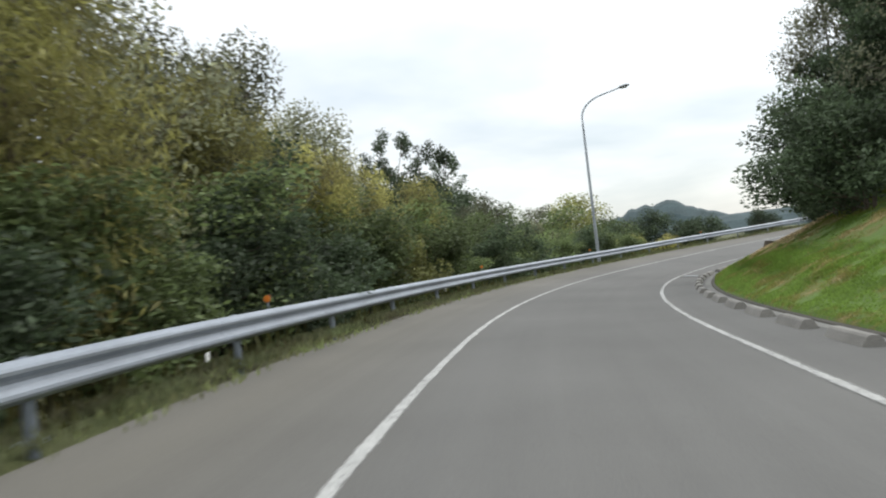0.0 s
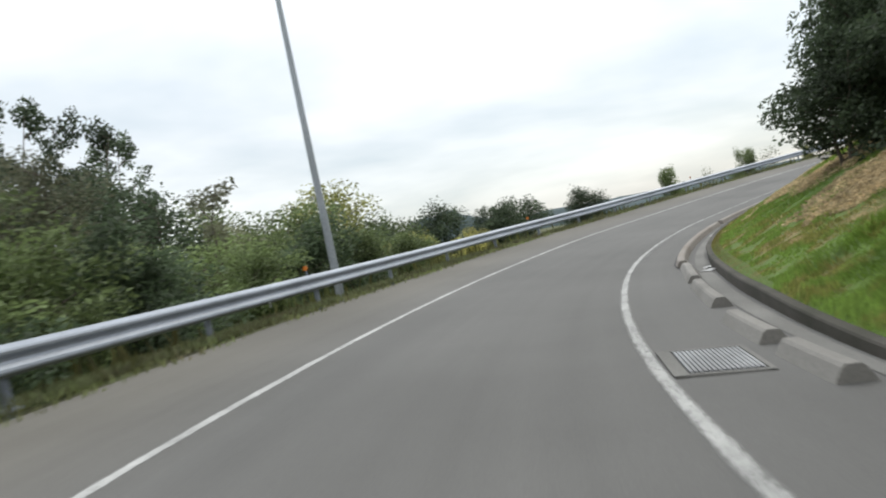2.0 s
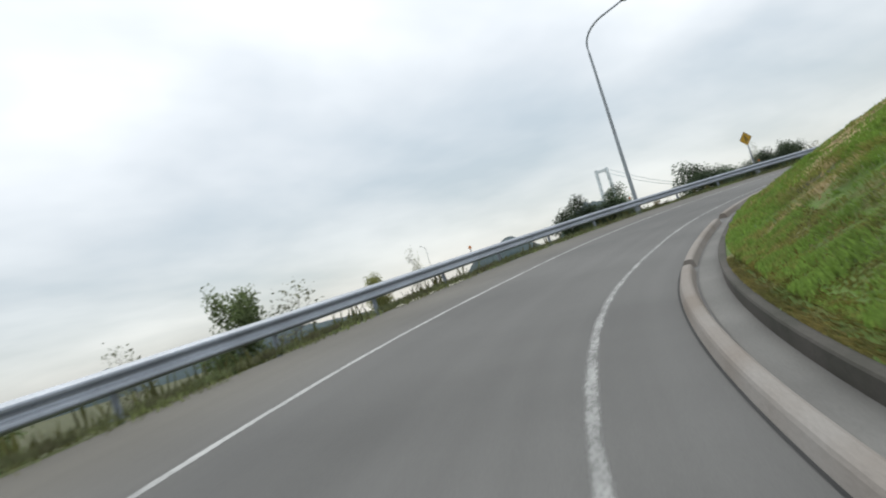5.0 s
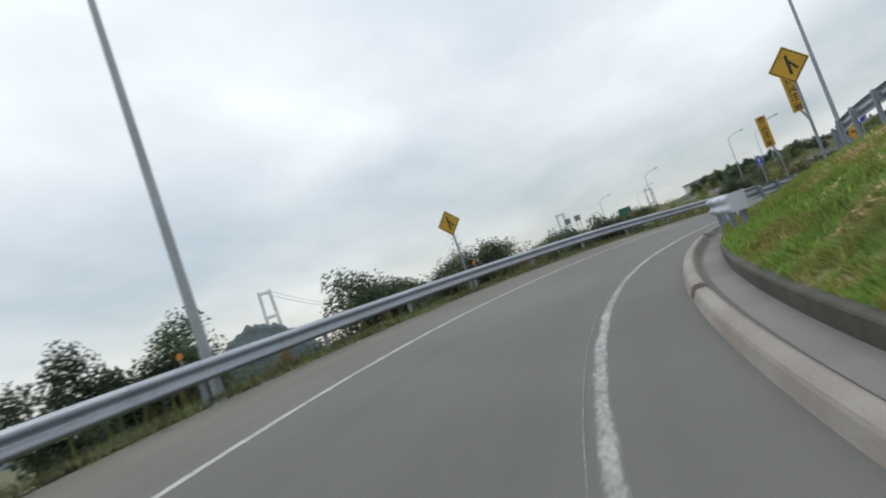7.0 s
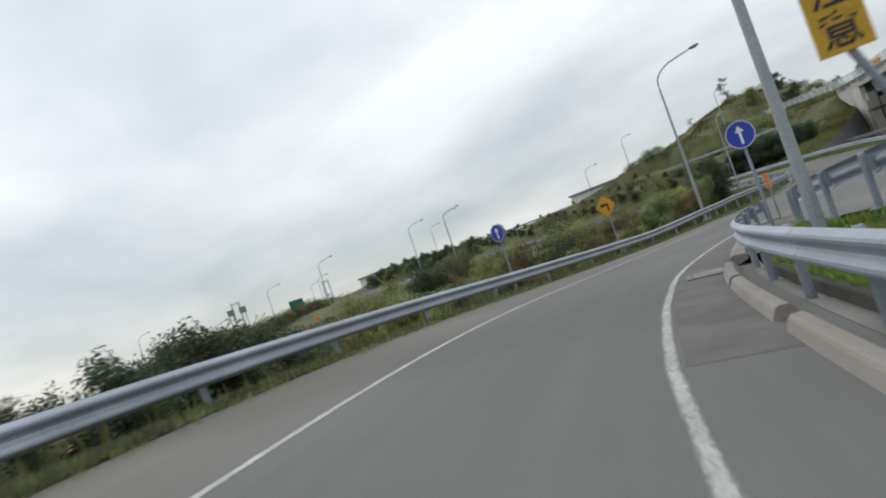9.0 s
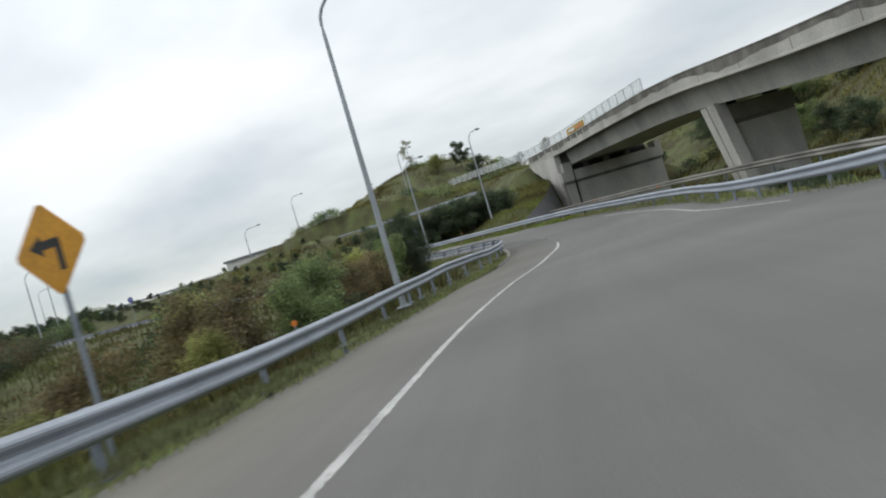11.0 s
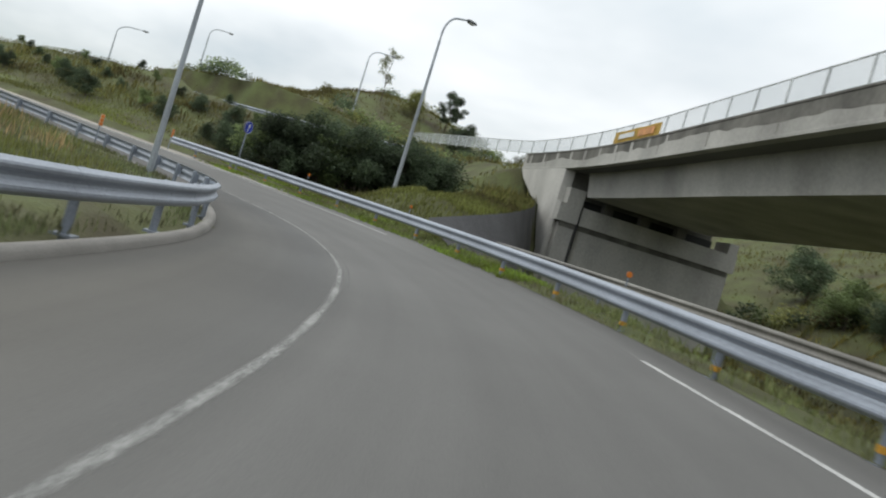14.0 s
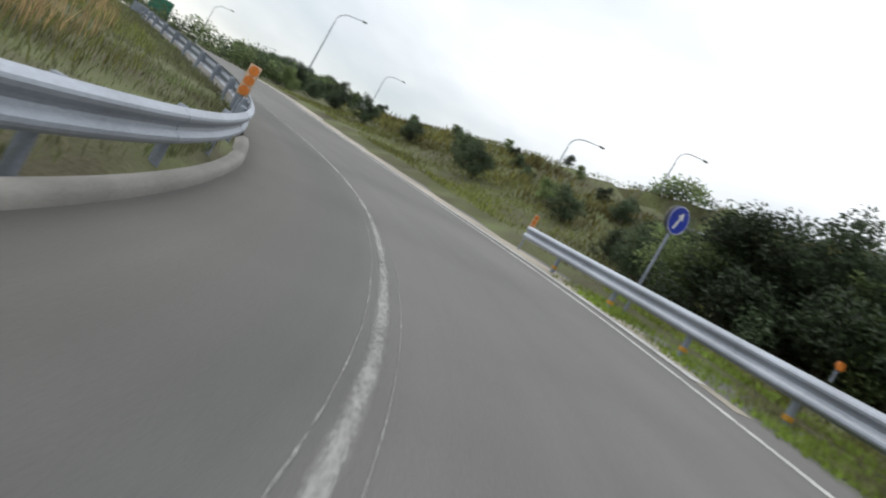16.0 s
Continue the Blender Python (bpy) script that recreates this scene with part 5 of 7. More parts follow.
def disc(r, z, y0, y1, n=28):
    return prism(bmesh.new(), [(r * math.cos(2 * math.pi * k / n), z + r * math.sin(2 * math.pi * k / n)) for k in range(n)], y0, y1)


ARROW = [(-0.1, -0.75), (0.1, -0.75), (0.1, 0.2), (0.34, 0.2), (0.0, 0.72), (-0.34, 0.2), (-0.1, 0.2)]


def arrow_sign(m, height, tilt=12, label="round blue sign with a white arrow on a grey post", double=True):
    root = thing("direction_sign", m, label, "road sign", "road signs")
    part("post", post_mesh(height + 0.2), M_POST, root)
    pl = part("plate", disc(0.30, height, -0.05, -0.038), M_BLUE, root)
    part("plate_back", disc(0.295, height, -0.037, -0.034), M_BACK, root, "bare grey metal back")
    ring = bmesh.new()
    n = 28
    o = [ring.verts.new((0.293 * math.cos(2 * math.pi * k / n), -0.0512, height + 0.293 * math.sin(2 * math.pi * k / n))) for k in range(n)]
    i = [ring.verts.new((0.278 * math.cos(2 * math.pi * k / n), -0.0512, height + 0.278 * math.sin(2 * math.pi * k / n))) for k in range(n)]
    for k in range(n):
        ring.faces.new((o[k], o[(k + 1) % n], i[(k + 1) % n], i[k]))
    part("rim", ring, M_WHITE, pl)
    c, s_ = math.cos(radians(tilt)), math.sin(radians(tilt))
    part("arrow", prism(bmesh.new(), [((x * c + z * s_) * 0.27, height + (z * c - x * s_) * 0.27) for x, z in ARROW], -0.053, -0.051), M_WHITE, pl, "white arrow")
    if double:
        part("rear_plate", disc(0.30, height, 0.04, 0.052), M_BACK, root, "second disc facing the other way")
    return root


blue = arrow_sign(pose(*at(138.83, 5.34, -0.13), 0, 0, heading(138.83) + 4), 2.55, 0)
copy_thing(blue, pose(*at(144.7, -3.42, -0.45), 0, 0, heading(144.9) - 14))
arrow_sign(pose(*at(218.6, 5.98, -0.36), 0, 0, heading(218.6) + 14), 2.55, 14)
copy_thing(blue, pose(*at(247, -3.1, 0.6), 0, 0, heading(247)))

# diamond bend sign
bend_sign = thing("bend_sign", pose(*at(155.3, -3.5, -0.25), 0, 0, heading(155.2) - 12), "amber diamond sign with a black bent arrow", "road sign", "road signs")
part("post", post_mesh(2.75), M_POST, bend_sign)
oc = [(0.54 * a, 2.68 + 0.54 * b) for a, b in ((0.07, -0.93), (0.93, -0.07), (0.93, 0.07), (0.07, 0.93), (-0.07, 0.93), (-0.93, 0.07), (-0.93, -0.07), (-0.07, -0.93))]
pl = part("plate", prism(bmesh.new(), oc, -0.05, -0.036), mat("sign_amber", (0.56, 0.26, 0.012), 0.5, dark=0.85, light=1.08, scale=0.6, fine=20, bump=0.02), bend_sign)
part("arrow", prism(bmesh.new(), [(0.17, 2.42), (0.08, 2.42), (0.08, 2.69), (-0.10, 2.69), (-0.10, 2.62), (-0.29, 2.74), (-0.10, 2.86), (-0.10, 2.79), (0.17, 2.79)], -0.053, -0.051), M_BLACK, pl, "black arrow")


def marker_post(m, label, high=1.05):
    """An orange reflective plate with three round lenses on a post."""
    root = thing("marker_post", m, label, "marker post", "marker posts")
    part("post", post_mesh(high - 0.1, 0, 0.025), M_POST, root)
    pl = part("plate", box(bmesh.new(), (-0.08, -0.04, high - 0.43), (0.08, -0.028, high), 0.01), M_PALE, root, "pale weathered plate")
    for k in range(3):
        part("lens", disc(0.064, high - 0.077 - 0.138 * k, -0.052, -0.041, 18), M_ORANGE, pl, "round orange reflector")
    return root


mk = marker_post(pose(*at(145.5, 4.92, 0.0), 0, 0, heading(145.3)), "pale marker plate with three round orange reflectors on a post", 1.49)
copy_thing(mk, pose(*at(222.9, 5.7, -0.44), 0, 0, heading(222.2)))
copy_thing(mk, pose(*at(215.6, -2.3, -0.18), 0, 0, heading(216)))


# ---- reflectors on the rails ----
def delineator(m):
    root = thing("delineator", m, "small round orange reflector on a bracket on the guard rail", "reflector", "rail reflectors")
    part("bracket", box(bmesh.new(), (-0.012, -0.01, -0.12), (0.012, 0.01, 0.06)), M_POST, root)
    part("reflector", disc(0.055, 0.09, -0.018, 0.0, 16), M_ORANGE, root)
    return root


dl = delineator(pose(*at(11.5, -2.98, 0.75), 0, 0, heading(11.5)))
for s in (27.5, 42.0, 57.5, 75.0, 92.5, 106.0, 118.6, 134.0, 160.0):
    copy_thing(dl, pose(*at(s, -2.95, 0.75), 0, 0, heading(s)))
for s in (187.0, 196.0, 206.5, 213.0):
    copy_thing(dl, pose(*at(s, float(OUTER_RAIL(s)) + 0.06, 0.87), 0, 0, heading(s)))


def tag_plate(m):
    ob = part("rail_label_plate", box(bmesh.new(), (-0.15, -0.006, -0.05), (0.15, 0.006, 0.05), 0.004), M_PAPER)
    ob.matrix_world = m
    part("print_bar", box(bmesh.new(), (-0.12, -0.009, -0.02), (0.1, -0.0062, 0.015)), M_BACK, ob)
    return tagged(ob, "small white plate with dark print hung under the guard rail", "plate", "rail plates")


tp = tag_plate(pose(*at(9.0, -2.75, 0.28), 0, 0, heading(9.0) - 70))
for s in (22.5, 40.0, 61.0, 72.0, 100.0, 124.0, 142.0, 178.8, 190.5, 206.0):
    copy_thing(tp, pose(*at(s, float(LEFT_RAIL(s)) + 0.12, 0.33 if s < 170 else (0.66 if s < 185 else 0.33)), 0, 0, heading(s) - 60))

# ---- drain gratings ----
def grating(s, lat, w=0.95, d=0.75):
    root = thing("drain_grating", pose(*at(s, lat, 0.006), 0, math.degrees(math.atan(0.09)), heading(s)), "steel bar grating in a concrete frame beside the kerb", "drain grating", "drain gratings")
    fr = bmesh.new()
    for lo_, hi_ in (((-w / 2, -d / 2, 0), (w / 2, -d / 2 + 0.05, 0.02)), ((-w / 2, d / 2 - 0.05, 0), (w / 2, d / 2, 0.02)), ((-w / 2, -d / 2, 0), (-w / 2 + 0.11, d / 2, 0.019)), ((w / 2 - 0.04, -d / 2, 0), (w / 2, d / 2, 0.019))):
        box(fr, lo_, hi_)
    part("frame", fr, M_GUT, root)
    part("pit", box(bmesh.new(), (-w / 2 + 0.05, -d / 2 + 0.05, 0.0), (w / 2 - 0.05, d / 2 - 0.05, 0.004)), M_NOSE, root)
    me = None
    for k in range(16):
        x = -w / 2 + 0.14 + (w - 0.21) * k / 15
        if me is None:
            b = part("bar", box(bmesh.new(), (-0.012, -d / 2 + 0.09, 0.004), (0.012, d / 2 - 0.09, 0.024)), M_GRATE, root)
            me = b.data
        else:
            b = new("bar", me)
            b.parent = root
        b.location.x = x
    return root


gr = grating(33.47, 4.0, 0.72, 1.0)
copy_thing(gr, pose(*at(135.1, 4.12, 0.006), 0, math.degrees(math.atan(0.08)), heading(135.1) + 6))


# ---- plants ----
def leaf_mesh(name, centres, radii, count, size, seed, material, droop=0.0, slim=0.45, flat=0.6):
    """Many small bent leaves strewn in and round the given clumps."""
    rng = np.random.RandomState(seed)
    centres, radii = np.asarray(centres, float), np.asarray(radii, float)
    w = radii[:, 0] * radii[:, 1] * radii[:, 2]
    pick = rng.choice(len(centres), count, p=w / w.sum())
    d = rng.randn(count, 3)
    d /= np.linalg.norm(d, axis=1)[:, None]
    r = rng.rand(count) ** 0.42
    p = centres[pick] + d * radii[pick] * r[:, None]
    a = rng.randn(count, 3) * (1, 1, flat)
    a[:, 2] -= droop
    a /= np.linalg.norm(a, axis=1)[:, None]
    b = np.cross(a, rng.randn(count, 3))
    b /= np.linalg.norm(b, axis=1)[:, None] + 1e-9
    l = size * (0.6 + 0.8 * rng.rand(count))[:, None]
    c = np.cross(a, b) * l * 0.12
    v = np.stack([p - a * l / 2, p + b * l * slim / 2 + c, p + a * l / 2, p - b * l * slim / 2 + c], 1).reshape(-1, 3)
    me = bpy.data.meshes.new(name)
    me.vertices.add(len(v))
    me.vertices.foreach_set("co", v.ravel())
    me.loops.add(4 * count)
    me.loops.foreach_set("vertex_index", np.arange(4 * count, dtype=np.int32))
    me.polygons.add(count)
    me.polygons.foreach_set("loop_start", np.arange(0, 4 * count, 4, dtype=np.int32))
    me.update()
    me.materials.append(material)
    return me


def branch_mesh(name, height, seed, limbs=9, spread=0.35, start=0.3, r0=0.03, trunks=1, lean=0.05, bark=None):
    """Tapered trunks with limbs; gives the mesh and the limb ends."""
    rng = random.Random(seed)
    bm, ends = bmesh.new(), []
    for t in range(trunks):
        x, y = (rng.uniform(-0.18, 0.18) * height * (trunks > 1), rng.uniform(-0.18, 0.18) * height * (trunks > 1))
        pts, h = [Vector((x * 0.3, y * 0.3, -0.3))], height * rng.uniform(0.75, 1.0)
        for k in range(1, 7):
            pts.append(Vector((x * (0.3 + 0.7 * k / 6) + rng.uniform(-lean, lean) * h * k / 6, y * (0.3 + 0.7 * k / 6) + rng.uniform(-lean, lean) * h * k / 6, h * k / 6)))
        tube(bm, pts, [r0 * height * (1 - 0.14 * k) for k in range(7)], 7)
        ends.append(pts[-1])
        for k in range(limbs):
            f = start + (1 - start) * (k + rng.random()) / limbs
            i = min(int(f * 6), 5)
            base = pts[i].lerp(pts[i + 1], f * 6 - i)
            a = rng.uniform(0, 2 * math.pi)
            reach = height * spread * (1.15 - 0.75 * f) * rng.uniform(0.7, 1.25)
            tip_ = base + Vector((math.cos(a) * reach, math.sin(a) * reach, reach * rng.uniform(0.25, 0.8)))
            mid_ = base.lerp(tip_, 0.5) + Vector((0, 0, -0.06 * reach))
            tube(bm, [base, mid_, tip_], [r0 * height * 0.4 * (1.1 - 0.6 * f), r0 * height * 0.25, r0 * height * 0.08], 5)
            ends += [tip_, mid_.lerp(tip_, 0.3)]
    me = bpy.data.meshes.new(name)
    bm.to_mesh(me)
    bm.free()
    me.materials.append(bark or M_BARK)
    return me, ends


def kind_of_plant(height, seed, material, count, size, clump, limbs=9, spread=0.35, start=0.3, trunks=1, r0=0.022, squash=0.75, droop=0.0, slim=0.45, core=0):
    rng = random.Random(seed + 5)
    wood, ends = branch_mesh("trunk", height, seed, limbs, spread, start, r0, trunks)
    cs = [tuple(e) for e in ends] + [(rng.uniform(-0.3, 0.3) * height * spread, rng.uniform(-0.3, 0.3) * height * spread, height * rng.uniform(start, 0.8)) for _ in range(core)]
    rs = [(clump * height * rng.uniform(0.6, 1.25), clump * height * rng.uniform(0.6, 1.25), clump * height * squash * rng.uniform(0.6, 1.2)) for _ in cs]
    return wood, leaf_mesh("crown", cs, rs, count, size, seed, material, droop, slim)


KINDS = {
    "dark_tree": kind_of_plant(9.0, 3, M_LEAF_DARK, 16000, 0.19, 0.115, 14, 0.34, 0.22, 1, 0.02, 0.7, core=5),
    "grey_tree": kind_of_plant(9.0, 17, M_LEAF_GREY, 14000, 0.15, 0.10, 16, 0.30, 0.15, 2, 0.014, 0.9, core=3),
    "bamboo": kind_of_plant(9.0, 29, M_LEAF_YELLOW, 20000, 0.19, 0.09, 13, 0.24, 0.15, 4, 0.008, 1.25, droop=1.0, slim=0.22),
    "open_tree": kind_of_plant(9.0, 41, M_LEAF_DARK, 7000, 0.15, 0.052, 11, 0.21, 0.4, 3, 0.012, 0.8),
    "low_tree": kind_of_plant(9.0, 131, M_LEAF_DARK, 14000, 0.215, 0.105, 20, 0.36, 0.08, 1, 0.02, 0.8, core=6),
    "mid_bush": kind_of_plant(3.0, 53, M_LEAF_MID, 8500, 0.115, 0.17, 10, 0.42, 0.08, 2, 0.016, 0.8, core=7),
    "dark_bush": kind_of_plant(3.0, 67, M_LEAF_DARK, 8500, 0.12, 0.18, 10, 0.45, 0.08, 2, 0.016, 0.8, core=7),
    "olive_bush": kind_of_plant(3.0, 71, M_LEAF_OLIVE, 7500, 0.12, 0.16, 10, 0.42, 0.08, 3, 0.014, 0.85, core=6),
    "yellow_bush": kind_of_plant(3.0, 83, M_LEAF_YELLOW, 7000, 0.13, 0.15, 10, 0.36, 0.08, 3, 0.012, 1.0, droop=0.5, slim=0.3, core=5),
    "brown_bush": kind_of_plant(2.5, 97, M_LEAF_BROWN, 5600, 0.10, 0.17, 9, 0.42, 0.05, 3, 0.012, 0.8, core=5),
    "mid_tall": kind_of_plant(7.0, 153, M_LEAF_MID, 15000, 0.15, 0.105, 22, 0.30, 0.25, 3, 0.012, 0.85, core=10),
    "dark_tall": kind_of_plant(7.0, 167, M_LEAF_DARK, 15000, 0.15, 0.11, 22, 0.30, 0.25, 3, 0.012, 0.85, core=10),
    "olive_tall": kind_of_plant(7.0, 171, M_LEAF_OLIVE, 14000, 0.15, 0.10, 22, 0.29, 0.25, 3, 0.012, 0.9, core=9),
    "yellow_tall": kind_of_plant(7.0, 183, M_LEAF_YELLOW, 14000, 0.16, 0.095, 22, 0.26, 0.25, 4, 0.010, 1.1, droop=0.7, slim=0.25, core=8),
    "brown_tall": kind_of_plant(7.0, 197, M_LEAF_BROWN, 13000, 0.13, 0.10, 20, 0.29, 0.25, 3, 0.010, 0.85, core=8),
    "twiggy_shrub": kind_of_plant(2.5, 101, M_LEAF_GREY, 700, 0.09, 0.11, 12, 0.30, 0.1, 4, 0.007, 0.9),
    "sparse_tree": kind_of_plant(7.0, 113, M_LEAF_GREY, 1500, 0.20, 0.085, 12, 0.30, 0.35, 1, 0.014, 0.7),
}
PLANT_LABELS = {
    "dark_tree": ("dense dark-green broadleaf tree on the bank", "tree"), "low_tree": ("dark-green tree whose crown hangs low over the bank", "tree"), "grey_tree": ("tall grey-green tree with a ragged crown", "tree"), "bamboo": ("tall yellow-green bamboo with drooping leaves", "bamboo"),
    "open_tree": ("tall dark tree with open tufted crown and bare trunk", "tree"), "mid_bush": ("leafy green bush behind the guard rail", "bush"), "dark_bush": ("dense dark-green bush on the slope", "bush"),
    "olive_bush": ("olive-green bush with uneven outline", "bush"), "yellow_bush": ("yellowish-green leafy bush on the slope", "bush"), "brown_bush": ("low reddish-brown autumn shrub", "bush"),
    "twiggy_shrub": ("thin twiggy shrub with few leaves", "bush"), "sparse_tree": ("slender tree with sparse layered crown", "tree"),
}
NATURAL = {"mid_bush": 3.0, "dark_bush": 3.0, "olive_bush": 3.0, "yellow_bush": 3.0, "brown_bush": 2.5, "twiggy_shrub": 2.5, "sparse_tree": 7.0}
TALL = {k: k.replace("_bush", "_tall") for k in NATURAL if k.endswith("_bush")}
for k, v in TALL.items():
    NATURAL[v], PLANT_LABELS[v] = 7.0, PLANT_LABELS[k]
grow = random.Random(5)


def plant(kind, x, y, height, wide=1.0, top=None):
    """A plant standing on the ground; top: the height in the world that its crown reaches."""
    z = float(ground_z([x], [y])[0]) - 0.05
    h = (top - z) if top is not None else height
    if h > 4.2 and kind.endswith("_bush"):
        kind, wide = TALL[kind], wide * 1.2
    k = max(h, 0.4) / NATURAL.get(kind, 9.0)
    label, cat = PLANT_LABELS[kind]
    root = thing("tree" if cat == "tree" else cat, Matrix.LocRotScale((x, y, z), Euler((0, 0, grow.uniform(0, 6.28))), (k * wide, k * wide, k)), label, cat, "trees and bushes on the banks")
    wood, crown = KINDS[kind]
    for n, me in (("trunk" if cat == "tree" else "stem", wood), ("crown", crown)):
        ob = new(n, me)
        ob.parent = root
    return root


def along(kind, s, lat, top, wide=1.0):
    """A plant by the road, its top given over the road there."""
    p = at(s, lat)
    return plant(kind, p[0], p[1], 3.0, wide, float(at(s, 0)[2]) + top)


def scrub_mass(spots, seed, material, leaves_each, size, label):
    """Far bushes too many to pick apart: uneven leafy clumps standing on the ground, as one mesh."""
    rng = np.random.RandomState(seed)
    cs, rs = [], []
    zs = ground_z([q[0] for q in spots], [q[1] for q in spots])
    for (x, y, h, w), z in zip(spots, zs):
        for _ in range(6):
            r = h * rng.uniform(0.25, 0.42)
            a, d = rng.uniform(0, 6.28), h * w * rng.uniform(0, 0.45)
            cs.append((x + d * math.cos(a), y + d * math.sin(a), z + h * rng.uniform(0.2, 0.72)))
            rs.append((r * w, r * w, r))
    ob = new("scrub", leaf_mesh("scrub", cs, rs, leaves_each * len(spots), size, seed, material))
    return tagged(ob, label, "scrub", kind="stuff")


# tall trees and bamboo along the start of the ramp
for s, l, top, kind, w in (
    (4, -7.5, 9.5, "bamboo", 1.0), (8, -9.5, 11, "bamboo", 1.1), (11, -7.0, 9.0, "bamboo", 0.9), (12, -6.4, 3.6, "mid_bush", 1.1), (13.5, -8.0, 7.0, "bamboo", 0.9), (17.5, -7.4, 6.2, "bamboo", 0.9), (14.5, -9.0, 10, "grey_tree", 1.0), (-2, -8, 9, "grey_tree", 1.0), (-6, -6.5, 8, "bamboo", 1.0),
    (18, -9.2, 7.6, "grey_tree", 0.8), (22, -10, 8.8, "grey_tree", 0.9), (27, -9.5, 7.8, "grey_tree", 0.85), (33, -11.5, 7.0, "bamboo", 0.85), (23, -7.5, 5.5, "bamboo", 0.9), (26, -7.2, 5.0, "bamboo", 0.9), (29, -7.5, 5.2, "bamboo", 0.9), (32, -8, 5.0, "bamboo", 0.9), (6, -13, 13, "bamboo", 1.0), (14, -14, 12, "bamboo", 1.0),
    (25, -12.5, 8.4, "bamboo", 0.9), (29, -13, 8.2, "bamboo", 0.9), (21.5, -13, 9.0, "bamboo", 0.9), (32, -8.0, 4.2, "olive_bush", 0.9), (37, -9.0, 4.6, "mid_bush", 0.9), (42, -10, 4.6, "grey_tree", 0.9), (47, -9.0, 4.3, "sparse_tree", 0.8), (46.5, -11, 3.2, "mid_bush", 1.0),
    (51, -13, 3.0, "grey_tree", 0.8), (54, -12, 2.8, "mid_bush", 0.9), (57, -12, 2.7, "mid_bush", 0.9), (62, -15, 2.2, "dark_bush", 0.9)):
    along(kind, s, l, top, w)
# hedge of bushes pressed against the rail
for k, (s, l, top, kind) in enumerate(((2, -5.2, 2.3, "dark_bush"), (5, -5.4, 2.8, "dark_bush"), (8, -5.3, 2.4, "dark_bush"), (11, -5.6, 3.0, "mid_bush"), (14, -5.4, 2.6, "dark_bush"), (17, -5.6, 3.2, "dark_bush"), (20, -5.6, 2.8, "dark_bush"), (23, -5.8, 3.1, "mid_bush"),
    (26, -5.6, 2.7, "olive_bush"), (29, -5.8, 3.0, "mid_bush"), (32, -5.6, 2.4, "mid_bush"), (35, -5.8, 2.5, "dark_bush"), (38, -6.0, 2.6, "mid_bush"), (41, -6.2, 2.4, "dark_bush"), (44.5, -6.0, 2.0, "mid_bush"), (47.5, -6.4, 2.2, "dark_bush"),
    (50.5, -6.6, 1.9, "mid_bush"), (53.5, -6.6, 1.6, "mid_bush"), (56, -7.5, 1.7, "olive_bush"), (59, -6.8, 1.1, "yellow_bush"), (62, -8, 1.7, "dark_bush"), (64.5, -8.6, 1.3, "dark_bush"), (66, -9.2, 1.6, "dark_bush"),
    (0, -9, 5, "dark_bush"), (10, -10, 6, "dark_bush"), (20, -11, 6, "dark_bush"), (30, -10, 5, "mid_bush"), (40, -13, 3.5, "dark_bush"), (16, -7.2, 4.4, "mid_bush"), (24, -7.8, 4.4, "mid_bush"))):
    along(kind, s, l, top, 1.15)
# tall open trees farther off
for x, y, top, w in ((-2.1, 76, 15.2, 0.75), (0.3, 75, 13.2, 0.7), (3.0, 77, 12.6, 0.7), (-7.5, 74, 12.4, 0.8), (-12, 72, 13, 0.8)):
    plant("open_tree", x, y, 9, w, top)
for x, y, top, kind in ((8, 70, 6, "mid_bush"), (13, 76, 5.5, "olive_bush"), (2, 66, 7.5, "dark_bush"), (-4, 64, 8.5, "dark_bush"), (18, 80, 4.5, "mid_bush"), (24, 84, 3.8, "dark_bush")):
    plant(kind, x, y, 4, 1.0, top)
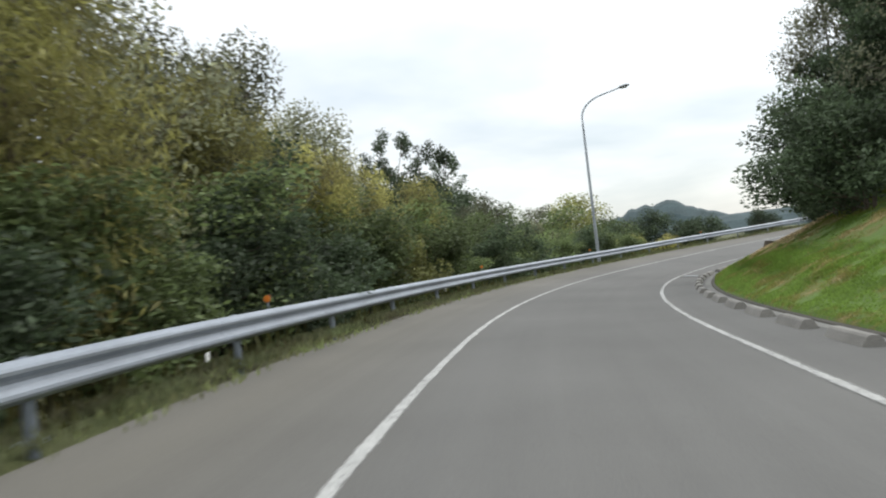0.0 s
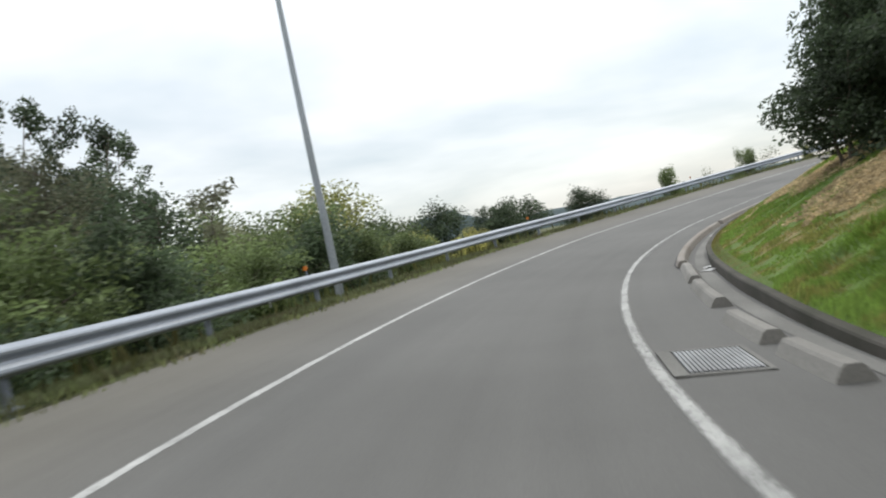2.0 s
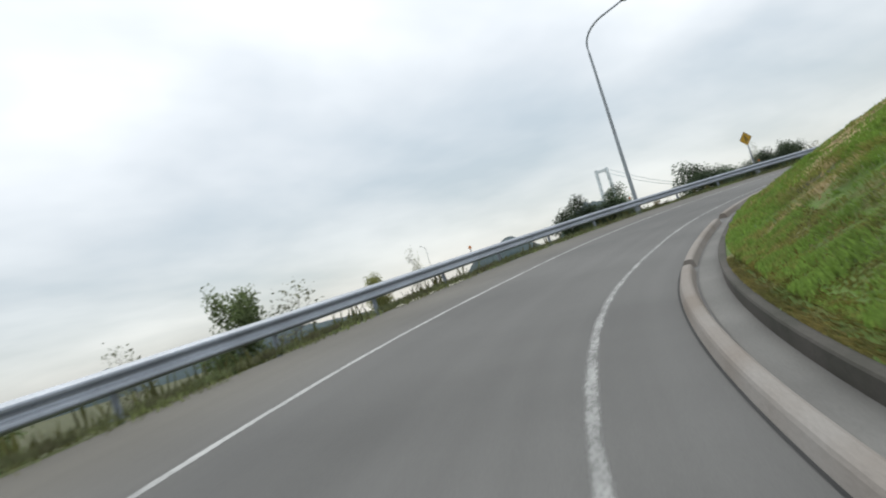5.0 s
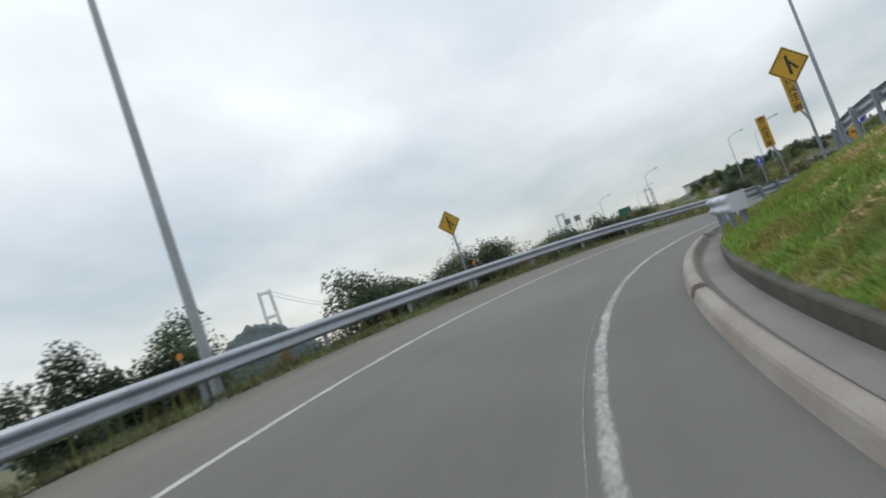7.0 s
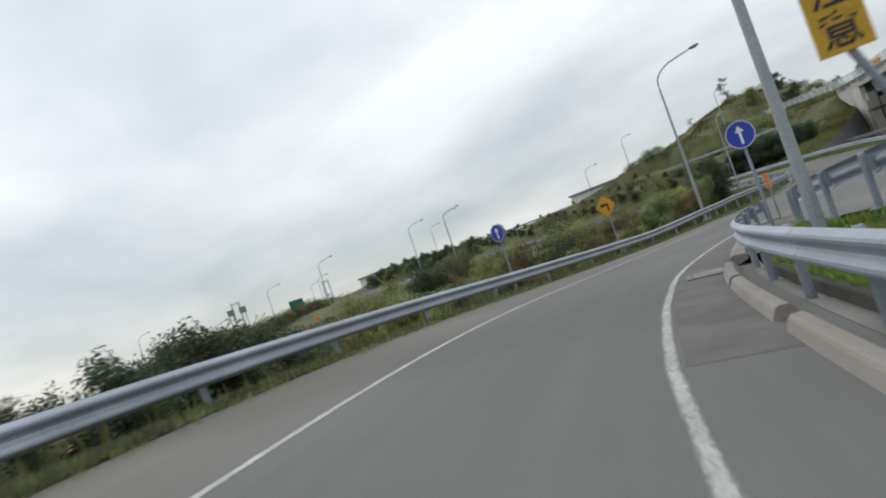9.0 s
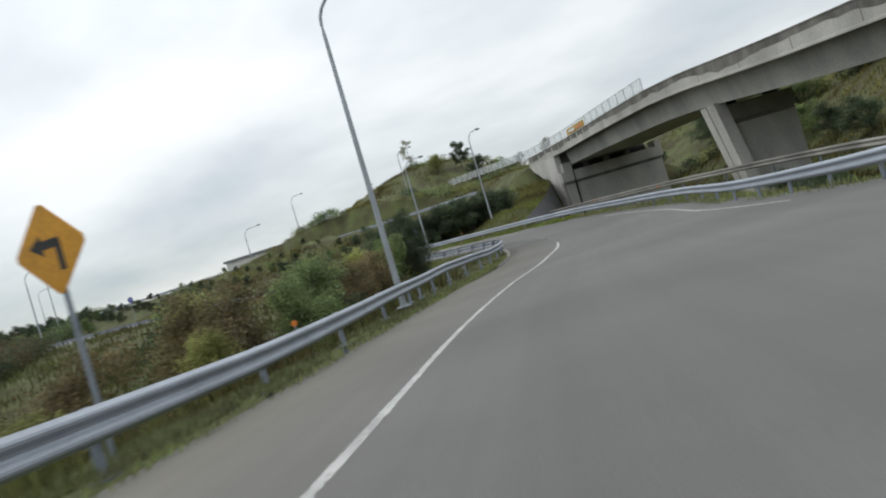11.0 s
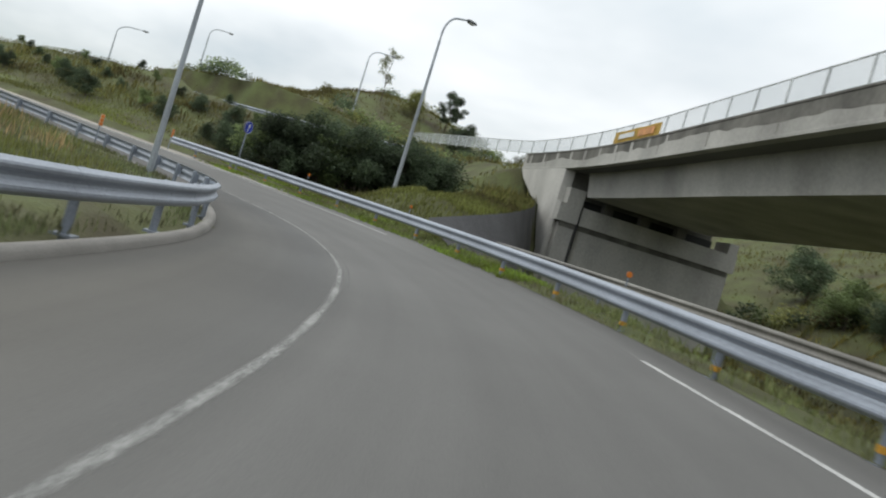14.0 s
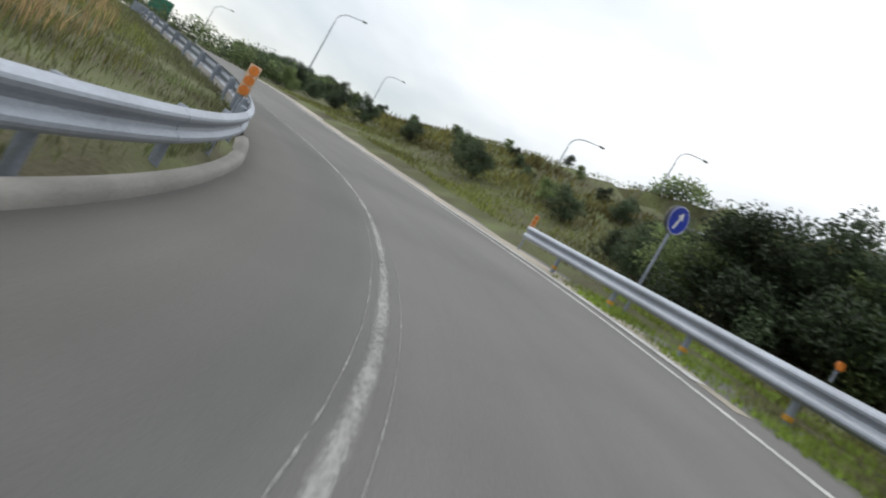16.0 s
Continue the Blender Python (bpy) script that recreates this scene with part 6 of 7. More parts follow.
# single bushes along the outer rail
for s, l, top, kind, w in (
    (66.6, -9.6, 2.0, "dark_bush", 0.8), (65.4, -10.2, 2.2, "open_tree", 1.0), (76, -12.5, 1.9, "dark_bush", 0.95), (79.5, -7.6, 1.95, "mid_bush", 0.65), (84, -8.5, 1.3, "twiggy_shrub", 0.8), (87.2, -8.6, 2.0, "mid_bush", 0.6), (88.6, -7.6, 1.7, "twiggy_shrub", 1.0), (90, -5.2, 1.3, "olive_bush", 0.6), (91.5, -4.6, 1.6, "twiggy_shrub", 0.5),
    (108.8, -7.2, 1.7, "dark_bush", 1.0), (110.4, -6.9, 1.7, "dark_bush", 1.0), (107.4, -7.6, 1.2, "dark_bush", 1.0), (109.3, -7.2, 1.0, "mid_bush", 0.8), (112.5, -6.0, 0.6, "brown_bush", 0.8), (120.3, -8.6, 2.1, "dark_bush", 1.2), (126.2, -9.4, 1.8, "dark_bush", 0.9), (127.9, -9.2, 2.1, "dark_bush", 0.95), (129.8, -9.2, 1.4, "brown_bush", 1.0), (131.6, -9.0, 1.2, "brown_bush", 1.0), (133.6, -9.2, 1.4, "dark_bush", 0.9), (135.9, -9.2, 1.6, "dark_bush", 1.0), (137.2, -9.6, 1.3, "dark_bush", 0.9), (121.8, -9.5, 1.8, "dark_bush", 1.1), (123.8, -8.0, 1.5, "dark_bush", 1.0), (125.4, -7.8, 1.5, "dark_bush", 0.9), (127.2, -8.6, 1.6, "dark_bush", 0.9),
    (121, -5.0, 2.4, "twiggy_shrub", 0.4), (128, -6.5, 0.5, "mid_bush", 0.8), (130.5, -7, 1.0, "dark_bush", 0.8), (134, -8, 1.2, "dark_bush", 0.8), (129.5, -6, 1.3, "twiggy_shrub", 0.5), (137, -8.5, 0.4, "dark_bush", 1.0), (140, -8, 0.3, "dark_bush", 1.0), (145, -7.5, 0.5, "olive_bush", 1.1), (148, -6.5, 0.5, "mid_bush", 1.0),
    (151, -6, 0.5, "brown_bush", 1.1), (154, -6.5, 0.6, "brown_bush", 1.1), (157, -6, 0.7, "olive_bush", 1.0), (159.5, -6.8, 1.2, "brown_bush", 1.0), (162, -5.8, 1.2, "olive_bush", 0.9), (164, -7, 1.9, "brown_bush", 1.0), (168, -6.2, 1.9, "mid_bush", 0.9), (170.5, -6.8, 2.4, "mid_bush", 0.9), (173, -8, 2.1, "dark_bush", 1.0),
    (179, -8.5, 1.9, "brown_bush", 1.1), (182, -10, 2.1, "brown_bush", 1.1)):
    along(kind, s, l, top, w)
for x, y, top, kind, w in ((99, 64, 4.2, "dark_bush", 0.8), (102, 66, 4.6, "dark_bush", 0.8), (105, 64.5, 4.4, "dark_bush", 0.8), (108, 61, 3.8, "dark_bush", 0.8), (97, 68, 4.4, "dark_bush", 0.9), (122, 58, 4.8, "dark_bush", 0.9), (127, 57, 5.0, "dark_bush", 0.9), (131, 54, 4.8, "mid_bush", 0.9), (118, 52, 4.2, "dark_bush", 1.0), (112, 55, 4.4, "brown_bush", 1.0), (110, 47, 3.4, "olive_bush", 1.0), (115, 45, 3.6, "mid_bush", 1.0), (121, 45, 4.2, "olive_bush", 1.0), (117, 38, 3.6, "brown_bush", 1.0), (122, 36, 4.0, "olive_bush", 1.0), (128, 40, 4.6, "dark_bush", 1.0), (134, 36, 4.6, "brown_bush", 1.0), (120, 28, 3.8, "brown_bush", 1.0), (126, 27, 4.0, "olive_bush", 1.0)):
    plant(kind, x, y, 4, w, top)
# trees inside the second bend
for x, y, top, kind, w in ((129.7, 10.8, 6.0, "dark_bush", 0.82), (131.2, 11.4, 5.2, "dark_bush", 0.8), (129.0, 13.4, 4.7, "mid_bush", 0.75), (132.2, 9.6, 4.6, "dark_bush", 0.75), (134.2, 8.8, 4.2, "mid_bush", 0.7), (128.4, 12.0, 3.9, "dark_bush", 0.75), (127, 16, 4.0, "brown_bush", 0.9), (124.5, 18.5, 3.7, "brown_bush", 0.9), (122.5, 21, 3.5, "brown_bush", 0.9), (127, 20.5, 4.2, "olive_bush", 0.9), (132, 13.5, 4.8, "olive_bush", 0.8)):
    plant(kind, x, y, 4, w, top)
# dark trees on the bank on the right of the ramp
for s, l, top, kind, w in ((62.3, 10.7, 8.6, "low_tree", 1.16), (59.5, 13, 8.6, "low_tree", 1.1), (61.5, 9.3, 4.2, "dark_bush", 0.9), (63.5, 12.5, 8.6, "dark_tree", 0.9), (38.5, 10.6, 8.8, "low_tree", 0.9), (46.5, 9.5, 7.0, "low_tree", 0.66), (48.6, 9.8, 6.2, "low_tree", 0.66), (46.3, 8.9, 4.0, "dark_bush", 1.0), (45.5, 8.2, 3.2, "dark_bush", 1.2), (33.5, 10.2, 10, "grey_tree", 0.9), (31.5, 12, 10.5, "dark_tree", 1.0), (27, 11.5, 10, "dark_tree", 1.0), (22, 12.5, 11, "grey_tree", 1.0), (40.5, 12.5, 7.8, "dark_tree", 0.8), (17, 13, 11, "dark_tree", 1.0), (46, 15, 8.5, "dark_tree", 0.8), (33, 9.8, 4.6, "dark_bush", 1.2), (28, 9.2, 5.0, "dark_bush", 1.25), (25, 9.0, 4.8, "dark_bush", 1.25), (22, 8.9, 4.6, "dark_bush", 1.2), (30.5, 9.4, 4.6, "dark_bush", 1.2), (43, 10.6, 5.0, "dark_bush", 1.0), (52, 16, 8.5, "grey_tree", 0.8)):
    along(kind, s, l, top, w)
# thicket on the hillside beyond the bend
for k in range(42):
    f, row = 0.22 + 0.78 * ((k * 0.618) % 1), k % 3
    x, y = 145.0 + 7.9 * f + 2.0 * row, -18.6 + 6.7 * f - (2.4 if f > 0.4 else 1.2) * row + 0.7 * math.sin(k * 2.1)
    crest = float(np.interp(f, [0.22, 0.35, 0.5, 0.75, 1.0], [7.3, 8.0, 7.7, 7.35, 7.1])) - 0.9 * ((k * 0.77) % 1) * (2 - row) / 2
    plant(("dark_bush", "mid_bush", "dark_bush", "dark_bush")[k % 4], x, y, 3, 1.2, crest)
for x, y, crest in ((154.6, -12.6, 6.9), (155.4, -13.4, 7.0), (156.2, -12.2, 6.6), (157.4, -12.8, 6.4), (159.4, -12.4, 6.5), (147.2, -19.0, 7.9), (148.5, -20.2, 8.3), (149.2, -20.8, 8.0), (147.6, -18.4, 8.4)):
    plant("dark_bush", x, y, 3, 1.1, crest - 0.6)
for x, y, h, kind in ((181.5, -43.0, 6.0, "sparse_tree"), (176, -48.6, 5.0, "dark_tree"), (167, -51.5, 4.6, "grey_tree"), (196, -46, 3.0, "sparse_tree"), (156, -44, 3.6, "grey_tree"), (172, -47, 3.5, "dark_bush"), (178, -45, 3.2, "olive_bush")):
    plant(kind, x, y, h)
for x, y, h, kind in ((134.5, -46.5, 3.8, "dark_bush"), (130.5, -41.5, 3.4, "mid_bush"), (127.5, -39, 3.0, "dark_bush"), (124.5, -36.2, 3.2, "dark_bush"), (121.6, -33.4, 2.8, "dark_bush"), (119.2, -31, 3.0, "mid_bush"), (116.5, -27, 2.6, "dark_bush"), (113, -22.5, 2.8, "dark_bush"), (126, -43, 3.2, "dark_bush"), (122, -40, 3.4, "mid_bush")):
    plant(kind, x, y, h, 1.2)
# scattered bushes on the grassy hill
hill_spots = [(181 + (6 + 22 * ((k * 0.618) % 1)) * math.cos(k * 2.4), -48 + (6 + 22 * ((k * 0.618) % 1)) * math.sin(k * 2.4), 0.8 + 1.3 * ((k * 0.77) % 1), 1.7) for k in range(110)]
for j, mt in enumerate((M_LEAF_DARK, M_LEAF_OLIVE, M_LEAF_MID)):
    scrub_mass(hill_spots[j::3], 200 + j, mt, 220, 0.26, "low scrub bushes scattered on the grassy hill")
# bushes on the bank of the upper road, lower towards its rail
for k in range(84):
    s, l = 224 + 1.15 * k + 2 * ((k * 0.618) % 1), 11.0 + 8.5 * ((k * 0.382) % 1)
    p = at(s, l)
    ground = float(ground_z([p[0]], [p[1]])[0])
    reach = 5.1 + (l - 2.5) / 19.3 * 3.9 + (s - 235) * 0.012 + max(s - 262, 0) * 0.05 + 0.75 * ((k * 0.71) % 1) - 0.2
    plant(("dark_bush", "dark_bush", "mid_bush", "dark_bush")[k % 4], p[0], p[1], min(max(reach - ground, 0.7), 2.6), 1.15)
# scrub on the land to the east
east_spots = [(130 + 115 * ((k * 0.618) % 1), 8 + 60 * ((k * 0.382 + 0.3) % 1), 1.2 + 1.9 * ((k * 0.77) % 1), 1.3) for k in range(230)]
for j, mt in enumerate((M_LEAF_DARK, M_LEAF_OLIVE, M_LEAF_BROWN, M_LEAF_MID, M_LEAF_DARK)):
    scrub_mass(east_spots[j::5], 210 + j, mt, 420, 0.24, "rough mixed scrub on the land beyond the ramp")
ridge_spots = [(192 + 66 * ((k * 0.618) % 1), -24 + 40 * ((k * 0.382) % 1), 1.3 + 1.5 * ((k * 0.77) % 1), 1.5) for k in range(64)]
near_spots = [(118 + 58 * ((k * 0.618) % 1), 14 + 34 * ((k * 0.382 + 0.1) % 1), 1.6 + 1.5 * ((k * 0.77) % 1), 1.4) for k in range(80)]
def clear_of_road(spots):
    s, lat = nearest(np.array([q[0] for q in spots]), np.array([q[1] for q in spots]))
    return [q for q, a in zip(spots, lat) if a < -8.0]


ridge_spots, near_spots = [q for q in ridge_spots if q[1] > -16 or q[0] > 215], clear_of_road(near_spots)
for j, mt in enumerate((M_LEAF_DARK, M_LEAF_MID)):
    scrub_mass(ridge_spots[j::2], 230 + j, mt, 420, 0.26, "dark bushes along the skyline of the far land")
for j, mt in enumerate((M_LEAF_DARK, M_LEAF_BROWN)):
    scrub_mass(near_spots[j::2], 240 + j, mt, 520, 0.2, "brown and dark-green scrub on the low land")
# growth under and behind the bridge
back_spots = []
for k in range(170):
    m = -34 + 76 * ((k * 0.618) % 1)
    p = on_bridge(m, -13.5 - 34 * ((k * 0.382) % 1), 0)
    back_spots.append((p[0], p[1], (1.8 + 3.2 * ((k * 0.77) % 1) ** 2) * (0.45 if m > 8 else 1.0), 1.0))
for j, mt in enumerate((M_LEAF_DARK, M_LEAF_MID, M_LEAF_OLIVE, M_LEAF_DARK, M_LEAF_BROWN)):
    scrub_mass(back_spots[j::5], 220 + j, mt, 700, 0.26, "dense bushes on the slope behind the bridge")
for s, l, h in ((186, 9.0, 1.2), (183, 10.5, 1.6), (179, 11, 1.5), (176, 10.5, 1.3), (190, 9.5, 1.4), (194, 10, 1.0)):
    p = at(s, l)
    plant("dark_bush", p[0], p[1], h, 1.3)


# ---- grass ----
def blades(name, s, lat, height, width, seed, material, label, lean=0.5, root_lift=0.0, tuft=0.0):
    """Single grass blades standing on the ground at given stations and laterals."""
    rng = np.random.RandomState(seed)
    n = len(s)
    p = at(s, lat)
    z = root_lift(s, lat) if callable(root_lift) else ground_z(p[:, 0], p[:, 1], True) + root_lift
    h = height * (0.45 + 0.9 * rng.rand(n))
    if tuft:
        h = h * np.array([max(1.0 + 1.6 * noise.noise((x * tuft, y * tuft, seed)), 0.35) for x, y in p[:, :2]])
    a = rng.rand(n) * 2 * math.pi
    d = np.stack([np.cos(a), np.sin(a)], 1)
    w = width * (0.6 + 0.8 * rng.rand(n))
    tilt = lean * rng.rand(n)
    base = np.stack([p[:, 0], p[:, 1], z - 0.02], 1)
    side = np.stack([-d[:, 1] * w, d[:, 0] * w, np.zeros(n)], 1)
    tip_ = base + np.stack([d[:, 0] * h * tilt, d[:, 1] * h * tilt, h], 1)
    mid_ = base * 0.6 + tip_ * 0.4 + np.stack([-d[:, 0] * h * tilt * 0.2, -d[:, 1] * h * tilt * 0.2, h * 0.1], 1)
    v = np.stack([base, mid_ + side, tip_, mid_ - side], 1).reshape(-1, 3)
    me = bpy.data.meshes.new(name)
    me.vertices.add(len(v))
    me.vertices.foreach_set("co", v.ravel())
    me.loops.add(4 * n)
    me.loops.foreach_set("vertex_index", np.arange(4 * n, dtype=np.int32))
    me.polygons.add(n)
    me.polygons.foreach_set("loop_start", np.arange(0, 4 * n, 4, dtype=np.int32))
    me.update()
    me.materials.append(material)
    return tagged(new(name, me), label, "grass", kind="stuff")


def strewn(seed, n, s0, s1, l0, l1, clump=0.0, power=1.0):
    """Stations and laterals, in loose clumps where asked; l0 and l1 may follow the station."""
    rng = np.random.RandomState(seed)
    s = s0 + (s1 - s0) * rng.rand(n)
    f = rng.rand(n) ** power
    lo_, hi_ = (l0(s) if callable(l0) else l0), (l1(s) if callable(l1) else l1)
    lat = lo_ + (hi_ - lo_) * f
    if clump:
        v = np.array([noise.noise((a * clump, b * clump, seed)) for a, b in zip(s, lat)])
        keep = v + 0.25 * rng.randn(n) > -0.02
        s, lat = s[keep], lat[keep]
    return s, lat


def verge_z(s, lat):
    """Ground beside the road, and the pavement itself where weeds creep over its edge."""
    p = at(s, lat)
    paved = (lat <= bend_right(np.maximum(s, 147.5))) & (lat >= LEFT_EDGE(s))
    return np.where(paved, p[:, 2] + 0.01, ground_z(p[:, 0], p[:, 1], True) + 0.03)


blades("verge_grass", *strewn(1, 130000, -5, 172, lambda s: LEFT_EDGE(s) + 0.12, lambda s: LEFT_EDGE(s) - 1.15, 0.8, 1.1), 0.14, 0.010, 1, M_VERGE_DULL, "rough dull grass tufts along the foot of the outer rail", 0.8, 0.06)
blades("verge_tufts", *strewn(21, 26000, -5, 172, lambda s: LEFT_EDGE(s) + 0.28, lambda s: LEFT_EDGE(s) - 0.7, 0.45, 1.0), 0.11, 0.012, 21, M_VERGE, "green tufts creeping over the road edge", 0.9, verge_z)
blades("verge_weeds", *strewn(2, 9000, -5, 172, lambda s: LEFT_EDGE(s) - 0.2, lambda s: LEFT_EDGE(s) - 1.5, 0.5), 0.26, 0.016, 2, M_SCRUB, "brown-green weeds under the outer rail")
blades("bank_grass", *strewn(3, 330000, 8, 134, lambda s: RIGHT_EDGE(s) + np.interp(s, [34, 40, 80, 86], [0.03, 0.3, 0.3, 0.06]), lambda s: RIGHT_EDGE(s) + 7.5, 0.0, 1.25), 0.088, 0.013, 3, M_LAWN, "lush green grass on the bank above the low wall", 1.2, turf_z, 1.7)
blades("bank_front_grass", *strewn(16, 50000, 6, 37, lambda s: RIGHT_EDGE(s) + 0.0, lambda s: RIGHT_EDGE(s) + 2.2, 0.0), 0.09, 0.010, 16, M_LAWN, "lush grass hanging over the low wall", 1.0, turf_z, 1.4)
blades("island_front_grass", *strewn(18, 22000, 106, 136, lambda s: RIGHT_EDGE(s) + 0.02, lambda s: RIGHT_EDGE(s) + 2.5, 0.25), 0.10, 0.013, 18, M_LAWN, "lush grass behind the guard rail of the island", 1.0, 0.05)
blades("bank_olive_grass", *strewn(17, 60000, 36, 82, lambda s: RIGHT_EDGE(s) + 0.08, lambda s: RIGHT_EDGE(s) + 1.3, 0.0, 1.6), 0.045, 0.010, 17, M_MOSS, "short olive-brown moss and turf above the low wall", 1.6, turf_z)
blades("bank_dry_grass", *strewn(4, 7000, 14, 126, lambda s: RIGHT_EDGE(s) + 0.5, lambda s: RIGHT_EDGE(s) + 7.0, 0.28, 1.2), 0.07, 0.012, 4, M_DRY, "mown straw-coloured grass lying on the bank", 2.6, turf_z)
blades("bank_lush_grass", *strewn(14, 60000, 84, 130, lambda s: RIGHT_EDGE(s) + 0.4, lambda s: RIGHT_EDGE(s) + 7.0, 0.6), 0.15, 0.014, 14, M_LAWN, "lush green tufts near the start of the island", 0.9, turf_z)
blades("island_grass", *strewn(5, 34000, 112, 141, lambda s: RIGHT_EDGE(s) + 0.3, lambda s: JOIN_LEFT(s) - 0.5, 0.6), 0.16, 0.014, 5, M_LAWN, "green grass on the traffic island")
blades("pavement_weeds", *strewn(13, 8000, 167, 187, lambda s: LEFT_EDGE(s) + 0.25, lambda s: LEFT_EDGE(s) - 0.9, 0.75), 0.13, 0.016, 13, M_VERGE, "weeds spreading over the pavement edge")
blades("bend_verge_grass", *strewn(6, 42000, 150, 214, lambda s: OUTER_LINE(s) + 0.8, lambda s: OUTER_LINE(s) + 3.2, 0.3, 1.2), 0.15, 0.013, 6, M_VERGE, "grass along the foot of the outer rail", 0.8, verge_z, 1.2)
blades("outer_shoulder_grass", *strewn(19, 16000, 200, 220, lambda s: OUTER_LINE(s) + 0.55, lambda s: OUTER_LINE(s) + 2.4, 0.5), 0.12, 0.013, 19, M_GRASS, "green weeds along the foot of the outer rail", 0.8, verge_z)
blades("inner_bend_grass", *strewn(7, 70000, 174, 250, lambda s: LEFT_EDGE(s) - 0.28, lambda s: LEFT_EDGE(s) - 7.0, 0.4, 1.4), 0.15, 0.010, 7, M_VERGE_DULL, "grass and weeds inside the second bend")
blades("inner_bend_dry_grass", *strewn(8, 26000, 186, 250, lambda s: LEFT_EDGE(s) - 2.0, lambda s: LEFT_EDGE(s) - 9.0, 0.2), 0.30, 0.009, 8, M_BANK, "rough olive-brown grass inside the second bend", 0.7)
blades("dry_plumes", *strewn(15, 5000, 206, 232, lambda s: LEFT_EDGE(s) - 3.0, lambda s: LEFT_EDGE(s) - 8.0, 0.25), 0.55, 0.008, 15, M_DRY, "tall dry grass plumes inside the second bend", 0.5)
blades("upper_bank_grass", *strewn(9, 60000, 206, 262, lambda s: ROAD_EDGE(s) + 0.2, lambda s: ROAD_EDGE(s) + 13, 0.3), 0.2, 0.02, 9, M_BANK, "rough yellow-green grass on the bank of the upper road")
cut_rng = np.random.RandomState(78)
cut_p = BRIDGE_A + (-30 + 64 * cut_rng.rand(40000))[:, None] * BRIDGE_T + (-10 - 30 * cut_rng.rand(40000))[:, None] * BRIDGE_N
blades("cutting_grass", *nearest(cut_p[:, 0], cut_p[:, 1]), 0.32, 0.03, 22, M_CUT, "rough yellow-brown grass on the slope behind the bridge", 0.9, 0.0, 0.8)
slope_rng = np.random.RandomState(77)
slope_m = 4 + 31 * slope_rng.rand(26000)
slope_n = paving_top(slope_m)[0] + bridge_bow(slope_m) + 0.1 + 8 * slope_rng.rand(26000)
slope_p = BRIDGE_A + slope_m[:, None] * BRIDGE_T + slope_n[:, None] * BRIDGE_N
slope_s, slope_l = nearest(slope_p[:, 0], slope_p[:, 1])
keep_l = slope_l > OUTER_LINE(slope_s) + 2.2
blades("slope_top_grass", slope_s[keep_l], slope_l[keep_l], 0.24, 0.018, 20, M_BANK, "rough yellow-green grass above the paved slope", 0.8)
hill_s, hill_l = strewn(10, 150000, 176, 262, lambda s: np.interp(s, [176, 196, 206], [24, 18, 12]), 78, 0.2)
off_upper = (hill_s < 219) | (hill_l < 18) | (hill_l > 31.5)
blades("hillside_scrub", hill_s[off_upper], hill_l[off_upper], 0.36, 0.05, 10, M_HILLSIDE, "rough olive-brown scrub on the hillside", 0.5, 0.0, 0.5)
blades("east_scrub", *strewn(12, 60000, 140, 262, -8, -60, 0.15), 0.6, 0.05, 12, M_SCRUB, "rough scrub on the land beyond the ramp")
blades("low_land_scrub", *strewn(23, 40000, 112, 150, -10, -55, 0.15), 0.6, 0.05, 23, M_SCRUB, "rough brown-green scrub on the low land")
blades("slope_scrub", *strewn(11, 26000, -5, 190, lambda s: LEFT_EDGE(s) - 1.3, lambda s: LEFT_EDGE(s) - 12, 0.3), 0.7, 0.04, 11, M_SCRUB, "rough scrub on the slope below the outer rail")


# ---- cut hay on the bank ----
def cut_hay(spots, seed=40):
    """Loose straw lying in low heaps: many thin stalks in one sheet."""
    rng = np.random.RandomState(seed)
    parts_ = []
    for s, lat, r, h in spots:
        p = at(s, lat)
        n = int(1700 * r * r)
        a, q = rng.rand(n) * 6.28, np.sqrt(rng.rand(n))
        wob = 1 + 0.35 * np.sin(a * 3 + s) + 0.2 * np.sin(a * 5 + 2 * s)
        x, y = p[0] + np.cos(a) * q * r * wob, p[1] + np.sin(a) * q * r * wob
        top = turf_z(*nearest(x, y)) + 0.4 * h * (1 - q**2) * rng.rand(n) + 0.02
        d = rng.randn(n, 3) * (1, 1, 0.3)
        d /= np.linalg.norm(d, axis=1)[:, None]
        l = 0.06 * (0.5 + rng.rand(n))[:, None]
        c = np.stack([x, y, top], 1)
        w = np.cross(d, rng.randn(n, 3)) * 0.0075
        parts_.append(np.stack([c - d * l - w, c - d * l + w, c + d * l + w, c + d * l - w], 1).reshape(-1, 3))
    v = np.concatenate(parts_)
    ob = link_mesh("cut_hay", v, np.arange(len(v)).reshape(-1, 4).tolist(), M_HAY)
    return tagged(ob, "cut straw-brown grass lying in heaps on the bank", "hay", kind="stuff")


hay_rng = random.Random(8)
heaps = [(31.5 + 3.5 * hay_rng.random(), 6.5 + 1.4 * hay_rng.random(), hay_rng.uniform(0.35, 0.75), 0.2) for k in range(12)]
heaps += [(37 + 11 * hay_rng.random(), 7.6 + 1.6 * hay_rng.random(), hay_rng.uniform(0.4, 0.9), 0.2) for k in range(18)]
cut_hay(heaps + [(28 + 2.05 * k + hay_rng.uniform(-0.8, 0.8), 6.9 + hay_rng.uniform(0, 2.4), hay_rng.uniform(0.45, 1.15), 0.2) for k in range(42)])
bm = tube(bmesh.new(), [(0, 0, -0.2), (0, 0, 0.05), (0.02, 0.01, 0.3), (0.03, 0.02, 0.42)], [0.3, 0.24, 0.2, 0.18], 11)
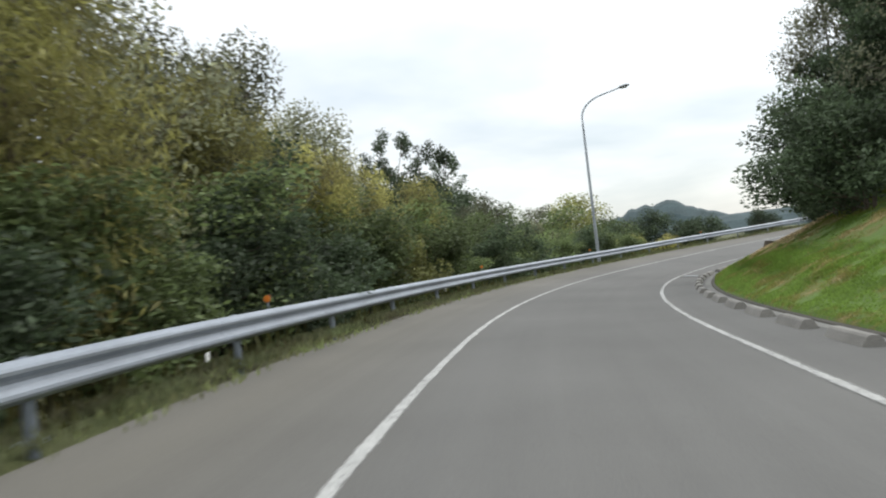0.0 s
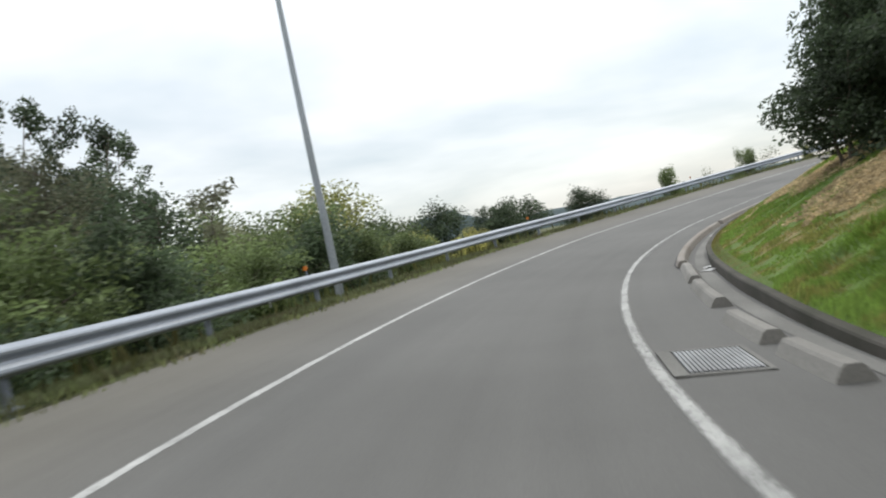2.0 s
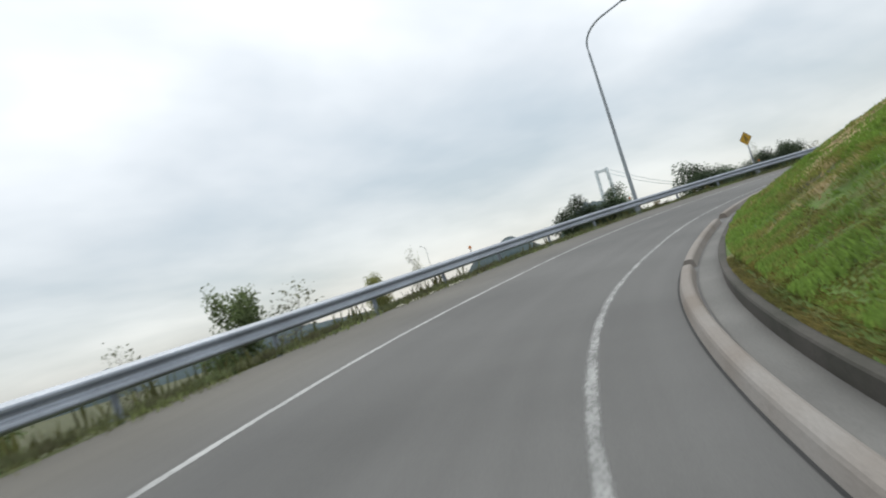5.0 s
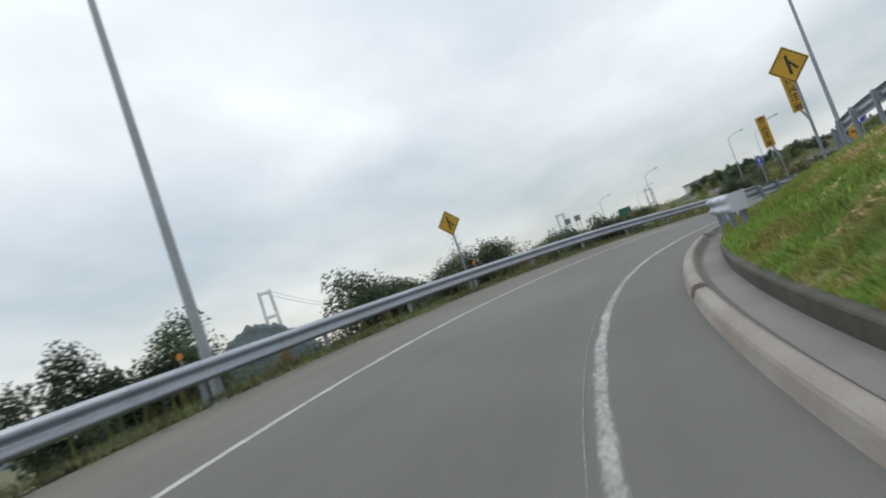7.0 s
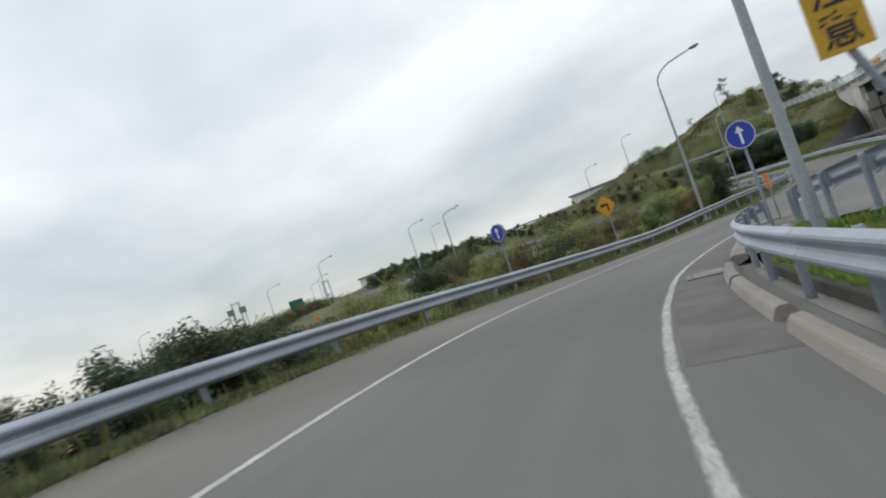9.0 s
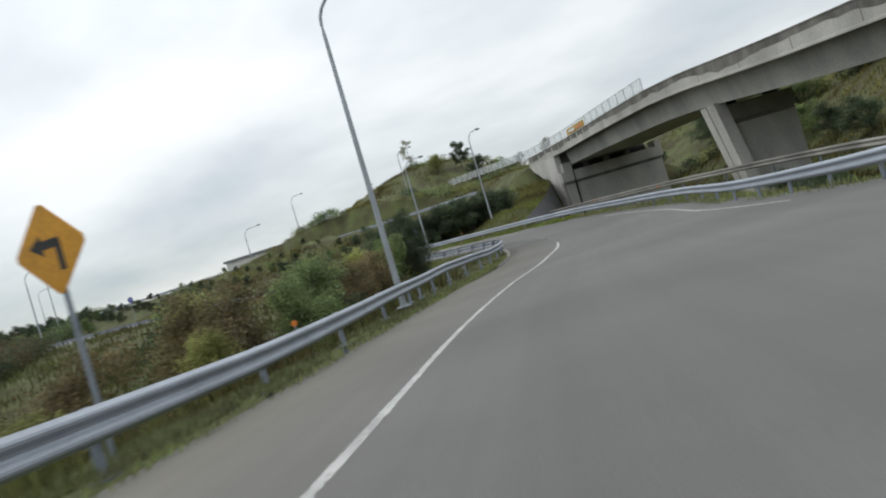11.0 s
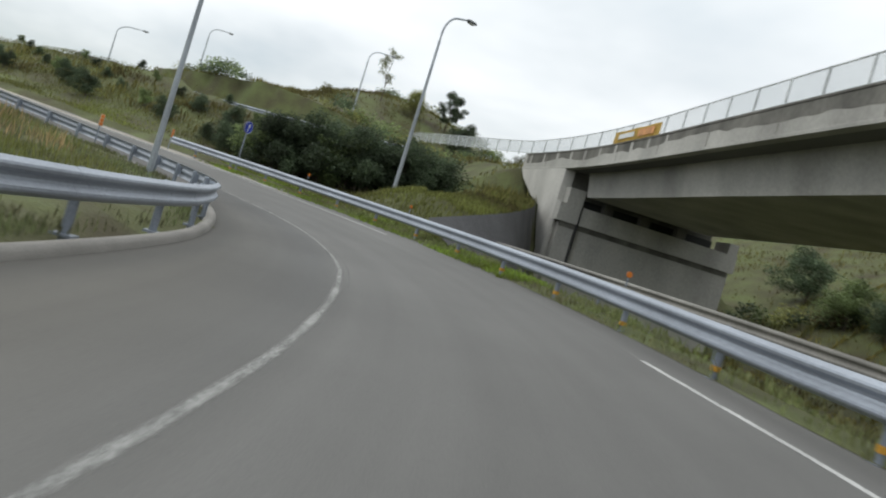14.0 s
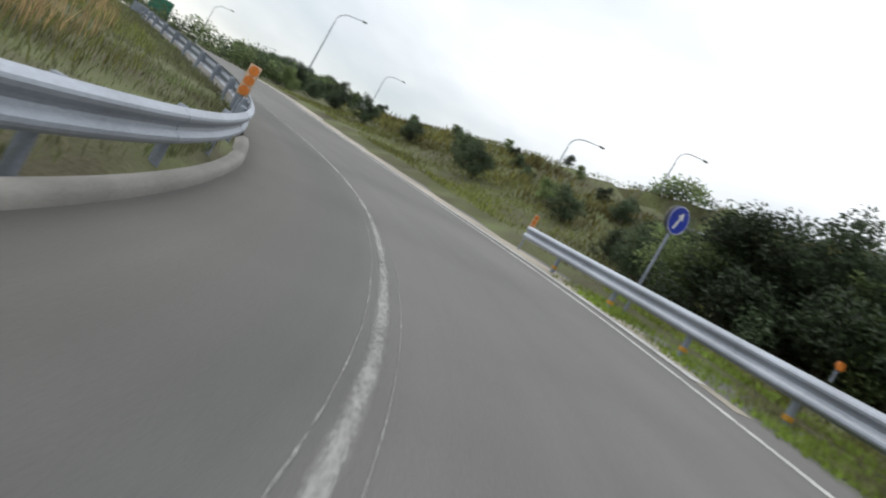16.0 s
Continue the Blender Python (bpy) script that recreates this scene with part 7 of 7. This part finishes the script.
stump = part("tree_stump", bm, M_BARK)
p = at(33.0, 7.1)
stump.matrix_world = pose(p[0], p[1], float(ground_z([p[0]], [p[1]], True)[0]), 6, 4, 0)
tagged(stump, "dark weathered tree stump on the grass bank", "stump")

# litter
for s, l, k in ((52.3, 5.03, 0.21), (53.1, 5.03, 0.14), (58.3, 5.08, 0.1), (42.4, 5.05, 0.2), (43.1, 5.06, 0.14), (64.6, -2.7, 0.14), (65.2, -2.62, 0.12), (97.5, -2.7, 0.12), (61.5, 4.5, 0.05)):
    bm = bmesh.new()
    vs = [bm.verts.new((x * k, y * k * 0.7, z * k)) for x, y, z in ((-1, -0.6, 0), (0.1, -0.8, 0.12), (1, -0.4, 0.02), (0.9, 0.5, 0.1), (-0.1, 0.8, 0.03), (-0.9, 0.6, 0.14), (0, 0, 0.22))]
    for a in range(6):
        bm.faces.new((vs[a], vs[(a + 1) % 6], vs[6]))
    bmesh.ops.solidify(bm, geom=bm.faces[:], thickness=0.006)
    ob = part("litter", bm, M_PAPER)
    ob.matrix_world = pose(*at(s, l, 0.012), 0, 0, s * 97)
    tagged(ob, "crumpled white scrap of litter at the road edge", "litter", "litter")


# ---- the upper road, lower rail and distant things ----
def to_upper(s):
    """Lift from the plane of the lower road to that of the upper one."""
    return UPPER_Z(s) - (np.interp(s, AS, AP[:, 2]) + 7.0 * np.interp(s, AS, AP[:, 3]))


structure(band("road_upper", 22.4, 30.0, 222, 330, M_ROAD2, 2.0, 0.0, 2, lift=to_upper), "grey road along the top of the bank", "road")
rail("galvanised guard rail along the upper road on the bank", 21.8, 220, 322, 0.75, -1, post_step=4.0, lift=to_upper, drop=0.9)
rail("dark guard rail of the lower road under the bridge", lambda s: OUTER_LINE(s) + 7.5, 176, 212, 0.6, -1, post_step=4.0, drop=1.2, steel=M_BRIDGE_D)


def building(x, y, z, w, d, h, turn, label, windows=8):
    root = thing("building", pose(x, y, z, 0, 0, turn), label, "building", "distant buildings")
    part("wall", box(bmesh.new(), (-w / 2, -d / 2, -3), (w / 2, d / 2, h)), M_BLDG, root)
    part("roof", box(bmesh.new(), (-w / 2 - 0.3, -d / 2 - 0.3, h), (w / 2 + 0.3, d / 2 + 0.3, h + 0.35)), M_ROOF, root)
    for k in range(windows):
        xx = -w / 2 + w * (k + 0.5) / windows
        part("window", box(bmesh.new(), (xx - w / windows * 0.3, -d / 2 - 0.06, h * 0.45), (xx + w / windows * 0.3, -d / 2 + 0.02, h * 0.72)), M_GLASS, root)
    return root


building(270, -10, 6.6, 42, 12, 4.8, -74, "long low white building with flat grey roof", 5)
building(203.5, -25.0, 9.2, 11, 3, 2.3, 30, "small roadside hut with blue-grey roof on the upper road", 3)


def board(x, y, z, turn, w, h, material, label):
    root = thing("road_sign_board", pose(x, y, z, 0, 0, turn), label, "road sign", "distant sign boards")
    for q in (-w * 0.3, w * 0.3):
        part("post", tube(bmesh.new(), [(q, 0.1, -5.0), (q, 0.1, 4.0 + h)], 0.1, 8), M_POST, root)
    part("board", box(bmesh.new(), (-w / 2, -0.05, 4.0), (w / 2, 0.05, 4.0 + h), 0.03), material, root)
    return root


board(261, 31, 4.7, -86, 3.6, 2.6, M_GREEN, "green road sign board on two posts")
board(272, 43, 8.8, -86, 1.8, 1.6, M_ROOF, "dark square sign board seen from behind")
board(272.5, 46, 8.8, -86, 1.8, 1.6, M_ROOF, "dark square sign board seen from behind")


def far_hill(turn, distance, half_angle, height, seed, label="distant wooded hill in haze"):
    """A wooded ridge far off, as seen from the bend, with an uneven crest."""
    n, k = 48, 7
    verts, cx, cy = [], 60.0, 40.0
    for i in range(n + 1):
        f = i / n * 2 - 1
        a = radians(turn + f * half_angle)
        crest = height * (1 - abs(f) ** 1.8) * (1 + 0.22 * noise.noise((f * 3.1, seed, 0)) + 0.1 * noise.noise((f * 11, seed, 3))) + 1.5 * noise.noise((f * 34, seed, 8))
        for j in range(k):
            t = j / (k - 1)
            r = distance + 260 * (t - 0.5)
            verts.append((cx + math.sin(a) * r, cy + math.cos(a) * r, -16 + (crest + 16) * math.sin(math.pi * t) ** 0.7 + 1.2 * noise.noise((i * 0.9, j * 1.3, seed))))
    faces = [(i * k + j, (i + 1) * k + j, (i + 1) * k + j + 1, i * k + j + 1) for i in range(n) for j in range(k - 1)]
    return tagged(link_mesh("hill", verts, faces, M_HILL), label, "hill", "distant hills")


for q in ((15.4, 1760, 6.5, 72, 1), (24, 1700, 16, 26, 2), (6, 1800, 14, 24, 3), (40, 1600, 10, 22, 4), (59.5, 1250, 4.5, 58, 5), (67.2, 1250, 4.6, 78, 6), (82, 1900, 12, 20, 7), (-20, 1700, 18, 30, 8), (105, 2100, 14, 26, 9), (130, 1800, 16, 40, 10)):
    far_hill(*q)


def bridge_tower(turn, distance, height, name_label):
    cx, cy = 50 + math.sin(radians(turn)) * distance, 60 + math.cos(radians(turn)) * distance
    root = thing("suspension_tower", pose(cx, cy, -10, 0, 0, -turn), name_label, "bridge tower", "far suspension bridge")
    for q in (-1, 1):
        part("leg", tube(bmesh.new(), [(q * 15, 0, 0), (q * 11.5, 0, height + 10)], [4.2, 3.4], 4), M_TOWER, root)
    for z in (0.38, 0.66, 0.97):
        part("cross_beam", box(bmesh.new(), (-13.5, -2, (height + 10) * z - 3), (13.5, 2, (height + 10) * z + 3)), M_TOWER, root)
    return Vector((cx, cy, height))


t1 = bridge_tower(69.6, 1600, 160, "suspension bridge tower across the water, pale with haze put into its colour")
t2 = bridge_tower(93.4, 2500, 165, "suspension bridge tower in the distance, pale with haze put into its colour")
t3 = bridge_tower(100.3, 2900, 165, "suspension bridge tower in the distance, pale with haze put into its colour")
across = Vector((math.cos(radians(69.6)), -math.sin(radians(69.6)), 0))
for reach, off in ((260, -7), (260, 7)):
    b = t1 + across * reach + Vector((0, 0, -105))
    pts = [t1.lerp(b, k / 12) + Vector((0, off, -22 * math.sin(math.pi * k / 12))) for k in range(13)]
    tagged(part("suspension_cable", tube(bmesh.new(), pts, 0.6, 5), M_TOWER), "thin main cable of the far suspension bridge", "bridge cable", "far suspension bridge")
